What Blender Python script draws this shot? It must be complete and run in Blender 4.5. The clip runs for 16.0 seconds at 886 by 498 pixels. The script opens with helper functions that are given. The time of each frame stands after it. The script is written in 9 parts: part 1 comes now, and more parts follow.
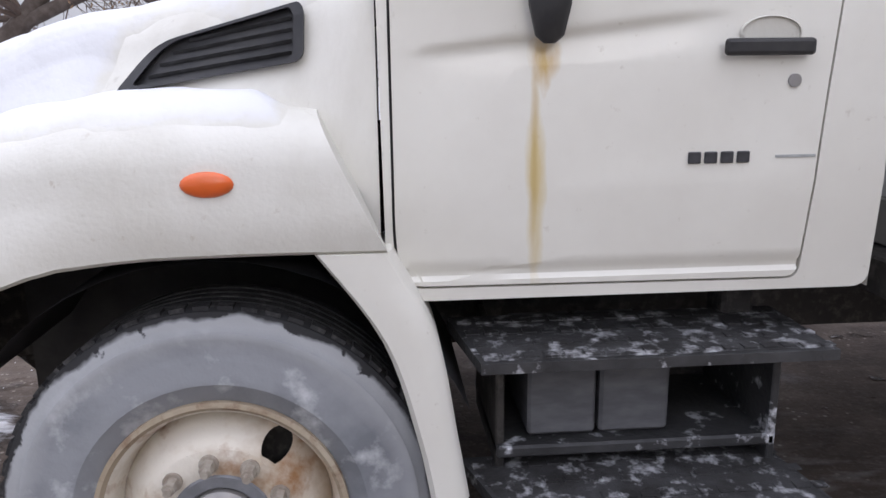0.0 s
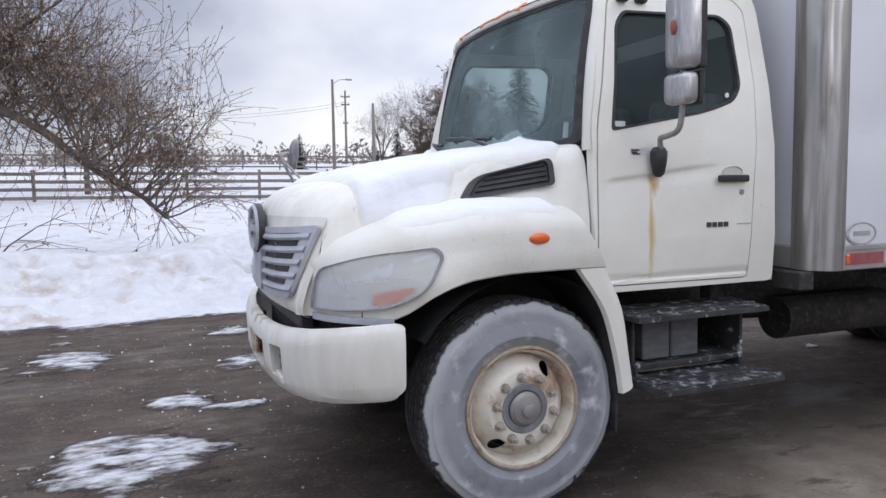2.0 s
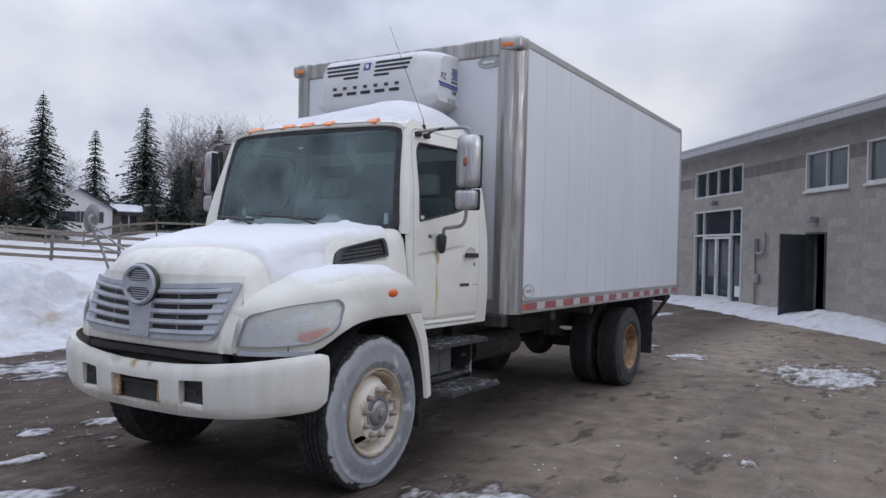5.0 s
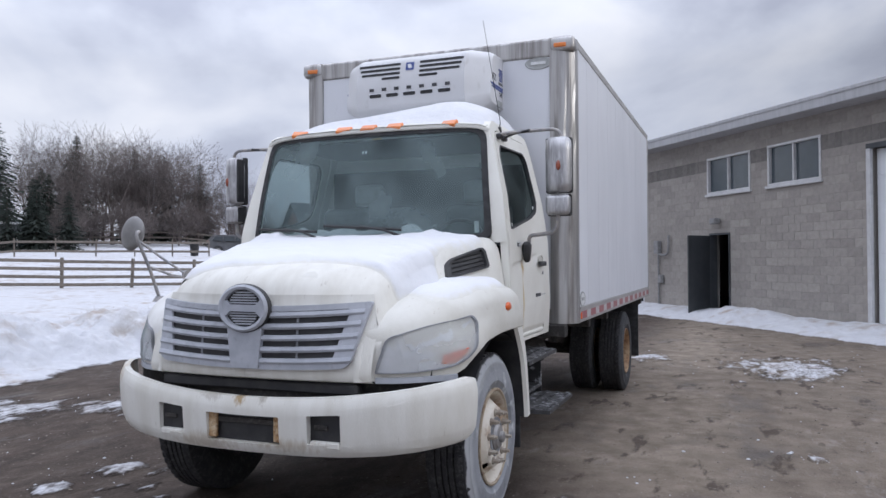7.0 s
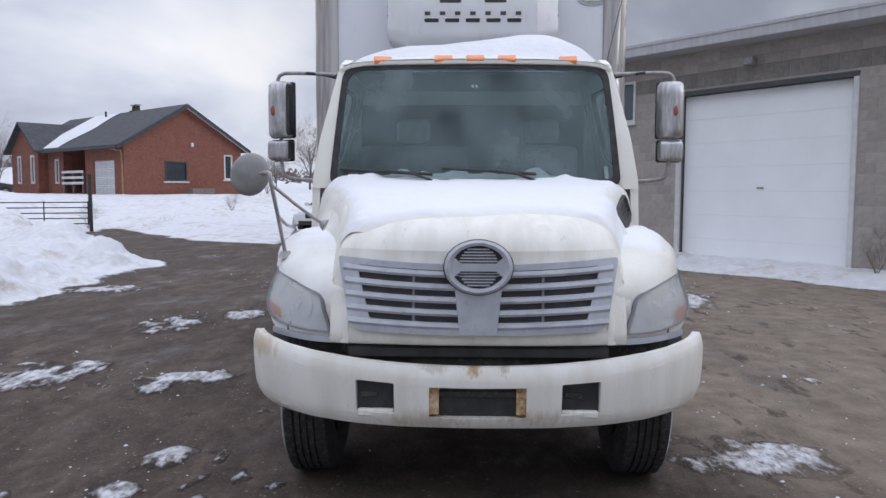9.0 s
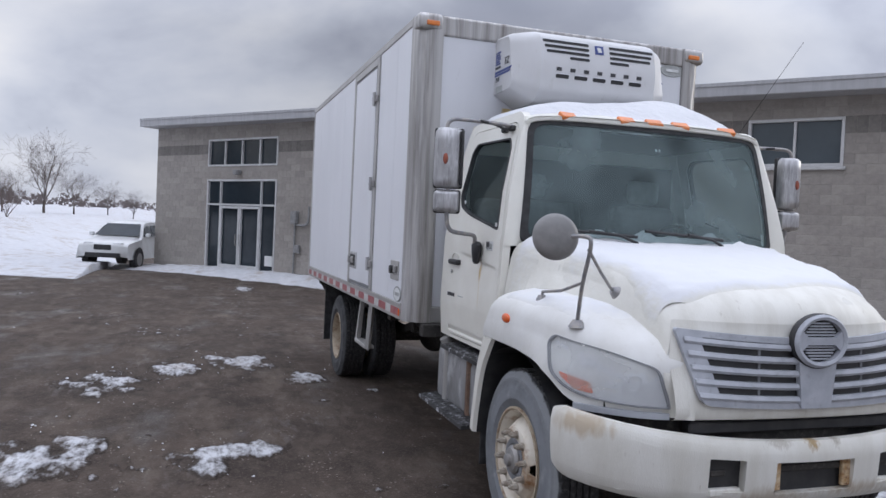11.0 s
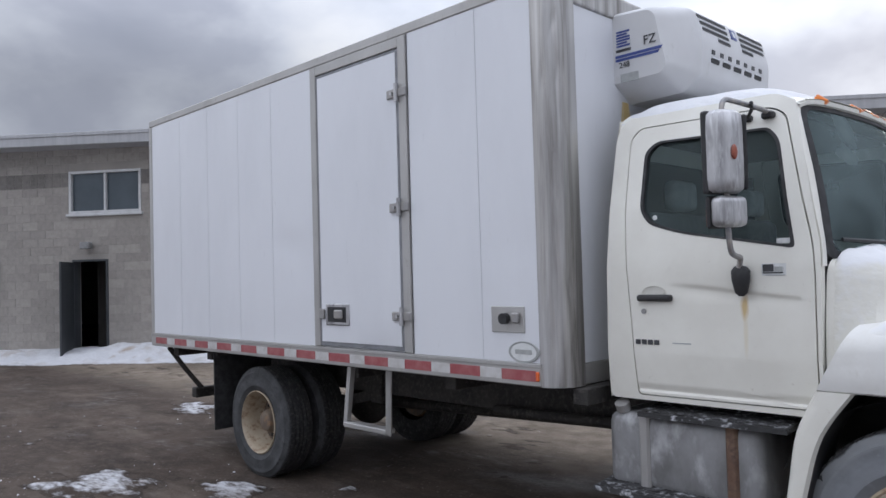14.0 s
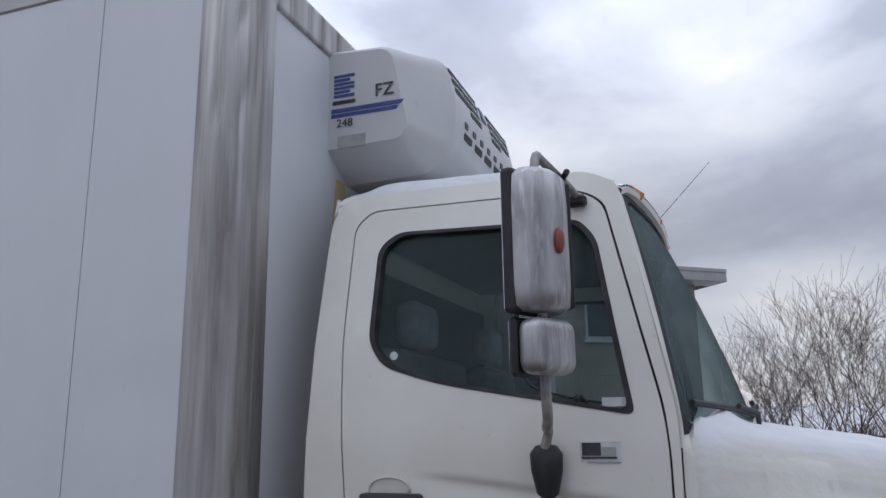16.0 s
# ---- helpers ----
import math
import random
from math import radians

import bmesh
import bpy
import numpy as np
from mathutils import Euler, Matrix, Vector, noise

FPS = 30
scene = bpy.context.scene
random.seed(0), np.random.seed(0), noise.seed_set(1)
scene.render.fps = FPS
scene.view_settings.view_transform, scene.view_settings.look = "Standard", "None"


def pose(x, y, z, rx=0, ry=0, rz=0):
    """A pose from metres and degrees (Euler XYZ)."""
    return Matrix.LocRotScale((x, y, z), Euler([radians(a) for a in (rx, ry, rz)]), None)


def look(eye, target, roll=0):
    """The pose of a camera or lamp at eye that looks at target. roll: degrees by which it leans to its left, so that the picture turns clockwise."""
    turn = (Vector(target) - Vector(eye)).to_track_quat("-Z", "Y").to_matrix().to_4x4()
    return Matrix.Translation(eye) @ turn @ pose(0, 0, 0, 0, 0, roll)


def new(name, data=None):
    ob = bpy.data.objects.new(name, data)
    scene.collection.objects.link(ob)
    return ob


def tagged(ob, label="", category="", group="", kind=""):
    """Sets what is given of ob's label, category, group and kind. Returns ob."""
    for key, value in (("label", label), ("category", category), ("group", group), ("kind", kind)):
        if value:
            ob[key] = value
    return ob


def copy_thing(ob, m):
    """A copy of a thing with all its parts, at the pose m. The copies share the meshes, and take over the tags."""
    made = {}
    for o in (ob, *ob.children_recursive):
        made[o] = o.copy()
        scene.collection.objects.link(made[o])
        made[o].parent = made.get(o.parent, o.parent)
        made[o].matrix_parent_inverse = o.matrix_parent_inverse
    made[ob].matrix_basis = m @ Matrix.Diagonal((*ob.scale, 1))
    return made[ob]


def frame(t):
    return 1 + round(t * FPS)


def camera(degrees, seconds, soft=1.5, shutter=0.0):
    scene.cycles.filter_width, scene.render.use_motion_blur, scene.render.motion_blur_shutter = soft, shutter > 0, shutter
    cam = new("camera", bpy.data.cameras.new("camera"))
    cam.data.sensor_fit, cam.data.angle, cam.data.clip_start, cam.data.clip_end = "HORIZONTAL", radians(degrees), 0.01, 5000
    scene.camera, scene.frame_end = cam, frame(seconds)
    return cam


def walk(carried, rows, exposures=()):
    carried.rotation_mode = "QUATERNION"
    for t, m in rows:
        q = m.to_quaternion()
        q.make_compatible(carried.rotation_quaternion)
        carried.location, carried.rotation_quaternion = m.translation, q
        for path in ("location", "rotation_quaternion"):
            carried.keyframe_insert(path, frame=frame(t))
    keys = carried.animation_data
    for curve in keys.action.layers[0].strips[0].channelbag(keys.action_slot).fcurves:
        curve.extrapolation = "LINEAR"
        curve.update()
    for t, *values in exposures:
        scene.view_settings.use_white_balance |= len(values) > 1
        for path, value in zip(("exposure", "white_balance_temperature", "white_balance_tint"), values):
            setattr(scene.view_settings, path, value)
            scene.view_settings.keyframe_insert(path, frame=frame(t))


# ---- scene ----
cam = camera(60.8, 16.0)
PATH = [
    (0, (0.371, -2.624, 1.493), (0.525, -0.683, 1.034), -0.7),
    (0.5, (-0.095, -3.001, 1.507), (0.185, -1.06, 1.111), 0.3),
    (1, (-0.624, -3.327, 1.522), (-0.161, -1.403, 1.233), -0.9),
    (1.5, (-1.176, -3.671, 1.529), (-0.677, -1.753, 1.257), -0.1),
    (2, (-1.607, -4.036, 1.524), (-0.857, -2.19, 1.355), -0.9),
    (2.5, (-2.068, -4.255, 1.556), (-0.967, -2.592, 1.405), -0.7),
    (3, (-2.433, -4.364, 1.588), (-1.137, -2.85, 1.422), -0.5),
    (3.5, (-2.863, -4.286, 1.563), (-1.465, -2.858, 1.476), -1.1),
    (4, (-3.255, -4.241, 1.553), (-1.681, -3.006, 1.552), -1.1),
    (4.2, (-3.42, -4.189, 1.571), (-1.807, -3.007, 1.573), -0.6),
    (6.3, (-4.322, -3.217, 1.564), (-2.514, -2.362, 1.596), -1.1),
    (6.5, (-4.314, -3.012, 1.552), (-2.493, -2.185, 1.595), -2.7),
    (7, (-4.347, -2.432, 1.557), (-2.485, -1.702, 1.589), -0.3),
    (7.5, (-4.467, -1.832, 1.585), (-2.572, -1.196, 1.528), 0.0),
    (8, (-4.450, -1.191, 1.560), (-2.569, -0.526, 1.408), 2.8),
    (8.5, (-4.519, -0.537, 1.604), (-2.570, -0.128, 1.417), 1.8),
    (9, (-4.455, 0.073, 1.665), (-2.461, 0.125, 1.510), 0.2),
    (9.5, (-4.458, 0.782, 1.688), (-2.462, 0.709, 1.584), -0.5),
    (9.7, (-4.430, 1.120, 1.711), (-2.436, 0.973, 1.611), 0.2),
    (11.8, (-3.199, 3.471, 1.749), (-1.381, 2.637, 1.754), -0.4),
    (12, (-3.032, 3.636, 1.732), (-1.232, 2.766, 1.758), -1.8),
    (12.5, (-2.533, 4.04, 1.743), (-0.813, 3.021, 1.809), -0.4),
    (13, (-2.012, 4.345, 1.747), (-0.395, 3.168, 1.759), -0.5),
    (13.5, (-1.429, 4.543, 1.738), (0.167, 3.34, 1.785), -0.8),
    (14, (-0.842, 4.583, 1.684), (0.58, 3.178, 1.753), -1.6),
    (14.5, (-0.3, 4.4, 1.698), (0.727, 2.685, 1.654), -0.3),
    (15, (0.134, 4.028, 1.700), (0.708, 2.113, 1.640), -0.7),
    (15.5, (0.262, 3.630, 1.742), (0.836, 1.733, 1.995), -4.4),
    (16, (0.268, 3.165, 1.761), (0.914, 1.324, 2.200), -0.9),
]
walk(cam, [(t, look(eye, target, roll)) for t, eye, target, roll in PATH],
     [(0, 0.70, 6550, 13), (0.5, 0.67, 6560, 12), (1.0, 0.61, 6400, 11), (2.0, 0.55, 6350, 10), (2.5, 0.53, 6350, 10), (3.0, 0.56, 6350, 10), (3.5, 0.37, 6300, 10), (4.2, 0.12, 6250, 10), (6.3, 0.38, 6250, 10), (7.0, 0.42, 6300, 10), (8.0, 0.36, 6300, 10), (8.5, 0.42, 6350, 10), (9.0, 0.36, 6350, 10), (9.7, 0.30, 6350, 10), (12.0, 0.38, 6400, 9), (13.0, 0.43, 6400, 8), (13.5, 0.52, 6450, 8), (14.5, 0.33, 6450, 8), (15.0, 0.66, 6450, 9), (15.5, 0.37, 6300, 9), (16.0, -0.19, 6250, 9)])

# ---- world, sun ----
SUN_AZ, SUN_EL = -78.0, 15.0
world = bpy.data.worlds.new("overcast_sky")
scene.world = world
world.use_nodes = True
wn, wl = world.node_tree.nodes, world.node_tree.links
wn.clear()


def wnode(kind, **kw):
    n = wn.new(kind)
    for k, v in kw.items():
        n.inputs[k].default_value = v
    return n


w_out = wn.new("ShaderNodeOutputWorld")
w_bg = wnode("ShaderNodeBackground", Strength=0.84)
sky = wn.new("ShaderNodeTexSky")
sky.sky_type, sky.sun_disc = "NISHITA", False
sky.sun_elevation, sky.sun_rotation = radians(SUN_EL), radians(90 - SUN_AZ)
w_tc = wn.new("ShaderNodeTexCoord")
w_map = wn.new("ShaderNodeMapping")
w_map.inputs["Scale"].default_value = (1.0, 1.0, 1.8)
w_map.inputs["Location"].default_value = (7.3, 4.1, 2.2)
w_n1 = wnode("ShaderNodeTexNoise", Scale=2.9, Detail=5.0, Roughness=0.46, Distortion=0.35)
w_n2 = wnode("ShaderNodeTexNoise", Scale=5.5, Detail=6.0, Roughness=0.55, Distortion=0.2)
w_mix = wn.new("ShaderNodeMix")
w_mix.data_type, w_mix.inputs[0].default_value = "FLOAT", 0.22
w_ramp = wn.new("ShaderNodeValToRGB")
cr = w_ramp.color_ramp
cr.elements[0].position, cr.elements[0].color = 0.33, (0.43, 0.46, 0.575, 1)
cr.elements[1].position, cr.elements[1].color = 0.72, (1.04, 1.03, 1.06, 1)
for pos, col in ((0.44, (0.52, 0.55, 0.67, 1)), (0.52, (0.69, 0.725, 0.845, 1)), (0.61, (0.86, 0.88, 0.97, 1))):
    cr.elements.new(pos).color = col
w_scale = wn.new("ShaderNodeMix")
w_scale.data_type, w_scale.blend_type, w_scale.inputs[0].default_value = "RGBA", "ADD", 0.004
wl.new(w_tc.outputs["Generated"], w_map.inputs["Vector"])
wl.new(w_map.outputs["Vector"], w_n1.inputs["Vector"])
wl.new(w_map.outputs["Vector"], w_n2.inputs["Vector"])
wl.new(w_n1.outputs["Fac"], w_mix.inputs[2])
wl.new(w_n2.outputs["Fac"], w_mix.inputs[3])
wl.new(w_ramp.outputs["Color"], w_scale.inputs[6])
wl.new(sky.outputs["Color"], w_scale.inputs[7])
# an overcast sky: brighter towards the zenith, and a pale glow where the sun stands behind the cloud
w_dir = wn.new("ShaderNodeVectorMath")
w_dir.operation = "NORMALIZE"
w_sep = wn.new("ShaderNodeSeparateXYZ")
w_up = wnode("ShaderNodeMapRange")
for key, value in (("From Min", 0.24), ("From Max", 0.95), ("To Min", 0.69), ("To Max", 2.62)):
    w_up.inputs[key].default_value = value
w_dot = wn.new("ShaderNodeVectorMath")
w_dot.operation = "DOT_PRODUCT"
w_dot.inputs[1].default_value = (math.cos(radians(SUN_AZ)) * math.cos(radians(SUN_EL)), math.sin(radians(SUN_AZ)) * math.cos(radians(SUN_EL)), math.sin(radians(SUN_EL)))
w_glow = wnode("ShaderNodeMapRange")
w_glow.interpolation_type = "SMOOTHSTEP"
for key, value in (("From Min", 0.62), ("From Max", 0.995), ("To Min", 0.0), ("To Max", 0.40)):
    w_glow.inputs[key].default_value = value
# thinner cloud over the woods, heavier elsewhere
w_thin = wn.new("ShaderNodeVectorMath")
w_thin.operation = "DOT_PRODUCT"
w_thin.inputs[1].default_value = (math.cos(radians(45)), math.sin(radians(45)), 0.0)
wl.new(w_dir.outputs[0], w_thin.inputs[0])
w_side = wnode("ShaderNodeMapRange")
for key, value in (("From Min", 0.55), ("From Max", 0.90), ("To Min", -0.16), ("To Max", 0.14)):
    w_side.inputs[key].default_value = value
w_add = wn.new("ShaderNodeMath")
w_add.operation = "ADD"
w_sum = wn.new("ShaderNodeMath")
w_sum.operation = "ADD"
w_mul = wn.new("ShaderNodeVectorMath")
w_mul.operation = "SCALE"
wl.new(w_tc.outputs["Generated"], w_dir.inputs[0])
wl.new(w_dir.outputs[0], w_sep.inputs[0])
wl.new(w_dir.outputs[0], w_dot.inputs[0])
# the cloud breaks up low over the horizon
w_low = wnode("ShaderNodeMapRange")
for key, value in (("From Min", 0.04), ("From Max", 0.27), ("To Min", 0.075), ("To Max", 0.0)):
    w_low.inputs[key].default_value = value
w_break = wn.new("ShaderNodeMath")
w_break.operation = "ADD"
wl.new(w_sep.outputs["Z"], w_low.inputs["Value"])
wl.new(w_mix.outputs[0], w_break.inputs[0])
wl.new(w_low.outputs[0], w_break.inputs[1])
wl.new(w_break.outputs[0], w_ramp.inputs["Fac"])
wl.new(w_sep.outputs["Z"], w_up.inputs["Value"])
wl.new(w_dot.outputs["Value"], w_glow.inputs["Value"])
wl.new(w_thin.outputs["Value"], w_side.inputs["Value"])
wl.new(w_up.outputs[0], w_add.inputs[0])
wl.new(w_side.outputs[0], w_add.inputs[1])
wl.new(w_add.outputs[0], w_sum.inputs[0])
wl.new(w_glow.outputs[0], w_sum.inputs[1])
wl.new(w_scale.outputs[2], w_mul.inputs[0])
wl.new(w_sum.outputs[0], w_mul.inputs["Scale"])
wl.new(w_mul.outputs[0], w_bg.inputs["Color"])
wl.new(w_bg.outputs["Background"], w_out.inputs["Surface"])

sun_data = bpy.data.lights.new("sun", "SUN")
sun_data.energy, sun_data.angle, sun_data.color = 0.50, radians(22), (1.0, 0.96, 0.9)
sun = new("sun", sun_data)
sun.matrix_world = look((60 * math.cos(radians(SUN_AZ)), 60 * math.sin(radians(SUN_AZ)), 60 * math.tan(radians(SUN_EL))), (0, 0, 0))

# ---- materials ----


def material(name, color, rough=0.6, metal=0.0, second=None, scale=4.0, detail=5.0, low=0.4, high=0.65, third=None,
             scale3=30.0, low3=0.5, high3=0.7, bump=0.0, bump_scale=60.0, stretch=(1, 1, 1), coat=0.0, rough2=None, spec=0.5):
    """A principled surface: base colour, a broad second colour and a finer third one by noise, and a fine bump."""
    m = bpy.data.materials.new(name)
    m.use_nodes = True
    n, l = m.node_tree.nodes, m.node_tree.links
    b = n["Principled BSDF"]
    b.inputs["Roughness"].default_value, b.inputs["Metallic"].default_value = rough, metal
    b.inputs["Specular IOR Level"].default_value = spec
    b.inputs["Coat Weight"].default_value, b.inputs["Coat Roughness"].default_value = coat, 0.12
    b.inputs["Base Color"].default_value = (*color, 1)
    tc = n.new("ShaderNodeTexCoord")
    mp = n.new("ShaderNodeMapping")
    mp.inputs["Scale"].default_value = stretch
    l.new(tc.outputs["Object"], mp.inputs["Vector"])
    last = None
    for col, sc, lo, hi in ((second, scale, low, high), (third, scale3, low3, high3)):
        if col is None:
            continue
        nz = n.new("ShaderNodeTexNoise")
        nz.inputs["Scale"].default_value, nz.inputs["Detail"].default_value = sc, detail
        nz.inputs["Roughness"].default_value = 0.6
        l.new(mp.outputs["Vector"], nz.inputs["Vector"])
        mr = n.new("ShaderNodeMapRange")
        mr.inputs["From Min"].default_value, mr.inputs["From Max"].default_value = lo, hi
        l.new(nz.outputs["Fac"], mr.inputs["Value"])
        mx = n.new("ShaderNodeMix")
        mx.data_type = "RGBA"
        mx.inputs[6].default_value, mx.inputs[7].default_value = (*color, 1), (*col, 1)
        l.new(mr.outputs["Result"], mx.inputs[0])
        if last is not None:
            l.new(last.outputs[2], mx.inputs[6])
        elif rough2 is not None:
            rr = n.new("ShaderNodeMapRange")
            rr.inputs["To Min"].default_value, rr.inputs["To Max"].default_value = rough, rough2
            l.new(mr.outputs["Result"], rr.inputs["Value"])
            l.new(rr.outputs["Result"], b.inputs["Roughness"])
        last = mx
    if last is not None:
        l.new(last.outputs[2], b.inputs["Base Color"])
    if bump:
        nb = n.new("ShaderNodeTexNoise")
        nb.inputs["Scale"].default_value, nb.inputs["Detail"].default_value = bump_scale, 4.0
        l.new(mp.outputs["Vector"], nb.inputs["Vector"])
        bp = n.new("ShaderNodeBump")
        bp.inputs["Strength"].default_value, bp.inputs["Distance"].default_value = 1.0, bump
        l.new(nb.outputs["Fac"], bp.inputs["Height"])
        l.new(bp.outputs["Normal"], b.inputs["Normal"])
    return m


def piece_material(name, a, b_col, rough=0.9, bump=0.004, bump_scale=40.0):
    """For blocks, planks and the like: each piece its own tone between two colours, plus grain."""
    m = material(name, a, rough, second=b_col, scale=9.0, bump=bump, bump_scale=bump_scale)
    n, l = m.node_tree.nodes, m.node_tree.links
    info = n.new("ShaderNodeObjectInfo")
    geo = n.new("ShaderNodeNewGeometry")
    add = n.new("ShaderNodeMath")
    add.operation = "ADD"
    fr = n.new("ShaderNodeMath")
    fr.operation = "FRACT"
    l.new(info.outputs["Random"], add.inputs[0])
    l.new(geo.outputs["Random Per Island"], add.inputs[1])
    l.new(add.outputs[0], fr.inputs[0])
    mr = n.new("ShaderNodeMapRange")
    mr.inputs["To Min"].default_value, mr.inputs["To Max"].default_value = 0.88, 1.10
    l.new(fr.outputs[0], mr.inputs["Value"])
    hs = n.new("ShaderNodeHueSaturation")
    l.new(mr.outputs["Result"], hs.inputs["Value"])
    src = n["Principled BSDF"].inputs["Base Color"].links[0].from_socket
    l.new(src, hs.inputs["Color"])
    l.new(hs.outputs["Color"], n["Principled BSDF"].inputs["Base Color"])
    return m


def glass_material(name, tint, rough=0.02, gloss=0.9, haze=0.0, haze_color=(0.4, 0.44, 0.44)):
    """A tinted pane: see-through colour with a Fresnel reflection and a film of frost and dust."""
    m = bpy.data.materials.new(name)
    m.use_nodes = True
    n, l = m.node_tree.nodes, m.node_tree.links
    n.clear()
    out = n.new("ShaderNodeOutputMaterial")
    tr, gl, mix, fr = n.new("ShaderNodeBsdfTransparent"), n.new("ShaderNodeBsdfGlossy"), n.new("ShaderNodeMixShader"), n.new("ShaderNodeLayerWeight")
    tr.inputs["Color"].default_value = (*tint, 1)
    gl.inputs["Color"].default_value, gl.inputs["Roughness"].default_value = (gloss * 0.86, gloss, gloss, 1), rough
    fr.inputs["Blend"].default_value = 0.5
    pw, mirror = n.new("ShaderNodeMath"), n.new("ShaderNodeMapRange")
    pw.operation, pw.inputs[1].default_value = "POWER", 5.0
    mirror.inputs["To Min"].default_value, mirror.inputs["To Max"].default_value = 0.045, 1.0
    l.new(fr.outputs["Facing"], pw.inputs[0])
    l.new(pw.outputs[0], mirror.inputs["Value"])
    df, hz, tc, nz, mr = n.new("ShaderNodeBsdfDiffuse"), n.new("ShaderNodeMixShader"), n.new("ShaderNodeTexCoord"), n.new("ShaderNodeTexNoise"), n.new("ShaderNodeMapRange")
    df.inputs["Color"].default_value = (*haze_color, 1)
    nz.inputs["Scale"].default_value, nz.inputs["Detail"].default_value = 3.0, 5.0
    mr.inputs["From Min"].default_value, mr.inputs["From Max"].default_value = 0.3, 0.75
    mr.inputs["To Min"].default_value, mr.inputs["To Max"].default_value = haze * 0.5, haze * 1.6
    l.new(tc.outputs["Object"], nz.inputs["Vector"])
    l.new(nz.outputs["Fac"], mr.inputs["Value"])
    l.new(mr.outputs[0], hz.inputs[0])
    l.new(tr.outputs[0], hz.inputs[1])
    l.new(df.outputs[0], hz.inputs[2])
    l.new(mirror.outputs[0], mix.inputs[0])
    l.new(hz.outputs[0], mix.inputs[1])
    l.new(gl.outputs[0], mix.inputs[2])
    l.new(mix.outputs[0], out.inputs["Surface"])
    return m


M = {}


def ground_nodes(m):
    """Colour and relief of the yard: dark wet earth, paler dry gravel on the driver's side and, to offset the shade, in
    under the truck, puddle stains, stones and grit.
    """
    n, l = m.node_tree.nodes, m.node_tree.links
    tc = n.new("ShaderNodeTexCoord")

    def noisy(scale, detail, lo, hi, stretch=(1, 1, 1), rough=0.6):
        mp = n.new("ShaderNodeMapping")
        mp.inputs["Scale"].default_value = stretch
        l.new(tc.outputs["Object"], mp.inputs["Vector"])
        nz = n.new("ShaderNodeTexNoise")
        nz.inputs["Scale"].default_value, nz.inputs["Detail"].default_value, nz.inputs["Roughness"].default_value = scale, detail, rough
        l.new(mp.outputs["Vector"], nz.inputs["Vector"])
        mr = n.new("ShaderNodeMapRange")
        mr.inputs["From Min"].default_value, mr.inputs["From Max"].default_value = lo, hi
        l.new(nz.outputs["Fac"], mr.inputs["Value"])
        return mr.outputs["Result"]

    def blend(fac, a, b):
        mx = n.new("ShaderNodeMix")
        mx.data_type = "RGBA"
        l.new(fac, mx.inputs[0])
        for i, c in ((6, a), (7, b)):
            if isinstance(c, tuple):
                mx.inputs[i].default_value = (*c, 1)
            else:
                l.new(c, mx.inputs[i])
        return mx.outputs[2]

    def math_(op, a, b):
        k = n.new("ShaderNodeMath")
        k.operation, k.use_clamp = op, True
        for i, v in ((0, a), (1, b)):
            if isinstance(v, (int, float)):
                k.inputs[i].default_value = v
            else:
                l.new(v, k.inputs[i])
        return k.outputs[0]

    sep = n.new("ShaderNodeSeparateXYZ")
    l.new(tc.outputs["Object"], sep.inputs[0])
    dry = n.new("ShaderNodeMapRange")
    dry.inputs["From Min"].default_value, dry.inputs["From Max"].default_value = -1.2, -2.7
    # shifts the pale colour in under the truck, to brighten its shaded ground
    along = n.new("ShaderNodeMapRange")
    along.inputs["From Min"].default_value, along.inputs["From Max"].default_value, along.inputs["To Max"].default_value = 0.2, 1.6, 0.9
    l.new(sep.outputs["X"], along.inputs["Value"])
    shift = n.new("ShaderNodeMath")
    shift.operation = "SUBTRACT"
    l.new(sep.outputs["Y"], shift.inputs[0])
    l.new(along.outputs["Result"], shift.inputs[1])
    l.new(shift.outputs[0], dry.inputs["Value"])
    far = n.new("ShaderNodeMapRange")
    far.inputs["From Min"].default_value, far.inputs["From Max"].default_value, far.inputs["To Min"].default_value, far.inputs["To Max"].default_value = -1.3, -2.6, 1.3, 0.72
    l.new(sep.outputs["Y"], far.inputs["Value"])
    wob = noisy(0.55, 6, 0.30, 0.66)
    gravel = math_("MULTIPLY", math_("MULTIPLY", dry.outputs["Result"], far.outputs["Result"]), math_("ADD", wob, 0.55))
    base = blend(noisy(1.5, 8, 0.36, 0.66), (0.042, 0.031, 0.025), (0.090, 0.067, 0.053))
    base = blend(math_("MULTIPLY", noisy(2.2, 9, 0.50, 0.72, (0.5, 1.3, 1)), 0.78), base, (0.160, 0.128, 0.102))
    base = blend(math_("MULTIPLY", noisy(0.45, 4, 0.42, 0.62, (0.6, 1.5, 1)), 0.6), base, (0.048, 0.036, 0.029))
    pale = blend(noisy(3.5, 9, 0.35, 0.68), (0.172, 0.138, 0.105), (0.300, 0.250, 0.197))
    col = blend(gravel, base, pale)
    # wet stains
    wet = noisy(0.85, 8, 0.55, 0.68, (0.6, 1.2, 1))
    col = blend(math_("MULTIPLY", wet, 0.75), col, (0.058, 0.047, 0.040))
    # small dark puddle stains and tyre-worn streaks
    col = blend(math_("MULTIPLY", noisy(2.6, 6, 0.585, 0.64, (0.55, 1.5, 1)), 0.8), col, (0.052, 0.039, 0.030))
    col = blend(math_("MULTIPLY", noisy(6.5, 8, 0.50, 0.72, (0.8, 1.2, 1)), 0.32), col, (0.165, 0.136, 0.110))
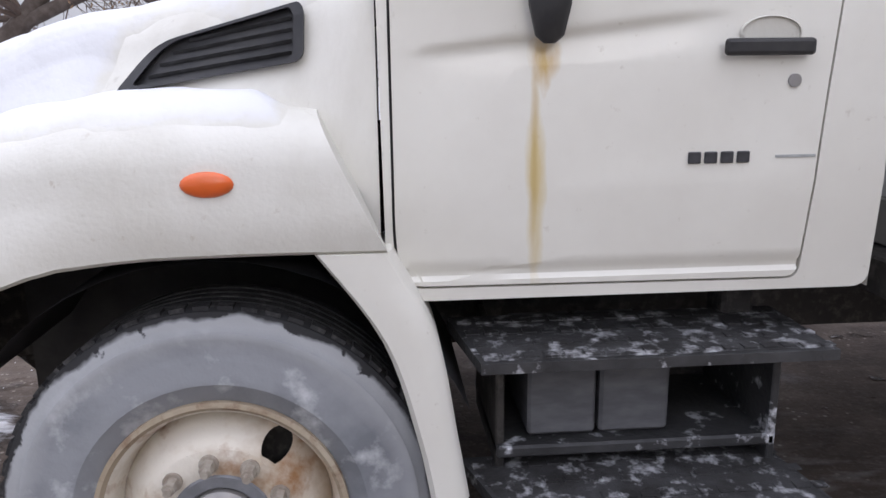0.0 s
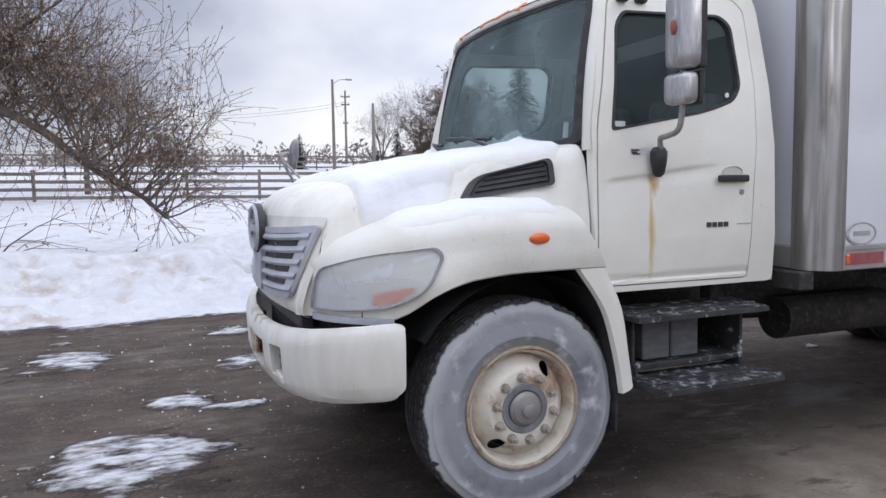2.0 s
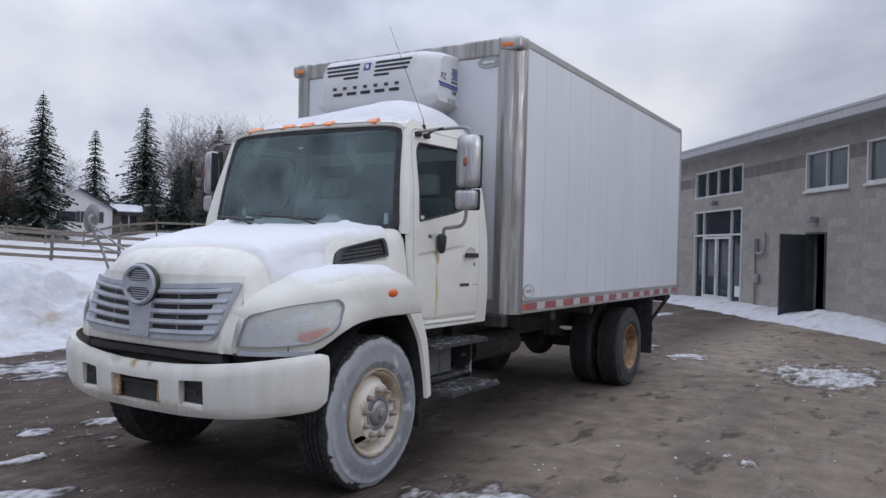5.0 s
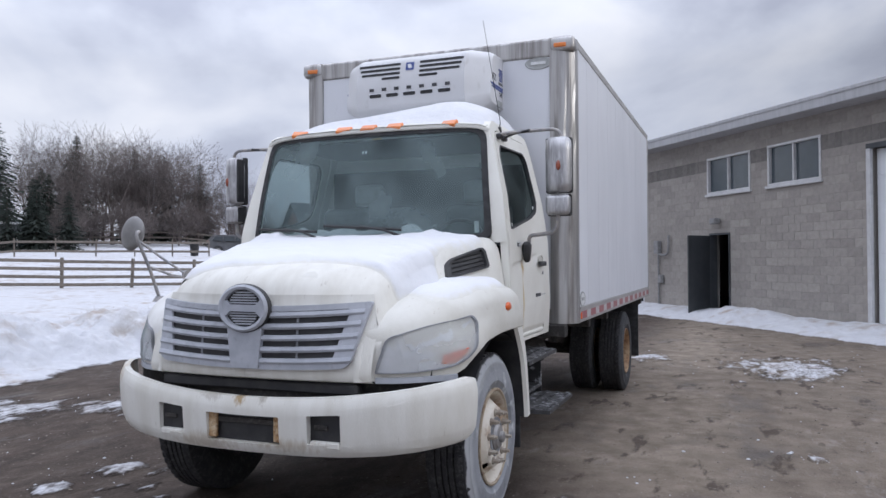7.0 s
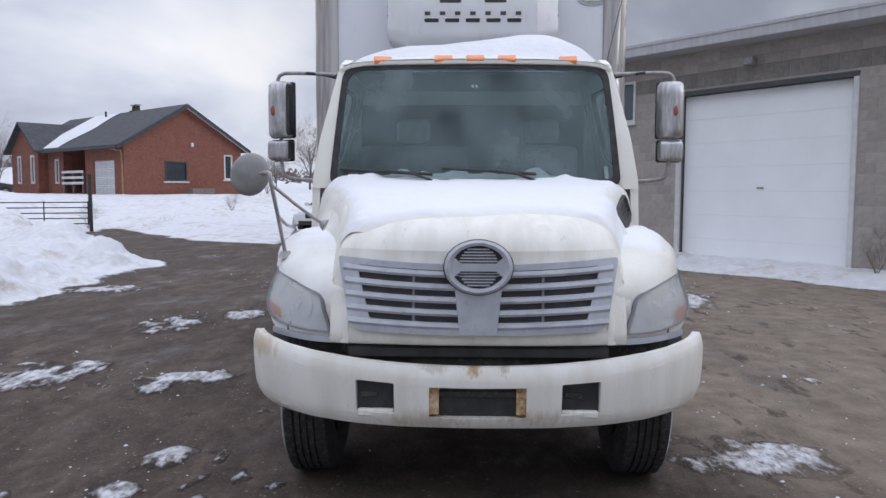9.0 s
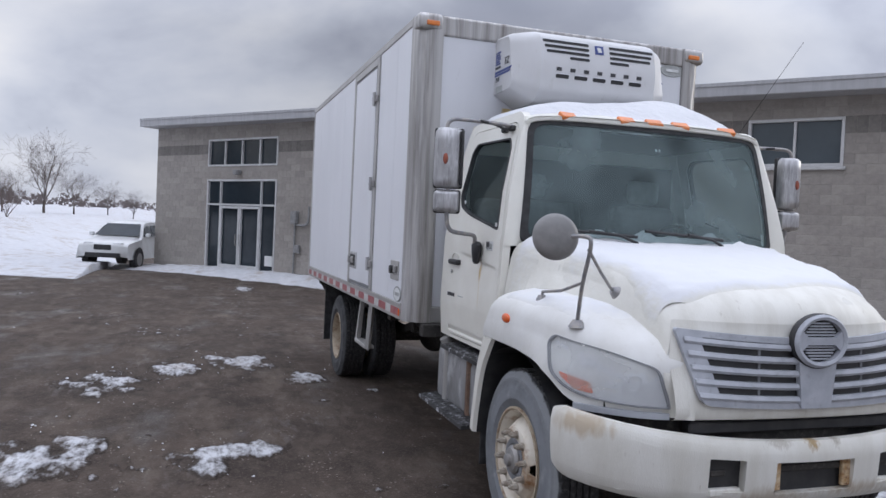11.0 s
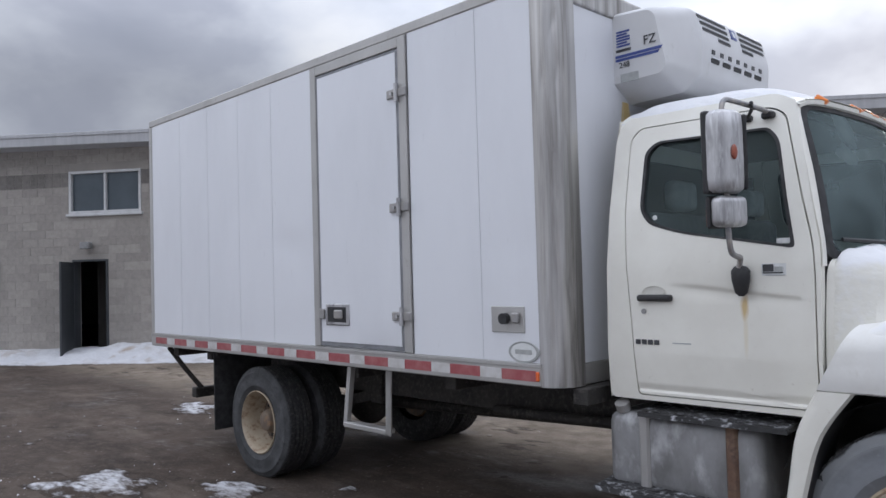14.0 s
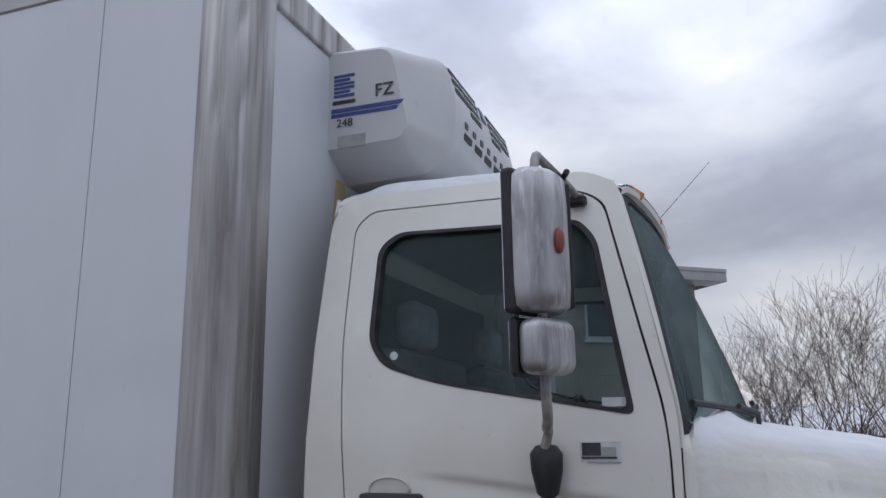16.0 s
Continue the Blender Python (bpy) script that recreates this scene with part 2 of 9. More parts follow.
    # grit and small stones
    col = blend(math_("MULTIPLY", noisy(42.0, 4, 0.55, 0.75), 0.5), col, (0.190, 0.158, 0.130))
    col = blend(math_("MULTIPLY", noisy(30.0, 4, 0.60, 0.74, (1, 1, 1.7)), 0.6), col, (0.030, 0.024, 0.020))
    vo = n.new("ShaderNodeTexVoronoi")
    vo.inputs["Scale"].default_value = 21.0
    l.new(tc.outputs["Object"], vo.inputs["Vector"])
    st = n.new("ShaderNodeMapRange")
    st.inputs["From Min"].default_value, st.inputs["From Max"].default_value = 0.22, 0.12
    l.new(vo.outputs["Distance"], st.inputs["Value"])
    stone = math_("MULTIPLY", st.outputs["Result"], noisy(3.0, 3, 0.52, 0.60))
    col = blend(math_("MULTIPLY", stone, 0.7), col, (0.300, 0.265, 0.225))
    # a dusting of trodden snow in streaks
    dust = math_("MULTIPLY", noisy(0.8, 5, 0.54, 0.66), noisy(9.0, 8, 0.50, 0.68, (0.5, 1.4, 1)))
    col = blend(math_("MULTIPLY", dust, 0.22), col, (0.50, 0.48, 0.46))
    height = math_("ADD", noisy(34.0, 6, 0.2, 0.8), math_("MULTIPLY", stone, 0.5))
    ro = n.new("ShaderNodeMapRange")
    ro.inputs["To Min"].default_value, ro.inputs["To Max"].default_value = 0.92, 0.50
    l.new(wet, ro.inputs["Value"])
    return col, height, ro.outputs["Result"], noisy, blend, math_


def ground_material(name, snowy):
    """The yard's earth; with snowy, snow lies over it as thick as the mesh's own depth says, breaking up at its thin edge."""
    m = bpy.data.materials.new(name)
    m.use_nodes = True
    n, l = m.node_tree.nodes, m.node_tree.links
    b = n["Principled BSDF"]
    b.inputs["Specular IOR Level"].default_value = 0.25
    col, height, rough, noisy, blend, math_ = ground_nodes(m)
    bump = n.new("ShaderNodeBump")
    bump.inputs["Distance"].default_value = 0.006
    if snowy:
        at = n.new("ShaderNodeAttribute")
        at.attribute_name = "depth"
        mr = n.new("ShaderNodeMapRange")
        mr.inputs["From Min"].default_value, mr.inputs["From Max"].default_value = 0.0, 0.028
        mr.inputs["To Min"].default_value, mr.inputs["To Max"].default_value = -0.12, 1.35
        mr.clamp = False
        l.new(at.outputs["Fac"], mr.inputs["Value"])
        hole = math_("MULTIPLY", noisy(16.0, 9, 0.32, 0.72, (0.6, 1.3, 1)), 0.85)
        k = n.new("ShaderNodeMath")
        k.operation = "SUBTRACT"
        l.new(mr.outputs["Result"], k.inputs[0])
        l.new(hole, k.inputs[1])
        cover = n.new("ShaderNodeMapRange")
        cover.inputs["From Min"].default_value, cover.inputs["From Max"].default_value = -0.14, 0.52
        l.new(k.outputs[0], cover.inputs["Value"])
        snow = blend(noisy(0.9, 6, 0.55, 0.74), (0.555, 0.56, 0.58), (0.40, 0.378, 0.355))
        snow = blend(noisy(5.0, 6, 0.45, 0.70), snow, (0.63, 0.635, 0.65))
        snow = blend(math_("MULTIPLY", noisy(2.6, 10, 0.50, 0.66), math_("MULTIPLY", noisy(0.55, 4, 0.44, 0.60), 0.85)), snow, (0.36, 0.295, 0.24))
        col = blend(cover.outputs["Result"], col, snow)
        height = blend(cover.outputs["Result"], height, math_("ADD", math_("MULTIPLY", noisy(9.0, 6, 0.2, 0.8), 0.45), math_("MULTIPLY", noisy(2.8, 4, 0.25, 0.75), 0.55)))
        bump.inputs["Distance"].default_value = 0.034
    l.new(height, bump.inputs["Height"])
    l.new(bump.outputs["Normal"], b.inputs["Normal"])
    l.new(col, b.inputs["Base Color"])
    if snowy:
        b.inputs["Roughness"].default_value = 0.85
    else:
        l.new(rough, b.inputs["Roughness"])
    return m


M["ground"] = ground_material("wet_brown_gravel", False)
M["snow_ground"] = ground_material("old_snow_on_gravel", True)
M["stone"] = piece_material("tan_loose_stone", (0.30, 0.26, 0.215), (0.17, 0.145, 0.12), 0.9, 0.001, 80.0)
M["step_dark"] = material("dark_icy_aluminium", (0.040, 0.040, 0.041), 0.55, 0.3, second=(0.078, 0.078, 0.08), scale=5.0, third=(0.62, 0.63, 0.66), scale3=16.0, low3=0.58, high3=0.68, bump=0.003)
M["battery"] = material("dull_battery_case", (0.10, 0.102, 0.108), 0.7, second=(0.145, 0.147, 0.152), scale=9.0, stretch=(1, 1, 3))
M["snow_crust"] = material("crusted_snow_on_paint", (0.75, 0.745, 0.72), 0.7, second=(0.68, 0.67, 0.635), scale=3.5, third=(0.62, 0.60, 0.55), scale3=11.0, low3=0.60, high3=0.75, stretch=(1, 1, 0.5), bump=0.006, bump_scale=9.0)
M["snow"] = material("snow", (0.665, 0.67, 0.685), 0.85, second=(0.60, 0.605, 0.625), scale=1.6, third=(0.70, 0.705, 0.715), scale3=9.0,
                     bump=0.012, bump_scale=16.0)


def thin_snow_material(name, under):
    """Snow over paint: where its own depth runs out the paint shows through in grains."""
    m = material(name, under, 0.8, second=(0.70, 0.705, 0.72), scale=1.6, third=(0.80, 0.805, 0.815), scale3=9.0, bump=0.007, bump_scale=11.0)
    n, l = m.node_tree.nodes, m.node_tree.links
    b = n["Principled BSDF"]
    at, nz, sub_, mr, mx, tc = n.new("ShaderNodeAttribute"), n.new("ShaderNodeTexNoise"), n.new("ShaderNodeMath"), n.new("ShaderNodeMapRange"), n.new("ShaderNodeMix"), n.new("ShaderNodeTexCoord")
    at.attribute_name = "depth"
    nz.inputs["Scale"].default_value, nz.inputs["Detail"].default_value = 28.0, 7.0
    l.new(tc.outputs["Object"], nz.inputs["Vector"])
    sc = n.new("ShaderNodeMath")
    sc.operation, sc.inputs[1].default_value = "MULTIPLY", 0.018
    l.new(nz.outputs["Fac"], sc.inputs[0])
    sub_.operation = "SUBTRACT"
    l.new(at.outputs["Fac"], sub_.inputs[0])
    l.new(sc.outputs[0], sub_.inputs[1])
    mr.inputs["From Min"].default_value, mr.inputs["From Max"].default_value = -0.008, 0.006
    l.new(sub_.outputs[0], mr.inputs["Value"])
    mx.data_type = "RGBA"
    mx.inputs[6].default_value, mx.inputs[7].default_value = (*under, 1), (0.71, 0.715, 0.73, 1)
    l.new(mr.outputs["Result"], mx.inputs[0])
    l.new(mx.outputs[2], b.inputs["Base Color"])
    return m


M["snow_on_crust"] = thin_snow_material("snow_on_crust", (0.74, 0.735, 0.71))
M["snow_on_paint"] = thin_snow_material("snow_on_cream_paint", (0.66, 0.645, 0.585))
M["paint"] = material("cream_paint", (0.78, 0.765, 0.695), 0.42, second=(0.72, 0.70, 0.63), scale=2.3, third=(0.58, 0.545, 0.47), scale3=38.0,
                      low3=0.66, high3=0.80, coat=0.25, rough2=0.55)
M["paint_dirty"] = material("salt_stained_cream_paint", (0.67, 0.655, 0.595), 0.5, second=(0.585, 0.565, 0.50), scale=3.2, third=(0.42, 0.36, 0.28), scale3=26.0,
                            low3=0.66, high3=0.82, bump=0.001, bump_scale=90.0)


def add_spots(m, spots, stretch=(1, 1, 1)):
    """Stains of their own: each spot (centre, radii, colour, noise scale, strength) breaks up by noise."""
    n, l = m.node_tree.nodes, m.node_tree.links
    b = n["Principled BSDF"]
    tc = n.new("ShaderNodeTexCoord")
    for centre, radii, color, scale, strength in spots:
        mp = n.new("ShaderNodeMapping")
        mp.vector_type = "TEXTURE"
        mp.inputs["Location"].default_value, mp.inputs["Scale"].default_value = centre, radii
        ln = n.new("ShaderNodeVectorMath")
        ln.operation = "LENGTH"
        l.new(tc.outputs["Object"], mp.inputs["Vector"])
        l.new(mp.outputs["Vector"], ln.inputs[0])
        ms = n.new("ShaderNodeMapping")
        ms.inputs["Scale"].default_value = stretch
        nz = n.new("ShaderNodeTexNoise")
        nz.inputs["Scale"].default_value, nz.inputs["Detail"].default_value = scale, 7.0
        l.new(tc.outputs["Object"], ms.inputs["Vector"])
        l.new(ms.outputs["Vector"], nz.inputs["Vector"])
        k = n.new("ShaderNodeMath")
        k.operation = "MULTIPLY_ADD"
        k.inputs[1].default_value = 1.6
        l.new(nz.outputs["Fac"], k.inputs[0])
        l.new(ln.outputs["Value"], k.inputs[2])
        mr = n.new("ShaderNodeMapRange")
        for key, value in (("From Min", 1.75), ("From Max", 1.1), ("To Min", 0.0), ("To Max", strength)):
            mr.inputs[key].default_value = value
        l.new(k.outputs[0], mr.inputs["Value"])
        mx = n.new("ShaderNodeMix")
        mx.data_type = "RGBA"
        l.new(b.inputs["Base Color"].links[0].from_socket, mx.inputs[6])
        mx.inputs[7].default_value = (*color, 1)
        l.new(mr.outputs["Result"], mx.inputs[0])
        l.new(mx.outputs[2], b.inputs["Base Color"])
    return m


M["paint_bumper"] = material("worn_bumper_paint", (0.73, 0.715, 0.66), 0.5, second=(0.64, 0.62, 0.555), scale=2.6, third=(0.36, 0.31, 0.25), scale3=20.0,
                             low3=0.67, high3=0.80, stretch=(2.6, 2.6, 0.55), bump=0.001, bump_scale=90.0)
add_spots(M["paint_bumper"], [
    ((-1.03, 0.02, 0.85), (0.10, 0.045, 0.05), (0.34, 0.22, 0.08), 40.0, 0.9),
    ((-1.02, -0.12, 0.86), (0.10, 0.03, 0.06), (0.30, 0.26, 0.20), 50.0, 0.7),
    ((-1.02, 0.20, 0.86), (0.10, 0.10, 0.05), (0.34, 0.30, 0.24), 50.0, 0.6),
    ((-0.76, 1.08, 0.90), (0.30, 0.12, 0.07), (0.45, 0.34, 0.21), 12.0, 0.7),
    ((-1.0, 0.24, 0.60), (0.10, 0.30, 0.07), (0.40, 0.33, 0.24), 24.0, 0.6),
    ((-1.0, -0.24, 0.62), (0.10, 0.25, 0.05), (0.38, 0.30, 0.2), 24.0, 0.6)], (2.0, 2.0, 0.6))
for side_name, spots in (("left", [((0.712, -1.04, 1.515), (0.034, 0.2, 0.075), (0.52, 0.33, 0.08), 26.0, 0.9), ((0.695, -1.04, 1.27), (0.026, 0.2, 0.27), (0.60, 0.46, 0.17), 18.0, 0.75), ((0.692, -1.04, 1.30), (0.012, 0.2, 0.24), (0.50, 0.34, 0.10), 14.0, 0.6)]),
                         ("right", [((0.715, 1.04, 1.50), (0.022, 0.2, 0.08), (0.52, 0.34, 0.10), 26.0, 0.8), ((0.712, 1.04, 1.36), (0.014, 0.2, 0.15), (0.60, 0.48, 0.24), 18.0, 0.3)])):
    M["paint_door_" + side_name] = add_spots(material("rust_stained_door_paint_" + side_name, (0.78, 0.765, 0.695), 0.42, second=(0.72, 0.70, 0.63), scale=2.3, third=(0.58, 0.545, 0.47),
                                                      scale3=38.0, low3=0.66, high3=0.80, coat=0.25, rough2=0.55), spots, (1, 1, 0.35))
M["paint_hood"] = material("drip_stained_hood_paint", (0.72, 0.705, 0.645), 0.5, second=(0.635, 0.615, 0.55), scale=3.2, third=(0.40, 0.36, 0.30), scale3=9.0,
                           low3=0.64, high3=0.80, stretch=(1.6, 3.0, 0.6), bump=0.001, bump_scale=60.0)
M["panel_white"] = material("white_panel", (0.72, 0.73, 0.755), 0.42, second=(0.66, 0.67, 0.695), scale=1.1, third=(0.58, 0.585, 0.60), scale3=22.0,
                            low3=0.66, high3=0.85, stretch=(1, 1, 0.35), bump=0.006, bump_scale=2.2)
M["unit_white"] = material("grimy_white_fibreglass", (0.63, 0.63, 0.635), 0.45, second=(0.57, 0.57, 0.57), scale=1.6, third=(0.47, 0.465, 0.45), scale3=14.0, low3=0.62, high3=0.82, stretch=(1, 1, 0.5))
# dark upright streaks in the colour imitate banded reflections
M["stainless"] = material("reflection_streaked_stainless", (0.52, 0.51, 0.50), 0.33, 0.9, second=(0.24, 0.225, 0.212), scale=4.2, stretch=(3.0, 3.0, 0.12),
                          third=(0.48, 0.46, 0.44), scale3=13.0, bump=0.012, bump_scale=3.0, rough2=0.6)
M["aluminium"] = material("dull_aluminium", (0.47, 0.46, 0.445), 0.5, 0.55, second=(0.40, 0.39, 0.375), scale=3.0, third=(0.36, 0.34, 0.315), scale3=34.0, low3=0.6, high3=0.8, stretch=(1, 1, 0.5))
M["tank_frost"] = material("frosty_dirty_aluminium", (0.33, 0.33, 0.335), 0.6, 0.4, second=(0.20, 0.198, 0.195), scale=3.0, low=0.42, high=0.62, third=(0.52, 0.52, 0.53), scale3=7.0, low3=0.55, high3=0.75, stretch=(1, 1, 0.6), bump=0.003, bump_scale=20.0)
M["grille_grey"] = material("frosted_grey_plastic", (0.36, 0.375, 0.41), 0.6, second=(0.44, 0.455, 0.49), scale=9.0, third=(0.29, 0.295, 0.32), scale3=24.0, low3=0.58, high3=0.75)
M["black"] = material("black_plastic", (0.018, 0.018, 0.02), 0.55, second=(0.035, 0.034, 0.034), scale=12.0)
M["rubber_seal"] = material("black_rubber", (0.02, 0.02, 0.021), 0.7, second=(0.045, 0.045, 0.047), scale=18.0)
M["chassis"] = material("dirty_chassis_black", (0.024, 0.022, 0.021), 0.75, second=(0.05, 0.045, 0.04), scale=5.0, third=(0.085, 0.078, 0.07), scale3=30.0, bump=0.002)
M["dark_inside"] = material("dark_interior", (0.05, 0.052, 0.055), 0.8, second=(0.075, 0.075, 0.078), scale=8.0)
M["seat"] = material("grey_seat_fabric", (0.13, 0.135, 0.145), 0.9, second=(0.18, 0.185, 0.19), scale=20.0)
M["headrest"] = material("pale_headrest_cloth", (0.50, 0.52, 0.53), 0.9, second=(0.40, 0.42, 0.43), scale=14.0)
M["tyre_tread"] = material("tyre_rubber", (0.024, 0.024, 0.026), 0.85, second=(0.042, 0.041, 0.041), scale=9.0, third=(0.085, 0.082, 0.08), scale3=40.0, bump=0.004)
M["tyre_dusted"] = material("salt_dusted_tyre", (0.29, 0.30, 0.315), 0.9, second=(0.19, 0.20, 0.215), scale=4.0, low=0.45, high=0.66, third=(0.60, 0.61, 0.62), scale3=7.0,
                            low3=0.54, high3=0.70, bump=0.003, bump_scale=30.0)


def ragged_edge(m, r0, rubber, smear=(0.43, 0.44, 0.45)):
    """Dust wears off the shoulder in a ragged line, and flakes off in spots."""
    n, l = m.node_tree.nodes, m.node_tree.links
    b = n["Principled BSDF"]
    tc, sc, ln = n.new("ShaderNodeTexCoord"), n.new("ShaderNodeVectorMath"), n.new("ShaderNodeVectorMath")
    sc.operation, ln.operation = "MULTIPLY", "LENGTH"
    sc.inputs[1].default_value = (1, 0, 1)
    l.new(tc.outputs["Object"], sc.inputs[0])
    l.new(sc.outputs[0], ln.inputs[0])
    col = b.inputs["Base Color"].links[0].from_socket
    for scale, gain, lo, hi, paint in ((5.0, 0.09, r0 - 0.03, r0 + 0.03, smear), (9.0, 0.055, r0 + 0.020, r0 + 0.030, rubber), (13.0, 0.26, r0 + 0.142, r0 + 0.150, rubber)):
        nz, k, mr, mx = n.new("ShaderNodeTexNoise"), n.new("ShaderNodeMath"), n.new("ShaderNodeMapRange"), n.new("ShaderNodeMix")
        nz.inputs["Scale"].default_value, nz.inputs["Detail"].default_value = scale, 6.0
        l.new(tc.outputs["Object"], nz.inputs["Vector"])
        k.operation, k.inputs[1].default_value = "MULTIPLY_ADD", gain
        l.new(nz.outputs["Fac"], k.inputs[0])
        l.new(ln.outputs["Value"], k.inputs[2])
        mr.inputs["From Min"].default_value, mr.inputs["From Max"].default_value = lo + gain * 0.0, hi
        l.new(k.outputs[0], mr.inputs["Value"])
        mx.data_type = "RGBA"
        mx.inputs[7].default_value = (*paint, 1)
        l.new(col, mx.inputs[6])
        l.new(mr.outputs["Result"], mx.inputs[0])
        col = mx.outputs[2]
    l.new(col, b.inputs["Base Color"])


M["tyre_grey"] = material("grey_dusty_tyre", (0.20, 0.21, 0.225), 0.9, second=(0.14, 0.148, 0.16), scale=4.0, low=0.42, high=0.66, third=(0.30, 0.31, 0.32), scale3=7.0,
                          low3=0.54, high3=0.72, bump=0.003, bump_scale=30.0)
ragged_edge(M["tyre_grey"], 0.486, (0.045, 0.045, 0.047), (0.25, 0.26, 0.27))
ragged_edge(M["tyre_dusted"], 0.478, (0.035, 0.035, 0.037))
M["tyre_dark"] = material("dark_dusted_tyre", (0.045, 0.046, 0.048), 0.9, second=(0.085, 0.087, 0.09), scale=6.0, third=(0.04, 0.04, 0.042), scale3=25.0, bump=0.003)
# grime, with the shade of the deep rim painted into the brown
M["rim_disc"] = material("grimy_shaded_wheel_disc", (0.20, 0.155, 0.115), 0.75, second=(0.13, 0.10, 0.08), scale=7.0, third=(0.26, 0.16, 0.09), scale3=18.0, bump=0.002)
M["rim"] = material("cream_rusty_steel", (0.70, 0.65, 0.56), 0.6, second=(0.48, 0.38, 0.27), scale=5.0, low=0.46, high=0.66, third=(0.30, 0.15, 0.06), scale3=8.0,
                    low3=0.54, high3=0.70, bump=0.002)
M["nut"] = material("grimy_cream_nut", (0.44, 0.40, 0.34), 0.6, 0.1, second=(0.30, 0.25, 0.20), scale=30.0)
M["rim_rust"] = material("rusty_steel_rim", (0.30, 0.17, 0.085), 0.75, second=(0.42, 0.30, 0.18), scale=6.0, third=(0.16, 0.08, 0.04), scale3=20.0, bump=0.002)
M["strap_rust"] = material("brown_rusty_strap", (0.13, 0.075, 0.05), 0.8, second=(0.20, 0.13, 0.09), scale=7.0, third=(0.08, 0.05, 0.04), scale3=20.0, bump=0.002)
# tan darkened for both grime and the shade inside the barrel
M["rim_tan"] = material("tan_steel_rim", (0.36, 0.29, 0.205), 0.7, second=(0.45, 0.38, 0.285), scale=6.0, third=(0.18, 0.10, 0.055), scale3=20.0, bump=0.002)
M["steel"] = material("greasy_steel", (0.31, 0.305, 0.30), 0.5, 0.5, second=(0.38, 0.36, 0.34), scale=14.0)
M["amber"] = material("amber_plastic", (0.78, 0.125, 0.02), 0.3, second=(0.68, 0.12, 0.015), scale=12.0, coat=0.4)
M["amber_roof"] = material("weathered_amber_plastic", (0.80, 0.23, 0.045), 0.35, second=(0.66, 0.20, 0.05), scale=14.0, coat=0.3)
M["amber_dim"] = material("dim_amber_plastic", (0.30, 0.075, 0.04), 0.4, second=(0.22, 0.07, 0.05), scale=30.0)
M["amber_lamp"] = material("dull_amber_plastic", (0.80, 0.16, 0.06), 0.4, second=(0.62, 0.24, 0.12), scale=20.0)
M["red_tape"] = material("red_reflective_tape", (0.31, 0.075, 0.082), 0.45, second=(0.37, 0.13, 0.13), scale=14.0)
M["white_tape"] = material("white_reflective_tape", (0.58, 0.57, 0.56), 0.45, second=(0.48, 0.46, 0.44), scale=14.0)
M["lamp_inside"] = material("headlamp_reflector", (0.66, 0.67, 0.68), 0.4, 0.1, second=(0.76, 0.765, 0.775), scale=6.0)
M["lamp_rim"] = material("headlamp_grey_edge", (0.17, 0.175, 0.185), 0.6, second=(0.25, 0.255, 0.27), scale=12.0)
M["lens"] = glass_material("frosted_lens", (0.92, 0.925, 0.93), 0.30, 0.35, 0.30, (0.56, 0.57, 0.58))
M["windshield"] = glass_material("frosty_windshield", (0.66, 0.75, 0.75), 0.12, 0.16, 0.36, (0.25, 0.32, 0.325))
M["side_glass"] = glass_material("tinted_glass", (0.62, 0.70, 0.70), 0.06, 0.26, 0.13, (0.18, 0.235, 0.24))
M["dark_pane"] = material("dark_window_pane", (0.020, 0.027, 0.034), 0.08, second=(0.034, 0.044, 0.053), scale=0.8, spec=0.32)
# the sky's reflection is put into this lighter, bluish base colour
M["sky_pane"] = material("painted_sky_window_pane", (0.062, 0.080, 0.094), 0.10, second=(0.085, 0.105, 0.12), scale=0.8, spec=0.6)
M["chrome_hazy"] = material("hazy_chrome", (0.50, 0.495, 0.50), 0.38, 0.8, second=(0.30, 0.295, 0.30), scale=9.0, rough2=0.55, stretch=(2, 2, 0.35), third=(0.58, 0.58, 0.59), scale3=30.0)
M["mirror"] = material("mirror_glass", (0.7, 0.72, 0.74), 0.05, 1.0)
M["frosted_mirror"] = material("frosted_convex_mirror", (0.20, 0.195, 0.19), 0.45, 0.3, second=(0.27, 0.26, 0.25), scale=9.0)
M["rod"] = material("grey_painted_rod", (0.26, 0.26, 0.27), 0.5, 0.4, second=(0.40, 0.37, 0.34), scale=25.0)
M["icy_tread"] = material("icy_step_plate", (0.022, 0.021, 0.021), 0.6, second=(0.052, 0.052, 0.054), scale=9.0, detail=9.0, third=(0.42, 0.425, 0.44), scale3=24.0,
                          low3=0.52, high3=0.70, bump=0.006, bump_scale=40.0)
M["rust_stain"] = material("rust_run", (0.66, 0.50, 0.23), 0.6, second=(0.77, 0.73, 0.62), scale=26.0, low=0.48, high=0.66, third=(0.48, 0.27, 0.08), scale3=9.0,
                           low3=0.6, high3=0.75, stretch=(1, 1, 0.25))
M["rust"] = material("flaking_rust", (0.40, 0.24, 0.11), 0.85, second=(0.60, 0.49, 0.33), scale=24.0, third=(0.16, 0.07, 0.03), scale3=55.0)
M["mark_dark"] = material("dark_lettering", (0.03, 0.03, 0.033), 0.4, second=(0.06, 0.06, 0.065), scale=30.0)
M["mark_blue"] = material("blue_decal", (0.035, 0.06, 0.23), 0.4, second=(0.06, 0.09, 0.28), scale=20.0)
M["mark_grey"] = material("grey_decal", (0.33, 0.34, 0.33), 0.5, second=(0.42, 0.43, 0.42), scale=20.0)
M["sticker"] = material("pale_sticker", (0.70, 0.71, 0.70), 0.5, second=(0.60, 0.61, 0.60), scale=20.0)
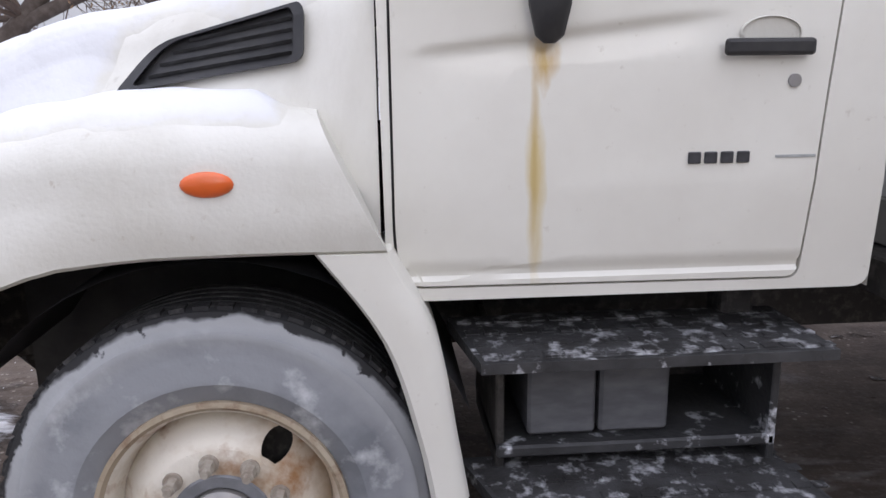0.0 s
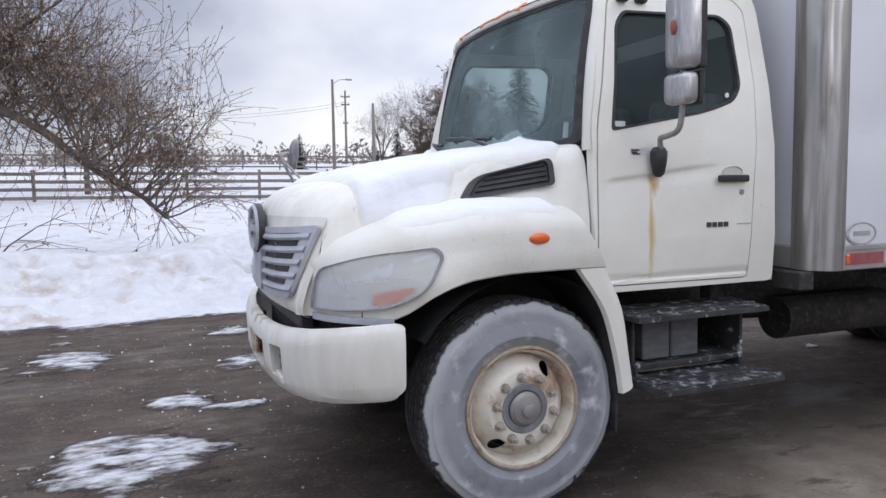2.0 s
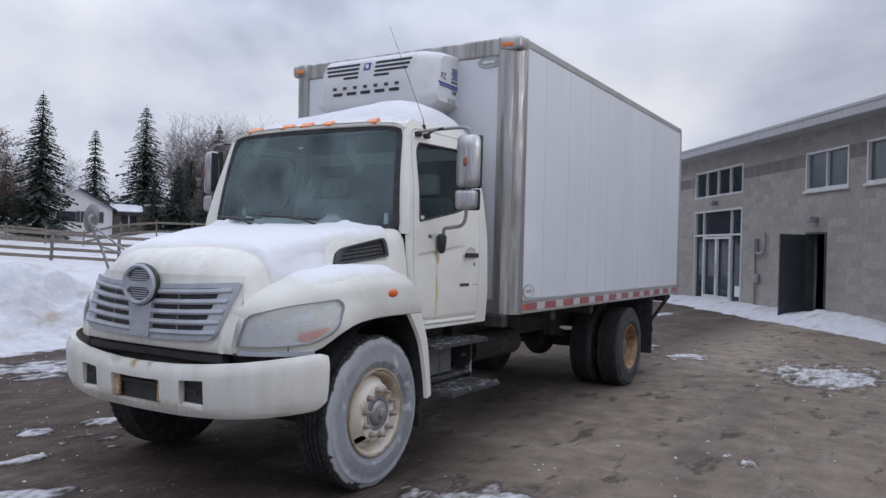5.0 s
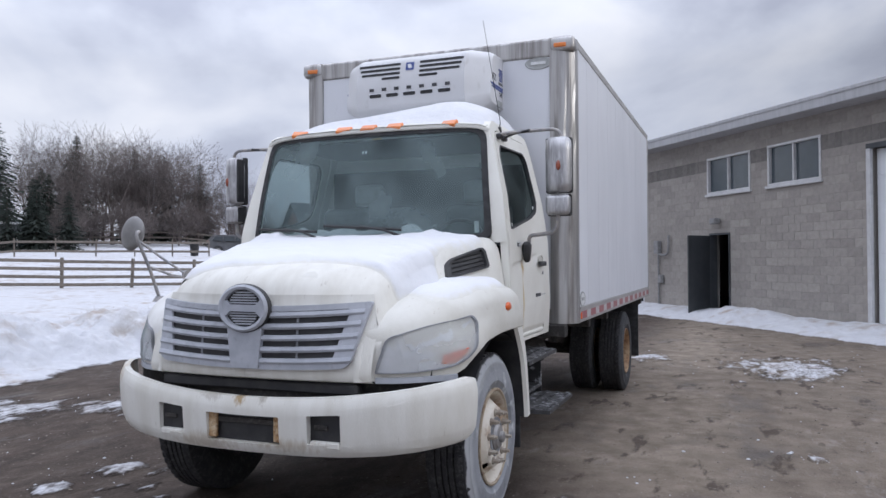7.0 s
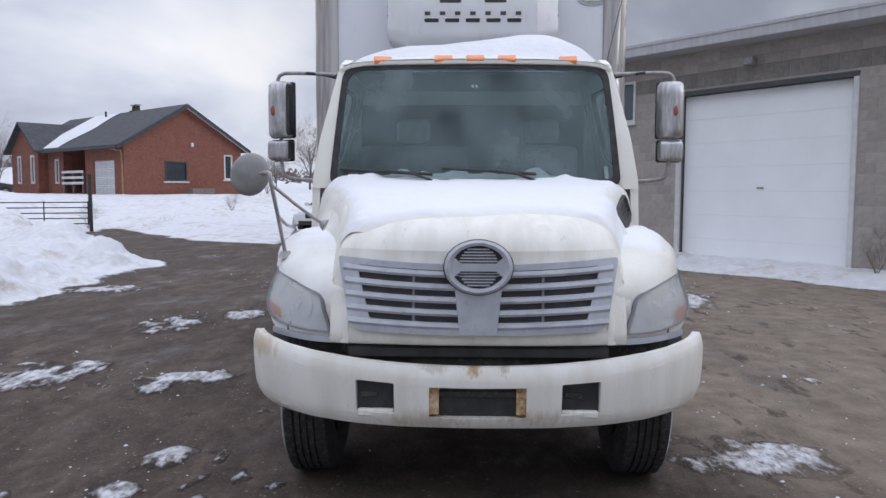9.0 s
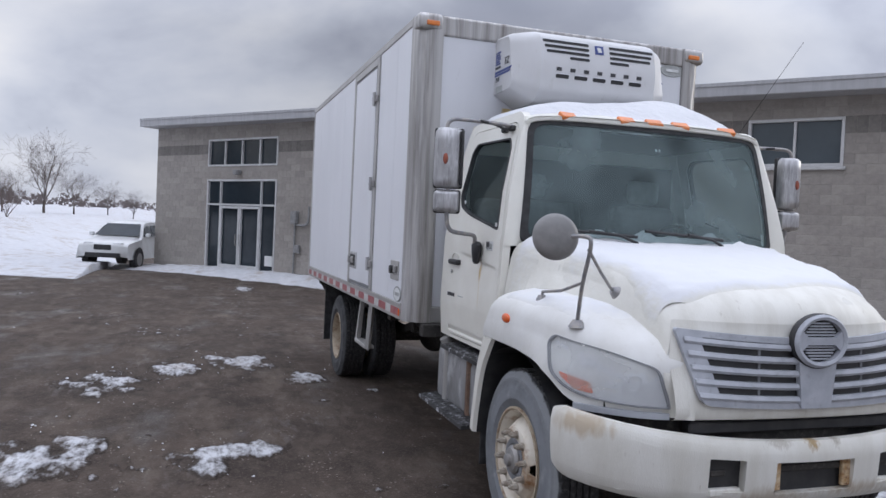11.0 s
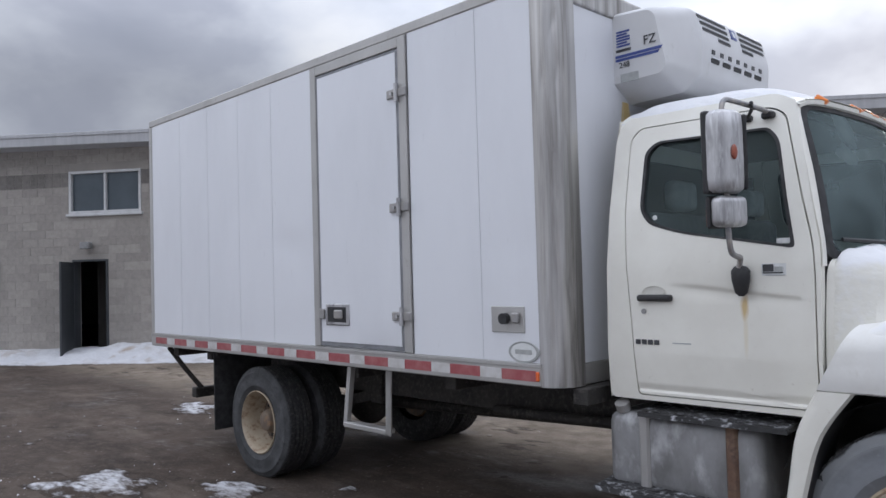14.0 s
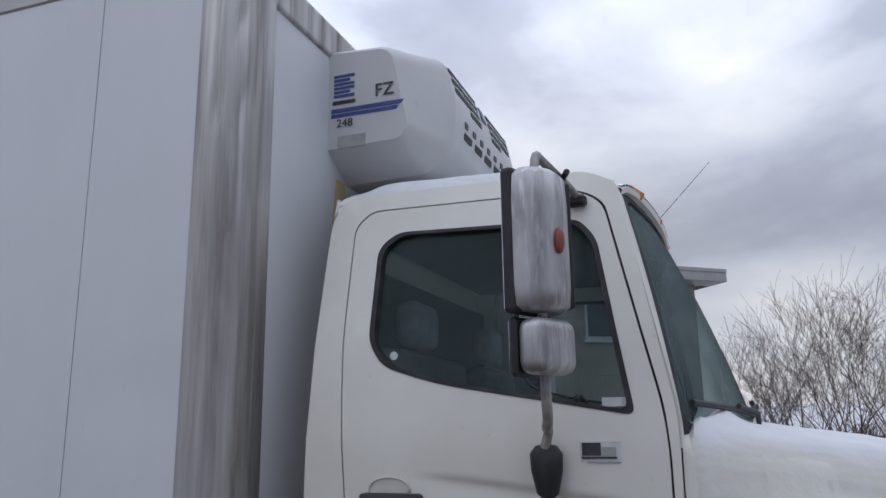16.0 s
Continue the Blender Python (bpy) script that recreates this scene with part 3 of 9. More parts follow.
M["block"] = piece_material("split_face_block", (0.345, 0.318, 0.290), (0.298, 0.276, 0.252), 0.95, 0.014, 16.0)
M["block_band"] = piece_material("dark_band_block", (0.21, 0.195, 0.18), (0.165, 0.155, 0.145), 0.95, 0.012, 18.0)
M["mortar"] = material("grey_mortar", (0.335, 0.311, 0.284), 0.95, second=(0.295, 0.274, 0.252), scale=2.0, bump=0.006)
M["fascia"] = material("grey_metal_fascia", (0.42, 0.42, 0.43), 0.5, second=(0.36, 0.36, 0.37), scale=2.0, stretch=(4, 4, 0.4))
M["window_white"] = material("white_window_frame", (0.60, 0.60, 0.60), 0.5, second=(0.52, 0.52, 0.52), scale=6.0)
M["garage_white"] = material("white_sectional_door", (0.83, 0.85, 0.87), 0.5, second=(0.78, 0.80, 0.82), scale=0.8, bump=0.002, bump_scale=60.0)
M["door_dark"] = material("dark_grey_steel_door", (0.045, 0.05, 0.055), 0.5, second=(0.06, 0.065, 0.07), scale=3.0)
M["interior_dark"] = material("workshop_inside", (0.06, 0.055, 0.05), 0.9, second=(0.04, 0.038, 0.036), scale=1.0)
M["conduit"] = material("grey_conduit", (0.22, 0.22, 0.22), 0.6, second=(0.30, 0.30, 0.30), scale=10.0)
M["brick_red"] = material("red_brick", (0.205, 0.080, 0.056), 0.9, second=(0.165, 0.064, 0.045), scale=2.5, third=(0.27, 0.12, 0.085), scale3=9.0, bump=0.01)
M["shingle"] = material("dark_shingles", (0.05, 0.052, 0.06), 0.9, second=(0.075, 0.078, 0.085), scale=3.0, third=(0.035, 0.036, 0.04), scale3=20.0, bump=0.01)
M["siding"] = material("white_siding", (0.66, 0.66, 0.67), 0.7, second=(0.58, 0.58, 0.60), scale=1.0)
M["wood_fence"] = piece_material("weathered_fence_wood", (0.20, 0.175, 0.15), (0.13, 0.112, 0.095), 0.9, 0.004, 30.0)
M["wood_pole"] = material("utility_pole_wood", (0.16, 0.135, 0.115), 0.9, second=(0.22, 0.19, 0.165), scale=3.0, stretch=(3, 3, 0.4))
M["bark"] = material("grey_brown_bark", (0.072, 0.056, 0.048), 0.95, second=(0.115, 0.095, 0.083), scale=8.0, bump=0.01, bump_scale=20.0)
# lightened and greyed in the colour for the haze over the woods
M["twig"] = material("brown_twigs", (0.125, 0.105, 0.10), 0.95, second=(0.175, 0.15, 0.142), scale=3.0)
M["twig_pale"] = material("pale_brown_twigs", (0.098, 0.070, 0.058), 0.95, second=(0.145, 0.108, 0.088), scale=3.0)
# paler still: the haze of distance is mixed into the colour
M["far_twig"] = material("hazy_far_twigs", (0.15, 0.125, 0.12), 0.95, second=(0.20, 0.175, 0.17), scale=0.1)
M["oak_leaf"] = material("withered_oak_leaves", (0.10, 0.068, 0.057), 0.9, second=(0.15, 0.095, 0.07), scale=2.0)
M["twig_red"] = material("reddish_twigs", (0.082, 0.058, 0.049), 0.95, second=(0.115, 0.080, 0.066), scale=3.0)
M["dry_leaf"] = material("dry_brown_leaves", (0.20, 0.125, 0.075), 0.9, second=(0.28, 0.19, 0.12), scale=6.0)
M["needles"] = material("dark_spruce_needles", (0.026, 0.036, 0.030), 0.95, second=(0.042, 0.055, 0.044), scale=2.0)
M["dry_grass"] = material("dry_grass", (0.30, 0.22, 0.13), 0.9, second=(0.22, 0.16, 0.10), scale=5.0)
M["car_white"] = material("white_car_paint", (0.70, 0.71, 0.71), 0.3, second=(0.62, 0.62, 0.61), scale=3.0, coat=0.5)
M["car_grey"] = material("dark_grey_car_paint", (0.06, 0.062, 0.068), 0.35, second=(0.09, 0.09, 0.095), scale=3.0, coat=0.5)

# ---- mesh tools ----


def thing(name, label, category, group="", kind="", at=None):
    ob = new(name)
    ob.empty_display_size = 0.2
    if at is not None:
        ob.matrix_world = at
    return tagged(ob, label, category, group, kind)


def part(name, bm, mat, parent=None, label="", smooth=False, sharp=35.0):
    """Links a bmesh as one mesh object under a thing or a part; mat may be a list of slots."""
    me = bpy.data.meshes.new(name)
    bmesh.ops.recalc_face_normals(bm, faces=bm.faces)
    if smooth:
        for f in bm.faces:
            f.smooth = True
        for e in bm.edges:
            if len(e.link_faces) == 2 and e.calc_face_angle(0) > radians(sharp):
                e.smooth = False
    bm.to_mesh(me)
    bm.free()
    for m in (mat if isinstance(mat, (list, tuple)) else [mat]):
        me.materials.append(m if not isinstance(m, str) else M[m])
    ob = new(name, me)
    ob.parent = parent
    if label:
        ob["label"] = label
    return ob


def B():
    return bmesh.new()


def box(bm, lo, hi, bevel=0.0, segments=1, m=None):
    c = [(a + b) / 2 for a, b in zip(lo, hi)]
    s = [abs(b - a) for a, b in zip(lo, hi)]
    t = Matrix.Translation(c) @ Matrix.Diagonal((*s, 1))
    made = bmesh.ops.create_cube(bm, size=1.0, matrix=(m @ t) if m is not None else t)
    if bevel:
        edges = list({e for v in made["verts"] for e in v.link_edges})
        bmesh.ops.bevel(bm, geom=edges, offset=min(bevel, min(s) * 0.45), segments=segments, affect="EDGES", profile=0.5)
    return bm


def cyl(bm, a, b, r, r2=None, n=16, caps=True):
    a, b = Vector(a), Vector(b)
    d = b - a
    m = Matrix.Translation((a + b) / 2) @ d.to_track_quat("Z", "Y").to_matrix().to_4x4()
    bmesh.ops.create_cone(bm, cap_ends=caps, segments=n, radius1=r, radius2=r if r2 is None else r2, depth=d.length, matrix=m)
    return bm


def tube(bm, pts, r, n=8, caps=True):
    """A round bar along points; r may be a list."""
    pts = [Vector(p) for p in pts]
    rs = r if isinstance(r, (list, tuple)) else [r] * len(pts)
    rings, up = [], None
    for i, p in enumerate(pts):
        d = (pts[min(i + 1, len(pts) - 1)] - pts[max(i - 1, 0)]).normalized()
        if up is None:
            up = d.orthogonal().normalized()
        up = (up - d * up.dot(d)).normalized()
        side = d.cross(up)
        rings.append([bm.verts.new(p + rs[i] * (math.cos(2 * math.pi * k / n) * up + math.sin(2 * math.pi * k / n) * side)) for k in range(n)])
    for ra, rb in zip(rings, rings[1:]):
        for k in range(n):
            bm.faces.new((ra[k], ra[(k + 1) % n], rb[(k + 1) % n], rb[k]))
    if caps:
        bm.faces.new(rings[0][::-1])
        bm.faces.new(rings[-1])
    return bm


def curve_pts(pts, steps=6):
    """A smooth line through points."""
    pts = [Vector(p) for p in pts]
    out = []
    for i in range(len(pts) - 1):
        p0, p1, p2, p3 = pts[max(i - 1, 0)], pts[i], pts[i + 1], pts[min(i + 2, len(pts) - 1)]
        for k in range(steps):
            t = k / steps
            out.append(0.5 * (2 * p1 + (p2 - p0) * t + (2 * p0 - 5 * p1 + 4 * p2 - p3) * t * t + (3 * p1 - p0 - 3 * p2 + p3) * t ** 3))
    return out + [pts[-1]]


def loft(bm, rings, closed=False):
    """Quads between rows of points. Returns the rows of verts."""
    vs = [[bm.verts.new(p) for p in row] for row in rings]
    n = len(vs[0])
    for a, b in zip(vs, vs[1:]):
        for k in range(n if closed else n - 1):
            bm.faces.new((a[k], a[(k + 1) % n], b[(k + 1) % n], b[k]))
    return vs


def lathe(bm, profile, n=48, axis="y", mats=None):
    """Turns (radius, along) pairs round the y axis; mats gives a slot for each step."""
    rows = []
    for r, h in profile:
        rows.append([bm.verts.new((r * math.cos(2 * math.pi * k / n), h, r * math.sin(2 * math.pi * k / n))) for k in range(n)] if r > 1e-6 else [bm.verts.new((0, h, 0))])
    for i, (a, b) in enumerate(zip(rows, rows[1:])):
        for k in range(n):
            va = [a[0]] if len(a) == 1 else [a[k], a[(k + 1) % n]]
            vb = [b[0]] if len(b) == 1 else [b[(k + 1) % n], b[k]]
            f = bm.faces.new(va + vb)
            if mats:
                f.material_index = mats[i]
    return bm


def rounded(pts, r, steps=5):
    """A closed 2D outline with its corners rounded by r (a number or one for each corner)."""
    out, n = [], len(pts)
    for i, p in enumerate(pts):
        p, a, b = Vector(p), Vector(pts[i - 1]), Vector(pts[(i + 1) % n])
        rr = r[i] if isinstance(r, (list, tuple)) else r
        da, db = (a - p), (b - p)
        k = min(rr, da.length * 0.45, db.length * 0.45)
        if k < 1e-5:
            out.append(p)
            continue
        s, e = p + da.normalized() * k, p + db.normalized() * k
        for j in range(steps + 1):
            t = j / steps
            out.append((1 - t) ** 2 * s + 2 * t * (1 - t) * p + t * t * e)
    return out


def sheet(bm, outline, holes=(), cuts=(), place=None, back=None):
    """Fills a 2D outline with holes, cuts it at the given second coordinates, puts each (a, b) at place(a, b) and, with back, gives it thickness."""
    edges = []
    for loop in (outline, *holes):
        vs = [bm.verts.new((p[0], p[1], 0)) for p in loop]
        edges += [bm.edges.new((vs[i], vs[(i + 1) % len(vs)])) for i in range(len(vs))]
    bmesh.ops.triangle_fill(bm, edges=edges, use_beauty=True, use_dissolve=False)
    for axis, c in cuts:
        no = (1, 0, 0) if axis == 0 else (0, 1, 0)
        co = (c, 0, 0) if axis == 0 else (0, c, 0)
        bmesh.ops.bisect_plane(bm, geom=bm.verts[:] + bm.edges[:] + bm.faces[:], plane_co=co, plane_no=no, dist=1e-5)
    flat = {v: (v.co.x, v.co.y) for v in bm.verts}
    if back is not None:
        front = bm.faces[:]
        twin = {}
        for v, (a, b) in flat.items():
            twin[v] = bm.verts.new(back(a, b))
        rim = [e for e in bm.edges if len(e.link_faces) == 1]
        for f in front:
            bm.faces.new([twin[v] for v in reversed(f.verts)])
        for e in rim:
            v1, v2 = e.verts
            bm.faces.new((v1, v2, twin[v2], twin[v1]))
    for v, (a, b) in flat.items():
        v.co = place(a, b)
    return bm


def ss(a, b, x):
    t = np.clip((x - a) / (b - a), 0, 1)
    return t * t * (3 - 2 * t)


def mesh_from_arrays(name, verts, faces, mat, smooth=True):
    me = bpy.data.meshes.new(name)
    me.from_pydata(verts, [], faces)
    me.materials.append(M[mat] if isinstance(mat, str) else mat)
    if smooth:
        me.polygons.foreach_set("use_smooth", [True] * len(me.polygons))
    me.update()
    return me


def grid_noise(x, y, scale, seed=0.0, octaves=3):
    """Smooth value noise on arrays."""
    out, amp, tot = 0.0, 1.0, 0.0
    for o in range(octaves):
        u, v = x * scale + 17.3 * o + seed, y * scale + 9.1 * o + seed * 1.7
        iu, iv = np.floor(u), np.floor(v)
        fu, fv = u - iu, v - iv
        fu, fv = fu * fu * (3 - 2 * fu), fv * fv * (3 - 2 * fv)

        def h(a, b):
            t = np.sin(a * 127.1 + b * 311.7 + seed * 74.7) * 43758.5453
            return t - np.floor(t)

        val = (h(iu, iv) * (1 - fu) + h(iu + 1, iv) * fu) * (1 - fv) + (h(iu, iv + 1) * (1 - fu) + h(iu + 1, iv + 1) * fu) * fv
        out, tot = out + amp * val, tot + amp
        amp, scale = amp * 0.5, scale * 2.03
    return out / tot

# ---- ground and snow ----
WALL_O, WALL_D = Vector((23.43, 2.475)), Vector((-0.8014, -0.5982))  # the facade's line: start and way
WALL_N = Vector((-0.5982, 0.8014))  # out of the facade, towards the yard


def ground_z(x, y):
    x, y = np.asarray(x, float), np.asarray(y, float)
    north = (0.75 * ss(9, 27, y) + 0.062 * np.clip(y - 27, 0, 45)) * (1 - 0.55 * ss(6, 20, x) * (1 - ss(30, 50, y)))
    house = 1.12 * ss(24, 38, x) * ss(5, 13, y) * (1 - ss(32, 46, y))
    south = 0.25 * ss(-14, -30, y)
    r = np.hypot(x, y)
    dip = -0.45 * np.exp(-((x - 31) ** 2 / 30 + (y - 5.5) ** 2 / 14))
    packed = 0.018 * (1 - ss(3.0, 7.0, np.hypot((x - 2.4) * 0.6, y)))  # the yard stands a little higher under the truck
    u, v = (x + y) * 0.7071, (y - x) * 0.7071
    field = (1.7 * ss(30, 44, u) + 0.06 * np.clip(u - 44, 0, 22)) * ss(-15, -4.5, v) * (1 - ss(7, 14, v))  # the paddock climbs to the woods
    return np.maximum.reduce([north, house, field]) + dip + south + packed + 0.02 * np.clip(r - 70, 0, 200) - 0.012 * (grid_noise(x, y, 0.35, 2.0) - 0.5)


def axis_steps(lo, hi, fine_lo, fine_hi, fine, grow):
    v = list(np.arange(fine_lo, fine_hi + 1e-6, fine))
    s, a = fine, fine_hi
    while a < hi:
        s *= grow
        a += s
        v.append(a)
    s, a = fine, fine_lo
    while a > lo:
        s *= grow
        a -= s
        v.insert(0, a)
    return np.array(v)


def height_sheet(name, xs, ys, zfun, keep, mat):
    gx, gy = np.meshgrid(xs, ys)
    gz = zfun(gx, gy)
    k = keep(gx, gy)
    n = len(xs)
    idx = np.arange(gx.size).reshape(gx.shape)
    cell = k[:-1, :-1] | k[1:, :-1] | k[:-1, 1:] | k[1:, 1:]
    a = idx[:-1, :-1][cell]
    quads = np.stack((a, a + 1, a + n + 1, a + n), 1)
    used, inv = np.unique(quads, return_inverse=True)
    co = np.stack((gx.ravel(), gy.ravel(), gz.ravel()), 1)[used]
    return mesh_from_arrays(name, co.tolist(), inv.reshape(-1, 4).tolist(), mat)


gx_, gy_ = axis_steps(-400, 420, -12, 34, 0.5, 1.16), axis_steps(-300, 420, -14, 34, 0.5, 1.16)
ground = new("ground", height_sheet("ground", gx_, gy_, ground_z, lambda x, y: np.ones_like(x, bool), "ground"))
tagged(ground, "wet brown gravel and worn asphalt yard", "ground", kind="structure")

PATCHES = ((5.8, 2.2, 0.62, 0.42), (4.65, 3.67, 0.62, 0.38), (5.3, 3.0, 0.45, 0.32), (4.7, 1.55, 0.34, 0.24), (7.4, -3.1, 1.25, 0.8), (7.9, -1.1, 0.5, 0.34),
           (2.1, -3.0, 0.12, 0.08), (2.1, 3.9, 0.5, 0.5), (2.04, 2.42, 0.3, 0.42), (0.2, -1.75, 0.42, 0.55), (1.2, 4.8, 0.75, 0.8), (-0.77, 2.67, 0.3, 0.36),
           (-1.4, 1.54, 0.24, 0.22), (0.04, 1.89, 0.18, 0.17), (-0.51, 2.01, 0.16, 0.16), (1.65, 2.66, 0.22, 0.22), (-1.62, 0.36, 0.50, 0.60), (-0.73, 4.1, 0.3, 0.34),
           (-2.29, 3.3, 0.42, 0.42), (8.6, -0.1, 0.6, 0.4), (16.3, 1.6, 0.9, 0.3), (7.9, 6.1, 0.5, 0.7), (-1.0, 1.3, 0.3, 0.1))


def snow_depth(x, y):
    """Depth of the snow over the ground; below zero it is bare."""
    n1, n2 = grid_noise(x, y, 0.9, 5.0, 4), grid_noise(x, y, 3.1, 8.0, 3)
    edge = np.interp(x, [-40, -3.4, -2, -0.3, 0.9, 2.4, 4.1, 6, 12.4, 14, 17, 22, 26, 60], [5.0, 5.1, 4.8, 5.3, 5.8, 6.1, 6.7, 6.3, 6.6, 8.6, 11.2, 13.4, 14.2, 30.0])
    d = y - edge + 1.1 * (n1 - 0.5) + 0.5 * (n2 - 0.5)
    lump = ss(-14, -2, x) * (1 - ss(19, 24, x))
    ridge = 0.75 * np.exp(-((d - 2.4) / 1.15) ** 2) * (0.25 + 1.5 * np.clip(grid_noise(x, y, 0.42, 3.0, 2) - 0.15, 0, 1)) * lump
    bank = np.minimum(0.085 * d, 0.24) + ridge * ss(0, 1.0, d) + 0.20 * (n1 - 0.5) * ss(0.3, 2.0, d) * (1 - ss(5, 9, d)) + (0.15 * (n2 - 0.5) + 0.06 * (grid_noise(x, y, 7.5, 21.0, 3) - 0.5)) * ss(0.2, 1, d) * (1 - ss(5, 9, d)) * (0.22 + 0.78 * ss(1.5, 6.0, x))
    # the lawn before the house, past the drive
    lx, ly = np.interp(y, [0, 4.6, 7.6, 9.9, 12.3, 13.7, 16, 22, 60], [17.0, 17.2, 18.4, 20.4, 23.2, 24.4, 24.8, 25.2, 26]), y
    dl = (x - lx) * 0.7 - 0.4 + 1.0 * (n1 - 0.5)
    lawn = np.where(y > 5.8, np.minimum(0.09 * dl, 0.25) + 0.10 * (n1 - 0.5) * ss(0.3, 2, dl), -1.0)
    # the strip along the workshop
    s = (x - WALL_O.x) * WALL_D.x + (y - WALL_O.y) * WALL_D.y
    o = (x - WALL_O.x) * WALL_N.x + (y - WALL_O.y) * WALL_N.y
    ds = 1.6 - o + 0.8 * (n1 - 0.5) + 0.3 * (n2 - 0.5)
    strip = np.where((s > -4.5) & (s < 32) & (o > -0.5), np.minimum(0.16 * ds, 0.2) + 0.10 * (n2 - 0.4) * ss(0, 0.6, ds) + 0.22 * np.exp(-((s - 9.0) / 1.2) ** 2) * np.exp(-((o - 0.6) / 0.5) ** 2), -1.0)
    far_s = np.where(y < -13, np.minimum(0.08 * (-13 - y + 2 * (n1 - 0.5)), 0.2), -1.0)
    far_s = np.where(x < -9, np.maximum(far_s, np.minimum(0.08 * (-9 - x + 2 * (n1 - 0.5)), 0.2)), far_s)
    spots = np.full_like(x, -0.05)
    for cx, cy, rx, ry in PATCHES:
        q = np.hypot((x - cx) / rx, (y - cy) / ry)
        spots = np.maximum(spots, 0.030 * (0.98 - q) - 0.016 * np.clip(q - 1, 0, 3))
    fine = grid_noise(x * 0.8, y * 1.9, 5.0, 4.0, 4)
    spots = np.where(spots > -0.03, spots + 0.050 * (fine - 0.50) + 0.03 * (n2 - 0.5), -0.05)
    crumbs = 0.10 * (grid_noise(x, y * 1.5, 7.0, 31.0, 2) - 0.86) + 0.05 * (grid_noise(x, y, 0.5, 12.0, 2) - 0.55)
    spots = np.maximum(spots, np.where((np.abs(x) < 15) & (y > -9), crumbs, -0.05))
    spots = np.where(spots > 0, np.minimum(spots, 0.016), spots)
    return np.maximum.reduce([bank, lawn, strip, far_s, spots])


def snow_z(x, y):
    return ground_z(x, y) + snow_depth(x, y)


sx, sy = axis_steps(-400, 420, -4.5, 9.0, 0.045, 1.06), axis_steps(-300, 420, -5.0, 8.5, 0.045, 1.06)
snow_field = new("snow_field", height_sheet("snow_field", sx, sy, snow_z, lambda x, y: snow_depth(x, y) > -0.006, "snow_ground"))
depth_at = np.zeros(len(snow_field.data.vertices) * 3)
snow_field.data.vertices.foreach_get("co", depth_at)
depth_at = depth_at.reshape(-1, 3)
snow_field.data.attributes.new("depth", "FLOAT", "POINT").data.foreach_set("value", snow_depth(depth_at[:, 0], depth_at[:, 1]))
tagged(snow_field, "ploughed snow banks and thin old snow patches", "snow", kind="stuff")

# crumbs of ice round the patches, and loose stones in the gravel
OCTA = ((1, 0, 0), (-1, 0, 0), (0, 1, 0), (0, -1, 0), (0, 0, 1), (0, 0, -0.6))
OCTA_F = ((0, 2, 4), (2, 1, 4), (1, 3, 4), (3, 0, 4), (2, 0, 5), (1, 2, 5), (3, 1, 5), (0, 3, 5))


def scatter(name, mat, label, category, spots, seed, lo, hi):
    rng = random.Random(seed)
    v, f = [], []
    for cx, cy, sx_, sy_, n in spots:
        for _ in range(n):
            x, y = cx + rng.gauss(0, sx_), cy + rng.gauss(0, sy_)
            r = rng.uniform(lo, hi) * (0.5 + rng.random() ** 3)
            z0 = float(ground_z(x, y)) + 0.3 * r
            k = len(v)
            a = rng.uniform(0, 6.28)
            ca, sa = math.cos(a), math.sin(a)
            for ox, oy, oz in OCTA:
                ox, oy, oz = ox * r * rng.uniform(0.6, 1.4), oy * r * rng.uniform(0.6, 1.4), oz * r * rng.uniform(0.4, 0.8)
                v.append((x + ca * ox - sa * oy, y + sa * ox + ca * oy, z0 + oz))
            f += [tuple(k + i for i in t) for t in OCTA_F]
    ob = new(name, mesh_from_arrays(name, v, f, mat, smooth=False))
    tagged(ob, label, category, kind="stuff")


scatter("ice_crumbs", "snow", "small crumbs of ice scattered on the yard", "ice",
        [(cx, cy, rx * 0.9, ry * 0.9, int(10 + 60 * rx * ry)) for cx, cy, rx, ry in PATCHES] + [(1.5, -2.6, 1.6, 0.5, 45), (-1.6, -1.9, 0.9, 0.6, 60), (-2.2, 2.6, 1.6, 1.2, 30)], 8, 0.005, 0.017)
scatter("loose_stones", "stone", "loose tan stones lying in the gravel", "stones", [(0.5, -2.8, 2.6, 0.8, 700), (-2.6, -1.2, 1.0, 1.3, 260), (3.5, -2.8, 2.5, 0.9, 300), (-2.4, 2.2, 1.5, 1.2, 200), (1.5, 3.0, 2.4, 0.8, 260)], 9, 0.005, 0.013)

# ---- workshop ----
WALL_H, S0, S1, DEEP = 4.98, -2.93, 28.6, 14.0
FACE = Matrix(((WALL_D.x, WALL_N.x, 0, WALL_O.x), (WALL_D.y, WALL_N.y, 0, WALL_O.y), (0, 0, 1, 0), (0, 0, 0, 1)))  # along, out, up
OPENINGS = dict(entrance=(0.0, 3.46, 0.1, 3.14), entrance_top=(0.0, 3.46, 3.58, 4.5), door=(6.95, 7.85, 0.05, 2.28), win_a=(6.87, 8.70, 3.36, 4.36), win_b=(9.35, 11.12, 3.36, 4.36),
                garage_a=(12.42, 16.48, 0.05, 3.9), win_c=(17.65, 19.45, 3.36, 4.33), garage_b=(20.95, 25.0, 0.05, 4.05), win_d=(25.8, 27.6, 3.36, 4.25))


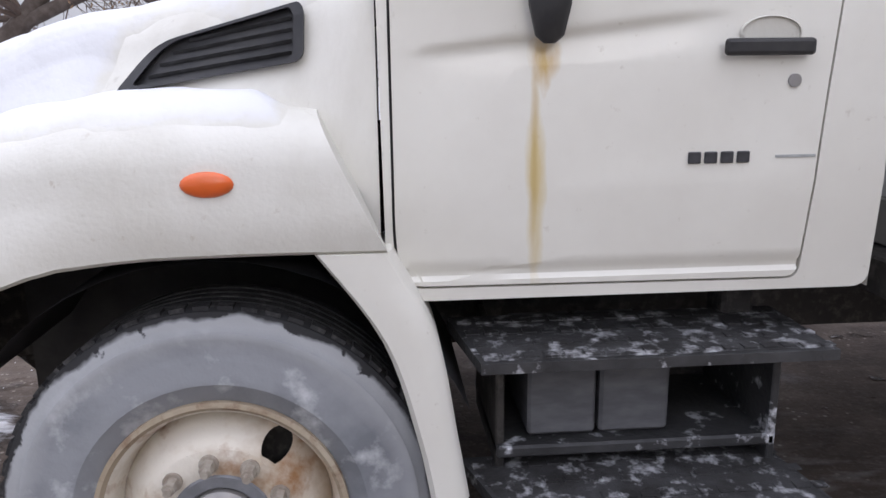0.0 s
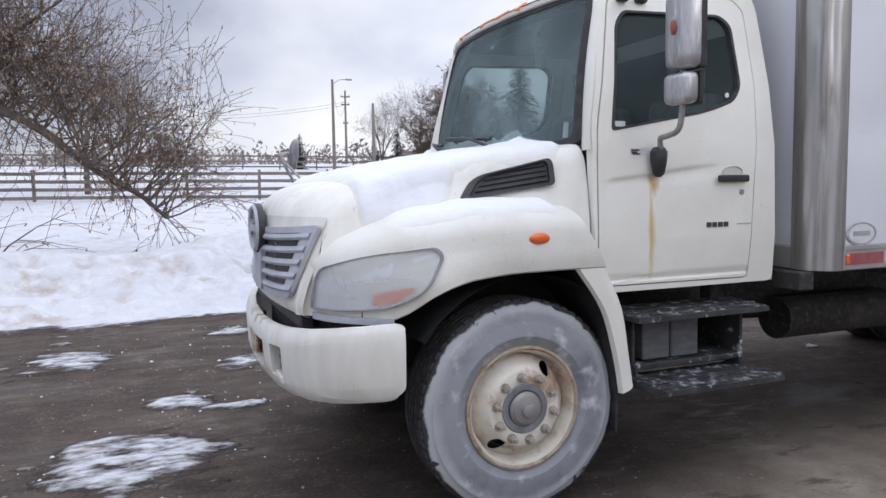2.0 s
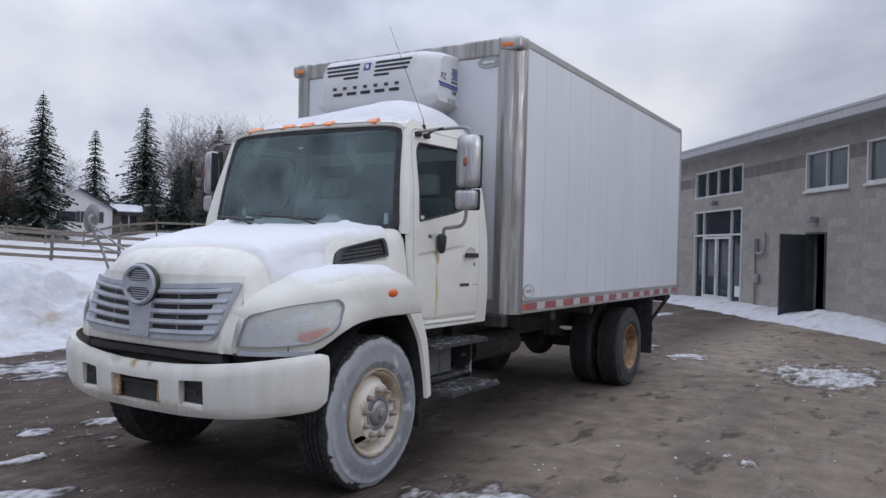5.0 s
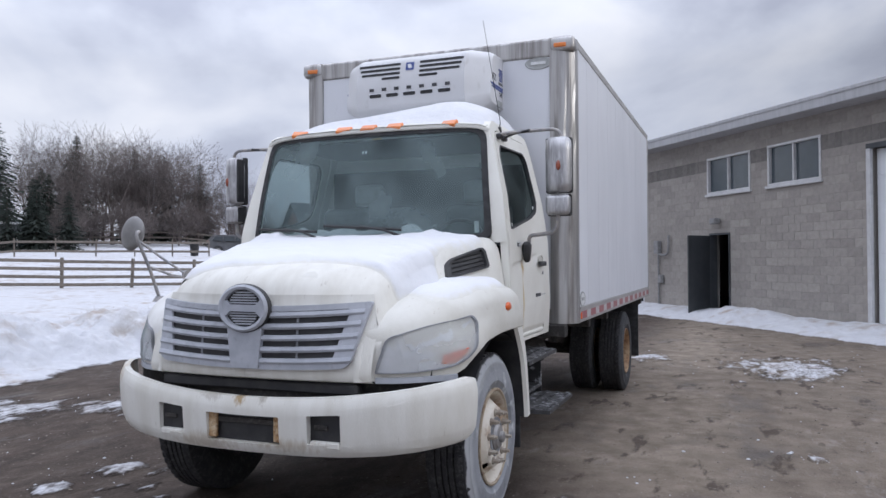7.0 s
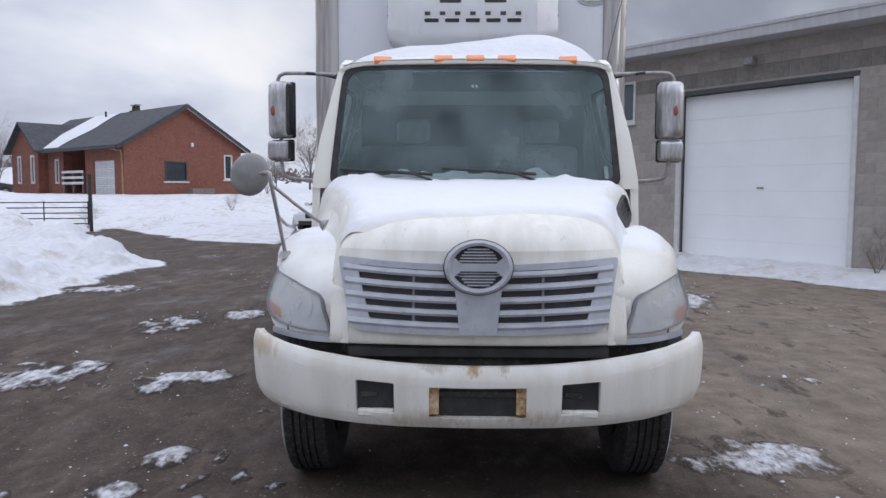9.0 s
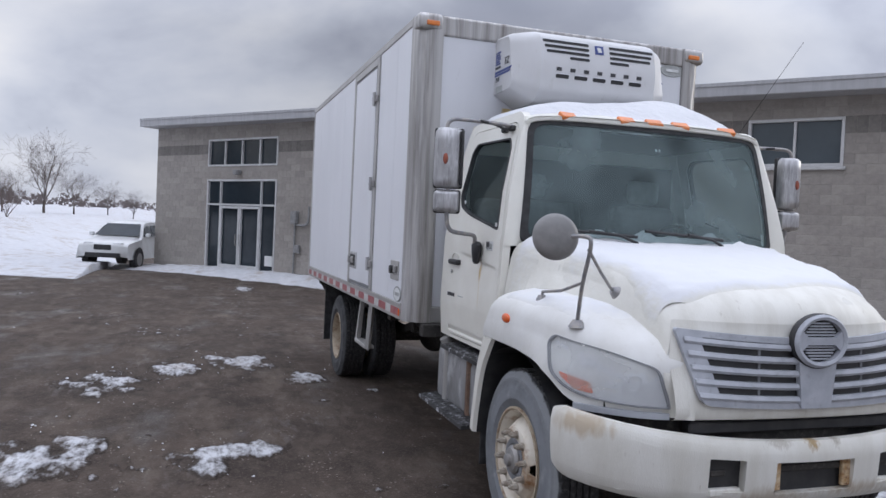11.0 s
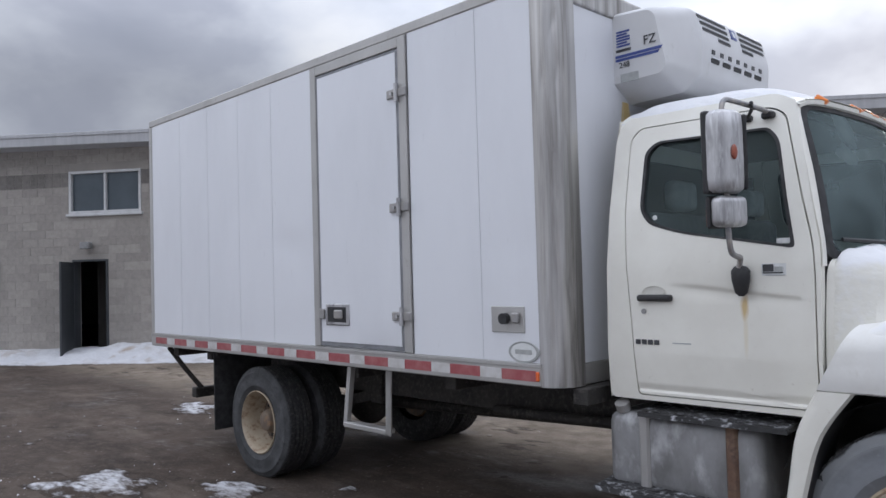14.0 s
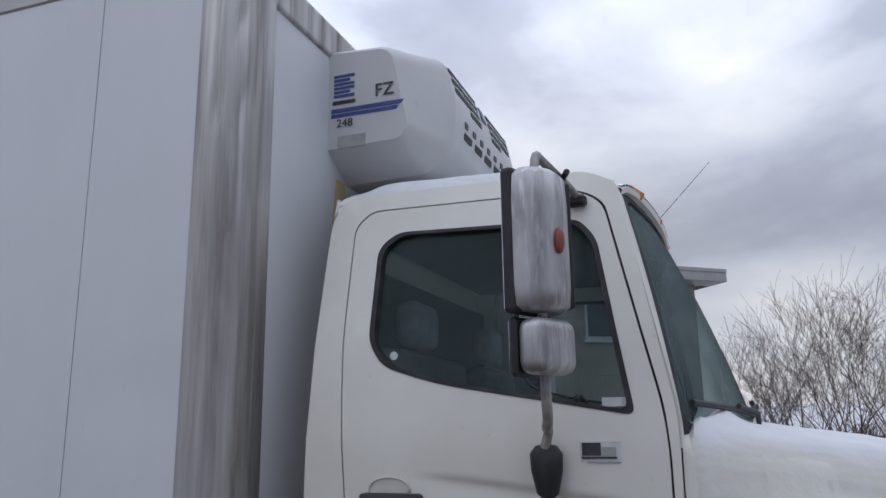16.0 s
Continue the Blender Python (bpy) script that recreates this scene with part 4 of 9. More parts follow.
def wall_with_holes(name, a0, a1, top, holes, thick, mat):
    """A wall along the facade's first axis with openings cut through, as boxes between the openings' edges."""
    xs = sorted({a0, a1, *(v for h in holes for v in h[:2])})
    zs = sorted({-0.3, top, *(v for h in holes for v in h[2:])})
    bm = B()
    for xa, xb in zip(xs, xs[1:]):
        run = None
        for za, zb in zip(zs, zs[1:]):
            c = ((xa + xb) / 2, (za + zb) / 2)
            solid = not any(h[0] < c[0] < h[1] and h[2] < c[1] < h[3] for h in holes)
            if solid:
                run = (run[0], zb) if run else (za, zb)
            if run and (not solid or zb == zs[-1]):
                box(bm, (xa, -thick, run[0]), (xb, 0, run[1]))
                run = None
    return bm


wall_front = tagged(part("wall_front", wall_with_holes("wall_front", S0, S1, WALL_H, list(OPENINGS.values()), 0.3, "mortar"), "mortar"), "grey split-face block workshop wall", "wall", kind="structure")
wall_front.matrix_world = FACE
for nm, lo, hi in (("wall_end_east", (S0, -DEEP, -0.3), (S0 + 0.3, -0.3, WALL_H)), ("wall_end_west", (S1 - 0.3, -DEEP, -0.3), (S1, -0.3, WALL_H)),
                   ("wall_back", (S0, -DEEP - 0.3, -0.3), (S1, -DEEP, WALL_H))):
    w = part(nm, box(B(), lo, hi), "mortar")
    w.matrix_world = FACE
    tagged(w, "plain grey block workshop wall", "wall", kind="structure")
ROOF = FACE @ Matrix(((1, 0, 0, 0), (0, 1, 0, 0), (-0.012, 0, 1, 5.0), (0, 0, 0, 1)))  # the eaves fall a little along the front
bm = B()
box(bm, (S0 - 0.24, -DEEP - 0.6, 0.04), (S1 + 0.42, 0.55, 0.22))
bmesh.ops.transform(bm, matrix=FACE.inverted() @ ROOF, verts=bm.verts)
roof_w = part("workshop_roof", bm, "fascia")
roof_w.matrix_world = FACE
tagged(roof_w, "low metal roof with a pale grey fascia", "roof", kind="structure")
for lo, hi, nm in (((S0 - 0.26, 0.552, -0.03), (S1 + 0.44, 0.59, 0.23), "fascia"), ((S0 - 0.26, 0.552, 0.17), (S1 + 0.44, 0.61, 0.25), "drip_edge"), ((S0 - 0.25, 0.0, -0.035), (S1 + 0.43, 0.551, -0.005), "soffit"),
                   ((S0 - 0.28, -DEEP - 0.6, -0.03), (S0 - 0.245, 0.55, 0.23), "fascia"), ((S1 + 0.425, -DEEP - 0.6, -0.03), (S1 + 0.46, 0.55, 0.23), "fascia")):
    bm = box(B(), lo, hi, 0.006)
    bmesh.ops.transform(bm, matrix=FACE.inverted() @ ROOF, verts=bm.verts)
    part(nm, bm, "fascia", roof_w)
bm = B()
box(bm, (S0 - 0.1, -DEEP, -0.32), (S1 + 0.1, -0.3, 0.0))
fl = part("workshop_floor", bm, "interior_dark")
fl.matrix_world = FACE
tagged(fl, "dark concrete workshop floor", "floor", kind="structure")

BLOCK_W, BLOCK_H = 0.4, 0.2
block_meshes = {}


def block_mesh(w, band):
    key = (round(w, 3), band)
    if key not in block_meshes:
        h = (0.34 if band else BLOCK_H) - 0.012
        bm = B()
        box(bm, (0.003, -0.02, 0.003), (w - 0.003, 0.006, h + 0.007), 0.0035)
        me = bpy.data.meshes.new("block")
        bm.to_mesh(me)
        bm.free()
        me.materials.append(M["block_band" if band else "block"])
        block_meshes[key] = me
    return block_meshes[key]


def cut_runs(z0, z1):
    """The stretches of the wall that are free of openings between two heights."""
    runs = [(S0, S1)]
    for a, b, c, d in OPENINGS.values():
        if c - 0.03 < z1 - 0.02 and d + 0.03 > z0 + 0.02:
            runs = [r for lo, hi in runs for r in ((lo, min(hi, a)), (max(lo, b), hi)) if r[1] - r[0] > 0.03]
    return runs


stuff_v, stuff_f, band_v, band_f, near_blocks = [], [], [], [], []
z, row = 0.0, 0
while z < WALL_H - 0.05:
    band = abs(z - 4.0) < 0.01
    h = 0.34 if band else BLOCK_H
    bw = 0.2 if band else BLOCK_W
    for lo, hi in cut_runs(z, z + h):
        a = lo
        first = bw * (0.5 if row % 2 else 1.0)
        while a < hi - 0.02:
            w = min(first, hi - a)
            first = bw
            if 11.4 < a < 20.9 and len(near_blocks) < 300 and z < 3.3 and not band:
                near_blocks.append((w, band, a, z))
            else:
                vv, ff = (band_v, band_f) if band else (stuff_v, stuff_f)
                i = len(vv)
                p = 0.0045 + 0.002 * random.random()
                x0, x1, z0, z1 = a + 0.003, a + w - 0.003, z + 0.003, min(z + h - 0.003, WALL_H)
                vv += [(x0, 0, z0), (x1, 0, z0), (x1, 0, z1), (x0, 0, z1), (x0 + 0.004, p, z0 + 0.004), (x1 - 0.004, p, z0 + 0.004), (x1 - 0.004, p, z1 - 0.004), (x0 + 0.004, p, z1 - 0.004)]
                ff += [(i + 4, i + 5, i + 6, i + 7), (i, i + 1, i + 5, i + 4), (i + 1, i + 2, i + 6, i + 5), (i + 2, i + 3, i + 7, i + 6), (i + 3, i, i + 4, i + 7)]
            a += w
    z, row = z + h, row + 1
for nm, vv, ff, mt in (("blocks", stuff_v, stuff_f, "block"), ("band_blocks", band_v, band_f, "block_band")):
    o = new(nm, mesh_from_arrays(nm, vv, ff, mt, smooth=False))
    o.parent = wall_front
    tagged(o, kind="stuff")
# end wall courses towards the drive
ev, ef = [], []
for r in range(24):
    for c in range(34):
        a0, a1, z0 = -DEEP + c * 0.4 + (0.2 if r % 2 else 0) + 0.006, -DEEP + c * 0.4 + (0.2 if r % 2 else 0) + 0.394, r * 0.2 + 0.006
        if a1 > 0:
            continue
        i = len(ev)
        for xx in (S0, S0 - 0.018):
            ev += [(xx, a0, z0), (xx, a1, z0), (xx, a1, z0 + 0.188), (xx, a0, z0 + 0.188)]
        ef += [(i + 4, i + 5, i + 6, i + 7), (i, i + 1, i + 5, i + 4), (i + 1, i + 2, i + 6, i + 5), (i + 2, i + 3, i + 7, i + 6), (i + 3, i, i + 4, i + 7)]
eb = new("blocks", mesh_from_arrays("blocks", ev, ef, "block", smooth=False))
eb.parent = bpy.data.objects["wall_end_east"]
tagged(eb, kind="stuff")


def window(name, key, bars, label, sill=True, rows=(), pane="dark_pane"):
    a, b, c, d = OPENINGS[key]
    root = thing(name, label, "window", kind="structure", at=FACE)
    f = 0.06
    bm = B()
    for lo, hi in (((a, c), (a + f, d)), ((b - f, c), (b, d)), ((a + f, d - f), (b - f, d)), ((a + f, c), (b - f, c + f))):
        box(bm, (lo[0], -0.14, lo[1]), (hi[0], 0.025, hi[1]), 0.006)
    part("window_frame", bm, "window_white", root)
    xs = [a + f, *bars, b - f]
    zs = [c + f, *rows, d - f]
    for q in bars:
        part("mullion", box(B(), (q - 0.025, -0.12, c + f), (q + 0.025, 0.012, d - f), 0.005), "window_white", root)
    for q in rows:
        part("transom", box(B(), (a + f, -0.12, q - 0.03), (b - f, 0.014, q + 0.03), 0.005), "window_white", root)
    for x0, x1 in zip(xs, xs[1:]):
        for z0, z1 in zip(zs, zs[1:]):
            part("pane", box(B(), (x0, -0.075, z0), (x1, -0.065, z1)), pane, root)
    if sill:
        part("window_sill", box(B(), (a - 0.05, -0.05, c - 0.07), (b + 0.05, 0.07, c - 0.005), 0.01), "window_white", root)
    return root


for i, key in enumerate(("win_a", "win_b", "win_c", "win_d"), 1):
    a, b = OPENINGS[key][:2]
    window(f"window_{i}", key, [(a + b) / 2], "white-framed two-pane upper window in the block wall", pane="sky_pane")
window("window_5", "entrance_top", [0.87, 1.73, 2.6], "row of four dark panes over the shop entrance", sill=False)
ent = window("window_6", "entrance", [0.70, 2.72], "glazed shop entrance with white frames and side lights", sill=False, rows=[2.3])
for a, b, hx in ((0.73, 1.70, 1.62), (1.72, 2.69, 1.80)):
    bm = B()
    for lo, hi in (((a, 0.14), (a + 0.07, 2.25)), ((b - 0.07, 0.14), (b, 2.25)), ((a + 0.07, 2.17), (b - 0.07, 2.25)), ((a + 0.07, 0.14), (b - 0.07, 0.3))):
        box(bm, (lo[0], -0.06, lo[1]), (hi[0], 0.02, hi[1]), 0.005)
    leaf = part("door_leaf", bm, "window_white", ent)
    part("pull_handle", tube(B(), [(hx, 0.02, 0.95), (hx, 0.07, 0.95), (hx, 0.07, 1.3), (hx, 0.02, 1.3)], 0.014), "stainless", leaf)
part("notice", box(B(), (2.95, -0.06, 0.35), (3.3, -0.05, 0.68)), "sticker", ent, "small notice in the side light")


def sectional_door(name, key, shut, label):
    a, b, c, d = OPENINGS[key]
    root = thing(name, label, "garage door", kind="structure", at=FACE)
    bm = B()
    box(bm, (a - 0.04, -0.05, c), (a + 0.07, 0.03, d), 0.008)
    part("jamb", bm, "window_white", root)
    part("jamb", box(B(), (b - 0.07, -0.05, c), (b + 0.04, 0.03, d), 0.008), "window_white", root)
    part("lintel", box(B(), (a - 0.04, -0.05, d - 0.06), (b + 0.04, 0.032, d + 0.05), 0.008), "door_dark", root)
    n = 7
    for k in range(n if shut else 1):
        z0, z1 = c + k * (d - 0.06 - c) / n, c + (k + 1) * (d - 0.06 - c) / n - 0.002
        if not shut:
            z0, z1 = d - 0.32, d - 0.07
        bm = B()
        box(bm, (a + 0.07, -0.20, z0), (b - 0.07, -0.155, z1), 0.002)
        part("door_panel", bm, "garage_white", root)
    if shut:
        part("bottom_seal", box(B(), (a + 0.07, -0.21, c - 0.03), (b - 0.07, -0.15, c), 0.005), "black", root)
        part("lift_handle", box(B(), ((a + b) / 2 - 0.08, -0.154, 1.72), ((a + b) / 2 + 0.08, -0.135, 1.76), 0.005), "steel", root)
    return root


sectional_door("door_1", "garage_a", True, "closed white sectional garage door in the block wall")
sectional_door("door_2", "garage_b", False, "open garage bay with the door rolled up")
# inside of the open bay: pale opaque panes stand for daylight in the back wall
bay = thing("window_7", "window at the back of the open bay, its daylight painted pale", "window", kind="structure", at=FACE)
for k in range(3):
    part("pane", box(B(), (20.2 + k * 0.85, -DEEP + 0.02, 1.85), (20.95 + k * 0.85, -DEEP + 0.05, 2.7)), "sticker", bay)

# steel door, open
sd = thing("door_3", "dark grey steel door standing open", "door", kind="structure", at=FACE)
a, b, c, d = OPENINGS["door"]
bm = B()
for lo, hi in (((a, c), (a + 0.05, d)), ((b - 0.05, c), (b, d)), ((a + 0.05, d - 0.05), (b - 0.05, d))):
    box(bm, (lo[0], -0.2, lo[1]), (hi[0], 0.03, hi[1]), 0.005)
part("door_frame", bm, "door_dark", sd)
hinge = Matrix.Translation((a + 0.02, 0.02, 0)) @ Matrix.Rotation(radians(72), 4, "Z")
leaf = part("door_leaf", box(B(), (0, -0.022, 0.1), (0.92, 0.022, d - 0.06), 0.005, m=hinge), "door_dark", sd)
part("door_handle", tube(B(), [hinge @ Vector(p) for p in ((0.85, 0.02, 1.1), (0.85, 0.08, 1.1), (0.74, 0.08, 1.1))], 0.012), "steel", leaf)
# added dark sheet behind the doorway, standing in for the unlit inside
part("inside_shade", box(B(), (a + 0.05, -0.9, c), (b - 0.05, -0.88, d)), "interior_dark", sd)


def wall_lamp(a, zc):
    root = thing("wall_lamp", "small floodlight over the opening on the block wall", "wall lamp", "workshop wall lamps", at=FACE @ pose(a, 0.016, zc))
    part("bracket", box(B(), (-0.06, 0, -0.05), (0.06, 0.06, 0.05), 0.01), "conduit", root)
    part("housing", box(B(), (-0.11, 0.06, -0.10), (0.11, 0.24, 0.06), 0.02, 2), "conduit", root)
    part("lens", box(B(), (-0.09, 0.235, -0.09), (0.09, 0.25, 0.03), 0.01), "conduit", root)


for a, zc in ((14.3, 4.42), (22.1, 4.62), (7.4, 2.62), (1.7, 3.38)):
    wall_lamp(a, zc)
mt = thing("meter_riser", "grey electric meter box and conduit on the wall", "meter box", at=FACE @ pose(4.4, 0.016, 0))
part("riser", tube(B(), [(0, 0.05, 0.1), (0, 0.05, 1.9)], 0.03), "conduit", mt)
part("meter_box", box(B(), (-0.14, 0.0, 1.75), (0.12, 0.14, 2.15), 0.02), "conduit", mt)
part("bent_conduit", tube(B(), curve_pts([(0.1, 0.08, 1.72), (0.45, 0.08, 1.72), (0.6, 0.08, 1.85), (0.62, 0.08, 2.3)]), 0.035), "conduit", mt)
part("lower_box", box(B(), (0.04, 0.0, 0.85), (0.24, 0.12, 1.1), 0.02), "conduit", mt)

# ---- the truck: front axle at x 0, nose towards -x ----
truck = thing("box_truck", "cream-white refrigerated box truck parked on wet gravel", "truck")


def lerp(a, b, t):
    return a + (b - a) * t


def cab_y(z):
    return float(np.interp(z, [0.9, 1.02, 1.25, 1.7, 2.0, 2.35, 2.50, 2.62], [1.03, 1.035, 1.05, 1.035, 0.99, 0.905, 0.865, 0.8]))


def hood_z(x):
    return float(np.interp(x, [-0.985, -0.972, -0.94, -0.88, -0.78, -0.5, -0.2, 0.1, 0.36], [1.38, 1.425, 1.47, 1.512, 1.545, 1.605, 1.655, 1.70, 1.735]))


def nose_back(y, z):
    """How far the front lies behind its middle at a distance from the centre line and a height."""
    return (abs(y) / 0.66) ** 2.2 * float(np.interp(z, [0.95, 1.03, 1.34, 1.5], [0.045, 0.05, 0.165, 0.24]))


def hood_half(x):
    """Half the width of the hood at its shoulder."""
    return float(np.interp(x, [-0.985, -0.5, -0.2, 0.1, 0.36], [0.655, 0.69, 0.745, 0.845, 0.945]))


def hood_section(x, n=22):
    """Half a cross-section of the hood from its middle to the lower edge."""
    zc = hood_z(x)
    sh = hood_half(x)
    yb = float(np.interp(x, [-0.985, -0.6, -0.2, 0.1, 0.36], [0.70, 0.785, 0.89, 0.975, 1.03]))
    zb = float(np.interp(x, [-0.985, -0.6, -0.2, 0.05, 0.2, 0.36], [1.15, 1.22, 1.34, 1.36, 1.25, 1.13]))
    a, c, d, e = Vector((0, zc)), Vector((sh - 0.07, zc - 0.022)), Vector((sh + 0.015, zc - 0.035)), Vector((sh + 0.035, zc - 0.13))
    pts = [a.lerp(c, (k / 6)) + Vector((0, 0.008 * math.sin(math.pi * k / 6))) for k in range(6)]
    pts += [(1 - t) ** 2 * c + 2 * t * (1 - t) * d + t * t * e for t in [k / 6 for k in range(7)]]
    g = Vector((yb, zb))
    pts += [e.lerp(g, k / 8) + Vector((0.012 * math.sin(math.pi * k / 8), 0)) for k in range(1, 9)]
    w = float(ss(-0.3, -0.97, x))
    return [(x + w * nose_back(p.x, p.y), p.x, p.y) for p in pts]


bm = B()
rows = []
for x in [0.364, 0.354] + [0.3 - 0.06 * k for k in range(18)] + [-0.80, -0.84, -0.88, -0.91, -0.94, -0.96, -0.974, -0.983, -0.985]:
    h = hood_section(x)
    rows.append([(p[0], -p[1], p[2]) for p in reversed(h[1:])] + h)
loft(bm, rows)
bmesh.ops.remove_doubles(bm, verts=bm.verts, dist=1e-4)
hood = part("hood", bm, "paint_hood", truck, "cream hood with chipped, dirty paint", smooth=True)

# front face round the grille
bm = B()
rows = []
for zz in [1.385, 1.36, 1.34, 1.2, 1.08, 1.0, 0.965, 0.945, 0.935]:
    roll = 0.012 * (zz < 0.95) + 0.0
    rows.append([(-0.986 + nose_back(y, zz) + roll + (0.03 if zz == 0.935 else 0), y, zz - 0.03 * (abs(y) / 0.75) ** 2 * 0) for y in np.linspace(-1, 1, 31) * float(np.interp(zz, [1.2, 1.385], [0.70, 0.657]))])
loft(bm, rows)
part("nose_panel", bm, "paint_hood", truck, smooth=True)

# fenders


def fender_yo(x):
    return float(np.interp(x, [-0.885, -0.87, -0.84, -0.78, -0.69, -0.58, -0.43, -0.2, 0.25, 0.4], [0.68, 0.735, 0.81, 0.89, 0.985, 1.065, 1.115, 1.135, 1.135, 1.12]))


def fender_zt(x):
    return float(np.interp(x, [-0.885, -0.78, -0.69, -0.58, -0.43, -0.2, 0.1, 0.25], [1.20, 1.285, 1.325, 1.37, 1.405, 1.435, 1.44, 1.42]))


def fender_zb(x):
    return float(np.interp(x, [-0.9, -0.60, -0.54, -0.45, -0.37, -0.29, -0.19, -0.09, 0.05, 0.4], [0.965, 0.965, 1.0, 1.06, 1.095, 1.118, 1.132, 1.14, 1.143, 1.14]))


def fender_lean(x, zz):
    """How far the flank of the fender leans inwards towards its top, at the front corner."""
    return 0.34 * max(0.0, zz - 1.09) * float(1 - ss(-0.45, -0.12, x))


def fender_section(x, n=9):
    yo, zt, zb = fender_yo(x), fender_zt(x), fender_zb(x)
    yi = min(float(np.interp(x, [-0.885, -0.6, -0.2, 0.1, 0.36], [0.60, 0.70, 0.785, 0.86, 0.92])), yo - 0.02)
    r = min(0.17, zt - zb - 0.01)
    pts = []
    for k in range(n + 1):
        t = k / n * math.pi / 2
        pts.append((yi + (max(yo - fender_lean(x, zt - r), yi + 0.02) - yi) * math.sin(t) ** 0.75, zt - r + r * math.cos(t) ** 0.75))
    for k in range(1, 7):
        t = k / 6
        pts.append((max(yo - fender_lean(x, lerp(zt - r, zb, t)), yi + 0.02) + 0.006 * math.sin(math.pi * t), lerp(zt - r, zb, t)))
    pts += [(yo - 0.012, zb - 0.008), (yo - 0.03, zb + 0.004)]
    w = float(ss(-0.15, 0.24, x))
    return [(x + w * 0.50 * (1.42 - zz), y, zz) for y, zz in pts]


FENDER_X = [-0.885, -0.882, -0.875, -0.865, -0.85, -0.83, -0.805, -0.775, -0.74, -0.70, -0.66, -0.61, -0.56, -0.51, -0.46] + [-0.40 + 0.06 * k for k in range(11)] + [0.235]
for side in (-1, 1):
    bm = B()
    vs = loft(bm, [[(p[0], side * p[1], p[2]) for p in fender_section(x)] for x in FENDER_X])
    bm.faces.new(vs[-1])
    part("fender", bm, "paint_dirty" if side < 0 else "snow_crust", truck, smooth=True, sharp=45)


def front_at(y, zz, out=0.0):
    """A place on the rounded front corner: y outwards, pushed out by out."""
    ys = np.array([fender_yo(x) for x in FENDER_X[:16]])
    x = float(np.interp(y, ys, FENDER_X[:16]))
    e = 0.004
    x2 = float(np.interp(y + e, ys, FENDER_X[:16]))
    n = Vector((-(e), (x2 - x), 0))
    n = Vector((-1.0, (x2 - x) / e, 0)).normalized()
    lean = 0.10 * max(zz - 1.12, 0)
    return Vector((x + lean, y - fender_lean(x, zz), zz)) + out * Vector((n.x, abs(n.y), 0))


# the cheeks between the nose and the lamps
for side in (-1, 1):
    bm = B()
    rows = []
    for zz in np.linspace(1.21, 0.945, 9):
        rows.append([(lerp(-0.9875 + nose_back(y, zz), front_at(max(y, 0.685), zz).x - 0.003, float(ss(0.63, 0.705, y))) + 0.035 * float(ss(1.13, 1.21, zz)), side * y, zz) for y in np.linspace(0.61, 0.73, 13)])
    loft(bm, rows)
    part("nose_cheek", bm, "paint_hood", truck, smooth=True)

# the headlamps wrap round the corner: a grid along (way round, height)
LAMP = rounded([(-0.005, 0.985), (0.02, 1.075), (0.07, 1.165), (0.32, 1.228), (0.62, 1.262), (0.655, 1.225), (0.585, 1.085), (0.44, 1.008), (0.2, 0.985)], [0.012, 0.08, 0.06, 0.1, 0.02, 0.04, 0.06, 0.08, 0.1])
arc_y = np.linspace(0.700, 1.118, 60)
arc_x = np.array([front_at(y, 1.0).x for y in arc_y])
arc_s = np.concatenate(([0], np.cumsum(np.hypot(np.diff(arc_x), np.diff(arc_y)))))


def face_out(ob, way):
    """Turns a sheet's faces so that they look along a way."""
    me = ob.data
    if sum((p.normal * p.area for p in me.polygons), Vector()).dot(Vector(way)) < 0:
        me.flip_normals()


def lamp_at(s, zz, out, side):
    y = float(np.interp(s, arc_s, arc_y))
    p = front_at(y, zz, out)
    return (p.x, side * p.y, p.z)


def shrink(poly, k):
    c = sum((Vector(p) for p in poly), Vector((0, 0))) / len(poly)
    return [c + (Vector(p) - c) * k for p in poly]


